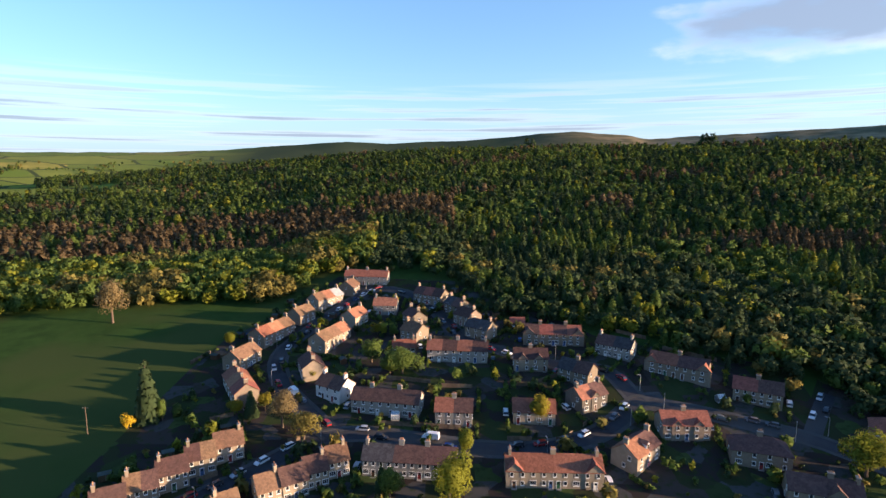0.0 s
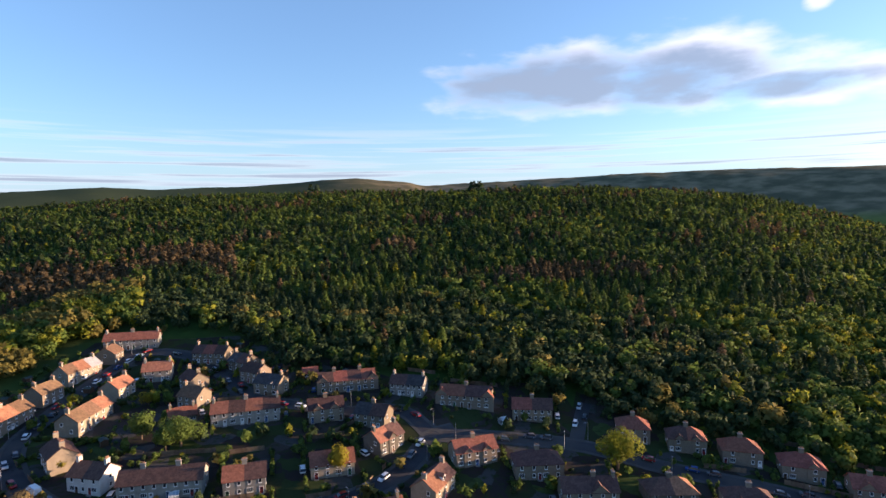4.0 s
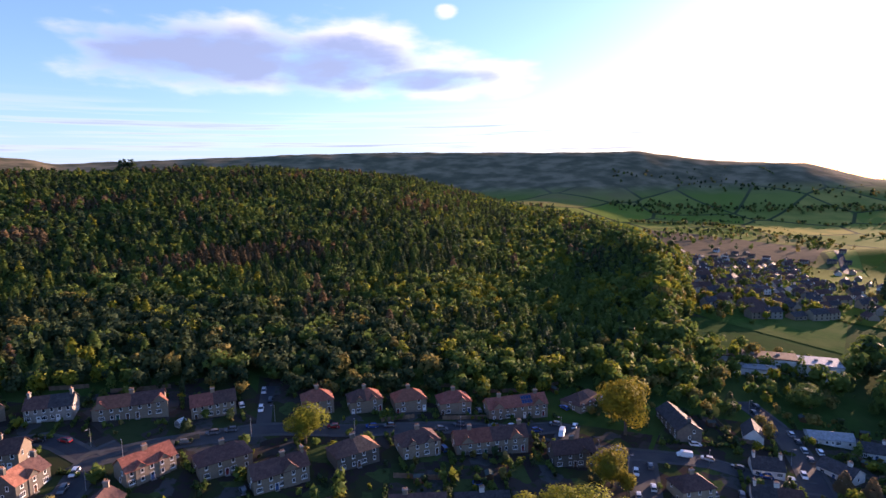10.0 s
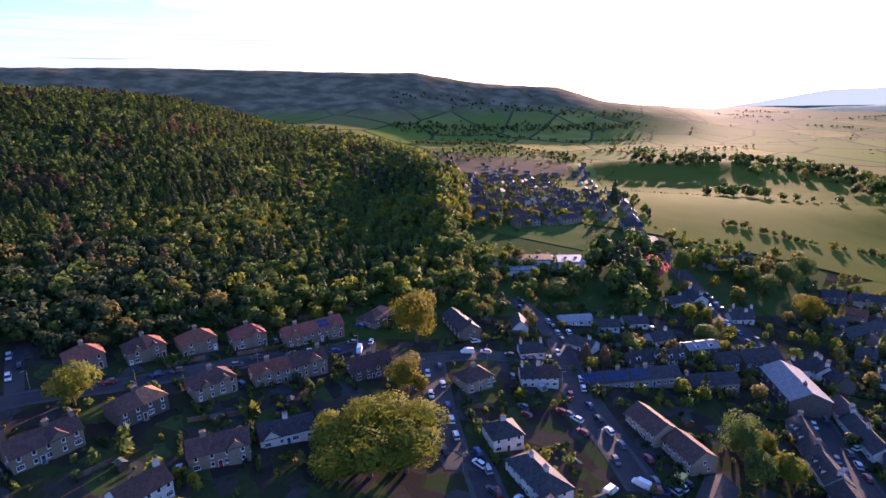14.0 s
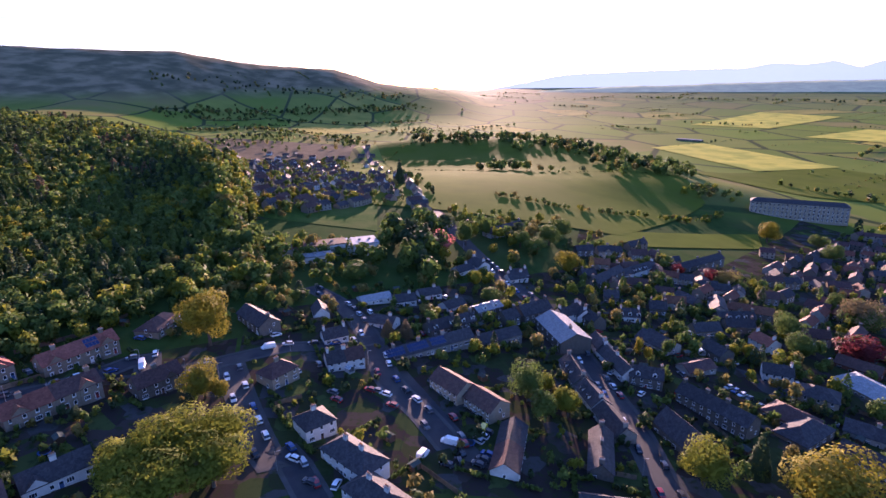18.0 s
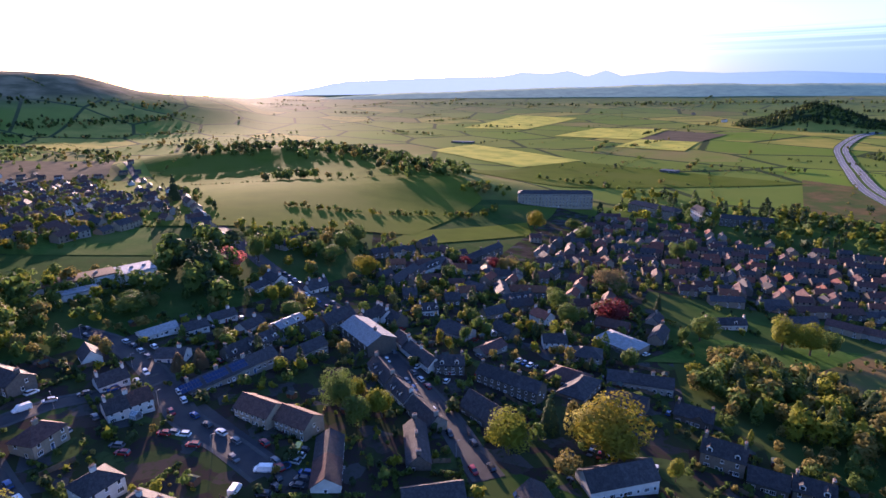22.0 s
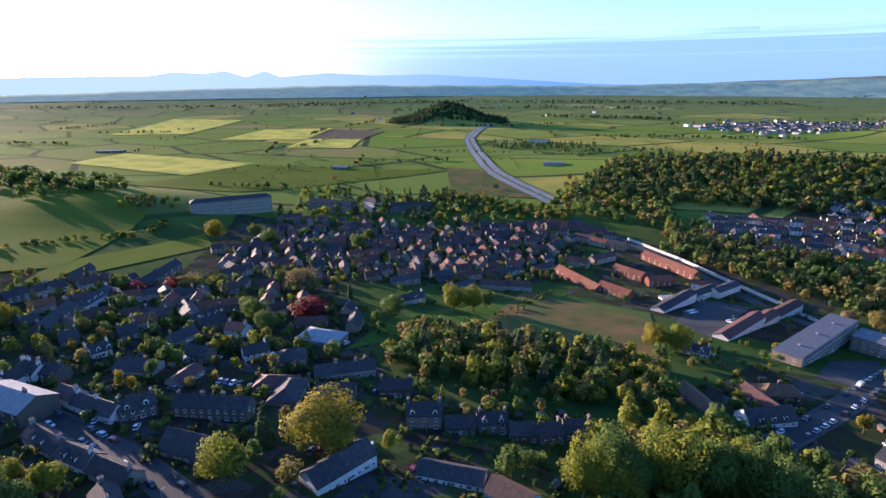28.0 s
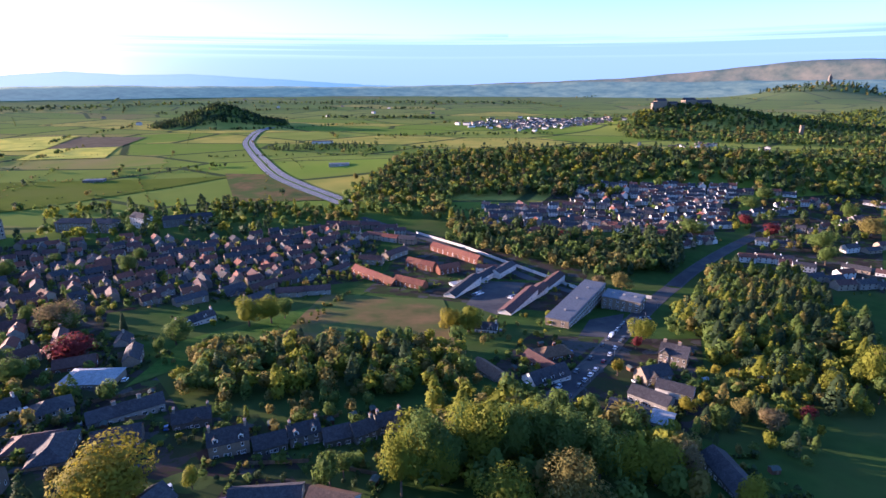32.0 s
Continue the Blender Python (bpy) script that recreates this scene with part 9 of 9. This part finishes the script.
def greenhouse(x, y, w, turn):
    """A small glazed house: dwarf wall, white bars, panes and a pitched glass roof."""
    root = tagged(new("greenhouse"), "small white-framed greenhouse in a back garden", "greenhouse", "garden greenhouses")
    root.matrix_world = pose(x, y, z_at(x, y), 0, 0, turn)
    h, d = w / 2, 1.3
    part("base", Shape().box(-h, h, -d, d, -0.6, 0.5).mesh("base", [CONCRETE]), root)
    s = Shape()
    n = max(3, int(w / 0.8))
    for i in range(n + 1):
        bx = -h + w * i / n
        for e in (-1, 1):
            s.box(bx - 0.04, bx + 0.04, e * d - 0.04, e * d + 0.04, 0.5, 1.9)
            slab(s, [(bx - 0.04, e * d, 1.9), (bx + 0.04, e * d, 1.9), (bx + 0.04, 0, 2.7), (bx - 0.04, 0, 2.7)], 0.06)
    s.box(-h, h, -d - 0.05, -d + 0.05, 1.85, 1.95).box(-h, h, d - 0.05, d + 0.05, 1.85, 1.95).box(-h, h, -0.05, 0.05, 2.65, 2.75)
    part("frame", s.mesh("frame", [WHITE]), root)
    for i in range(n):
        a, b = -h + w * i / n + 0.05, -h + w * (i + 1) / n - 0.05
        for e in (-1, 1):
            part("pane", Shape().box(a, b, e * (d - 0.02) - 0.01, e * (d - 0.02) + 0.01, 0.5, 1.86).mesh("pane", [CLEAR]), root)
            s = Shape()
            slab(s, [(a, e * d, 1.88), (b, e * d, 1.88), (b, 0.06 * e, 2.66), (a, 0.06 * e, 2.66)], 0.02)
            part("roof_pane", s.mesh("roof_pane", [CLEAR]), root)


for x, y, w, turn in [(40.5, 136.3, 3.2, 5), (142.0, 116.1, 3.0, 0), (125.2, 120.2, 3.2, 25), (-120.1, -240.0, 4.2, 20), (-91.5, -233.1, 4.0, 25), (181.0, 10.5, 2.6, 40), (92.5, 176.1, 2.6, 10), (-15.1, 167.6, 2.6, 0), (138.1, -167.6, 3.0, 10), (205.3, -141.8, 2.8, -20)]:
    if clear_of(x, y, 0.5):
        greenhouse(x, y, w, turn)
pole = tagged(new("utility_pole"), "wooden utility pole in the villa garden", "pole")
pole.matrix_world = pose(-105.8, -232.6, z_at(-105.8, -232.6))
part("post", Shape().tube(0, 0, -0.6, 8.5, 0.15, 0.1).mesh("post", [BARK]), pole)
part("crossarm", Shape().box(-0.7, 0.7, -0.06, 0.06, 7.9, 8.05).mesh("crossarm", [BARK]), pole)
MAT = material("black_mesh", (0.02, 0.02, 0.022), (0.03, 0.03, 0.032), 2, 0.8)
PAD = material("blue_pad", (0.03, 0.08, 0.22), (0.025, 0.065, 0.18), 2, 0.6)


def trampoline(x, y):
    root = tagged(new("trampoline"), "round black trampoline with a blue rim on a lawn", "trampoline", "garden trampolines")
    root.matrix_world = pose(x, y, z_at(x, y))
    part("mat", Shape().tube(0, 0, 0.72, 0.76, 1.35, 1.35, 16).mesh("mat", [MAT]), root)
    n, v, f = 16, [], []
    for i in range(n):
        a = 2 * math.pi * i / n
        v += [(r * math.cos(a), r * math.sin(a), z) for r, z in ((1.33, 0.79), (1.7, 0.79), (1.7, 0.7), (1.33, 0.7))]
        k = (i + 1) % n
        f += [(4 * i + j, 4 * i + (j + 1) % 4, 4 * k + (j + 1) % 4, 4 * k + j)[::-1] for j in range(4)]
    part("rim", Shape().poly(v, f).mesh("rim", [PAD]), root)
    for i in range(4):
        a = radians(45 + 90 * i)
        part("leg", Shape().tube(0, 0, -0.3, 0.72, 0.04, 0.04, 6).mesh("leg", [POLE]), root, pose(1.5 * math.cos(a), 1.5 * math.sin(a), 0))


for hx, hy, r, a, ln, dp in BUILT[4:150:13]:
    x, y = hx - math.sin(radians(a)) * (dp / 2 + 8), hy + math.cos(radians(a)) * (dp / 2 + 8)
    if math.hypot(x, y) < 260 and clear_of(x, y, 2.0):
        trampoline(x, y)
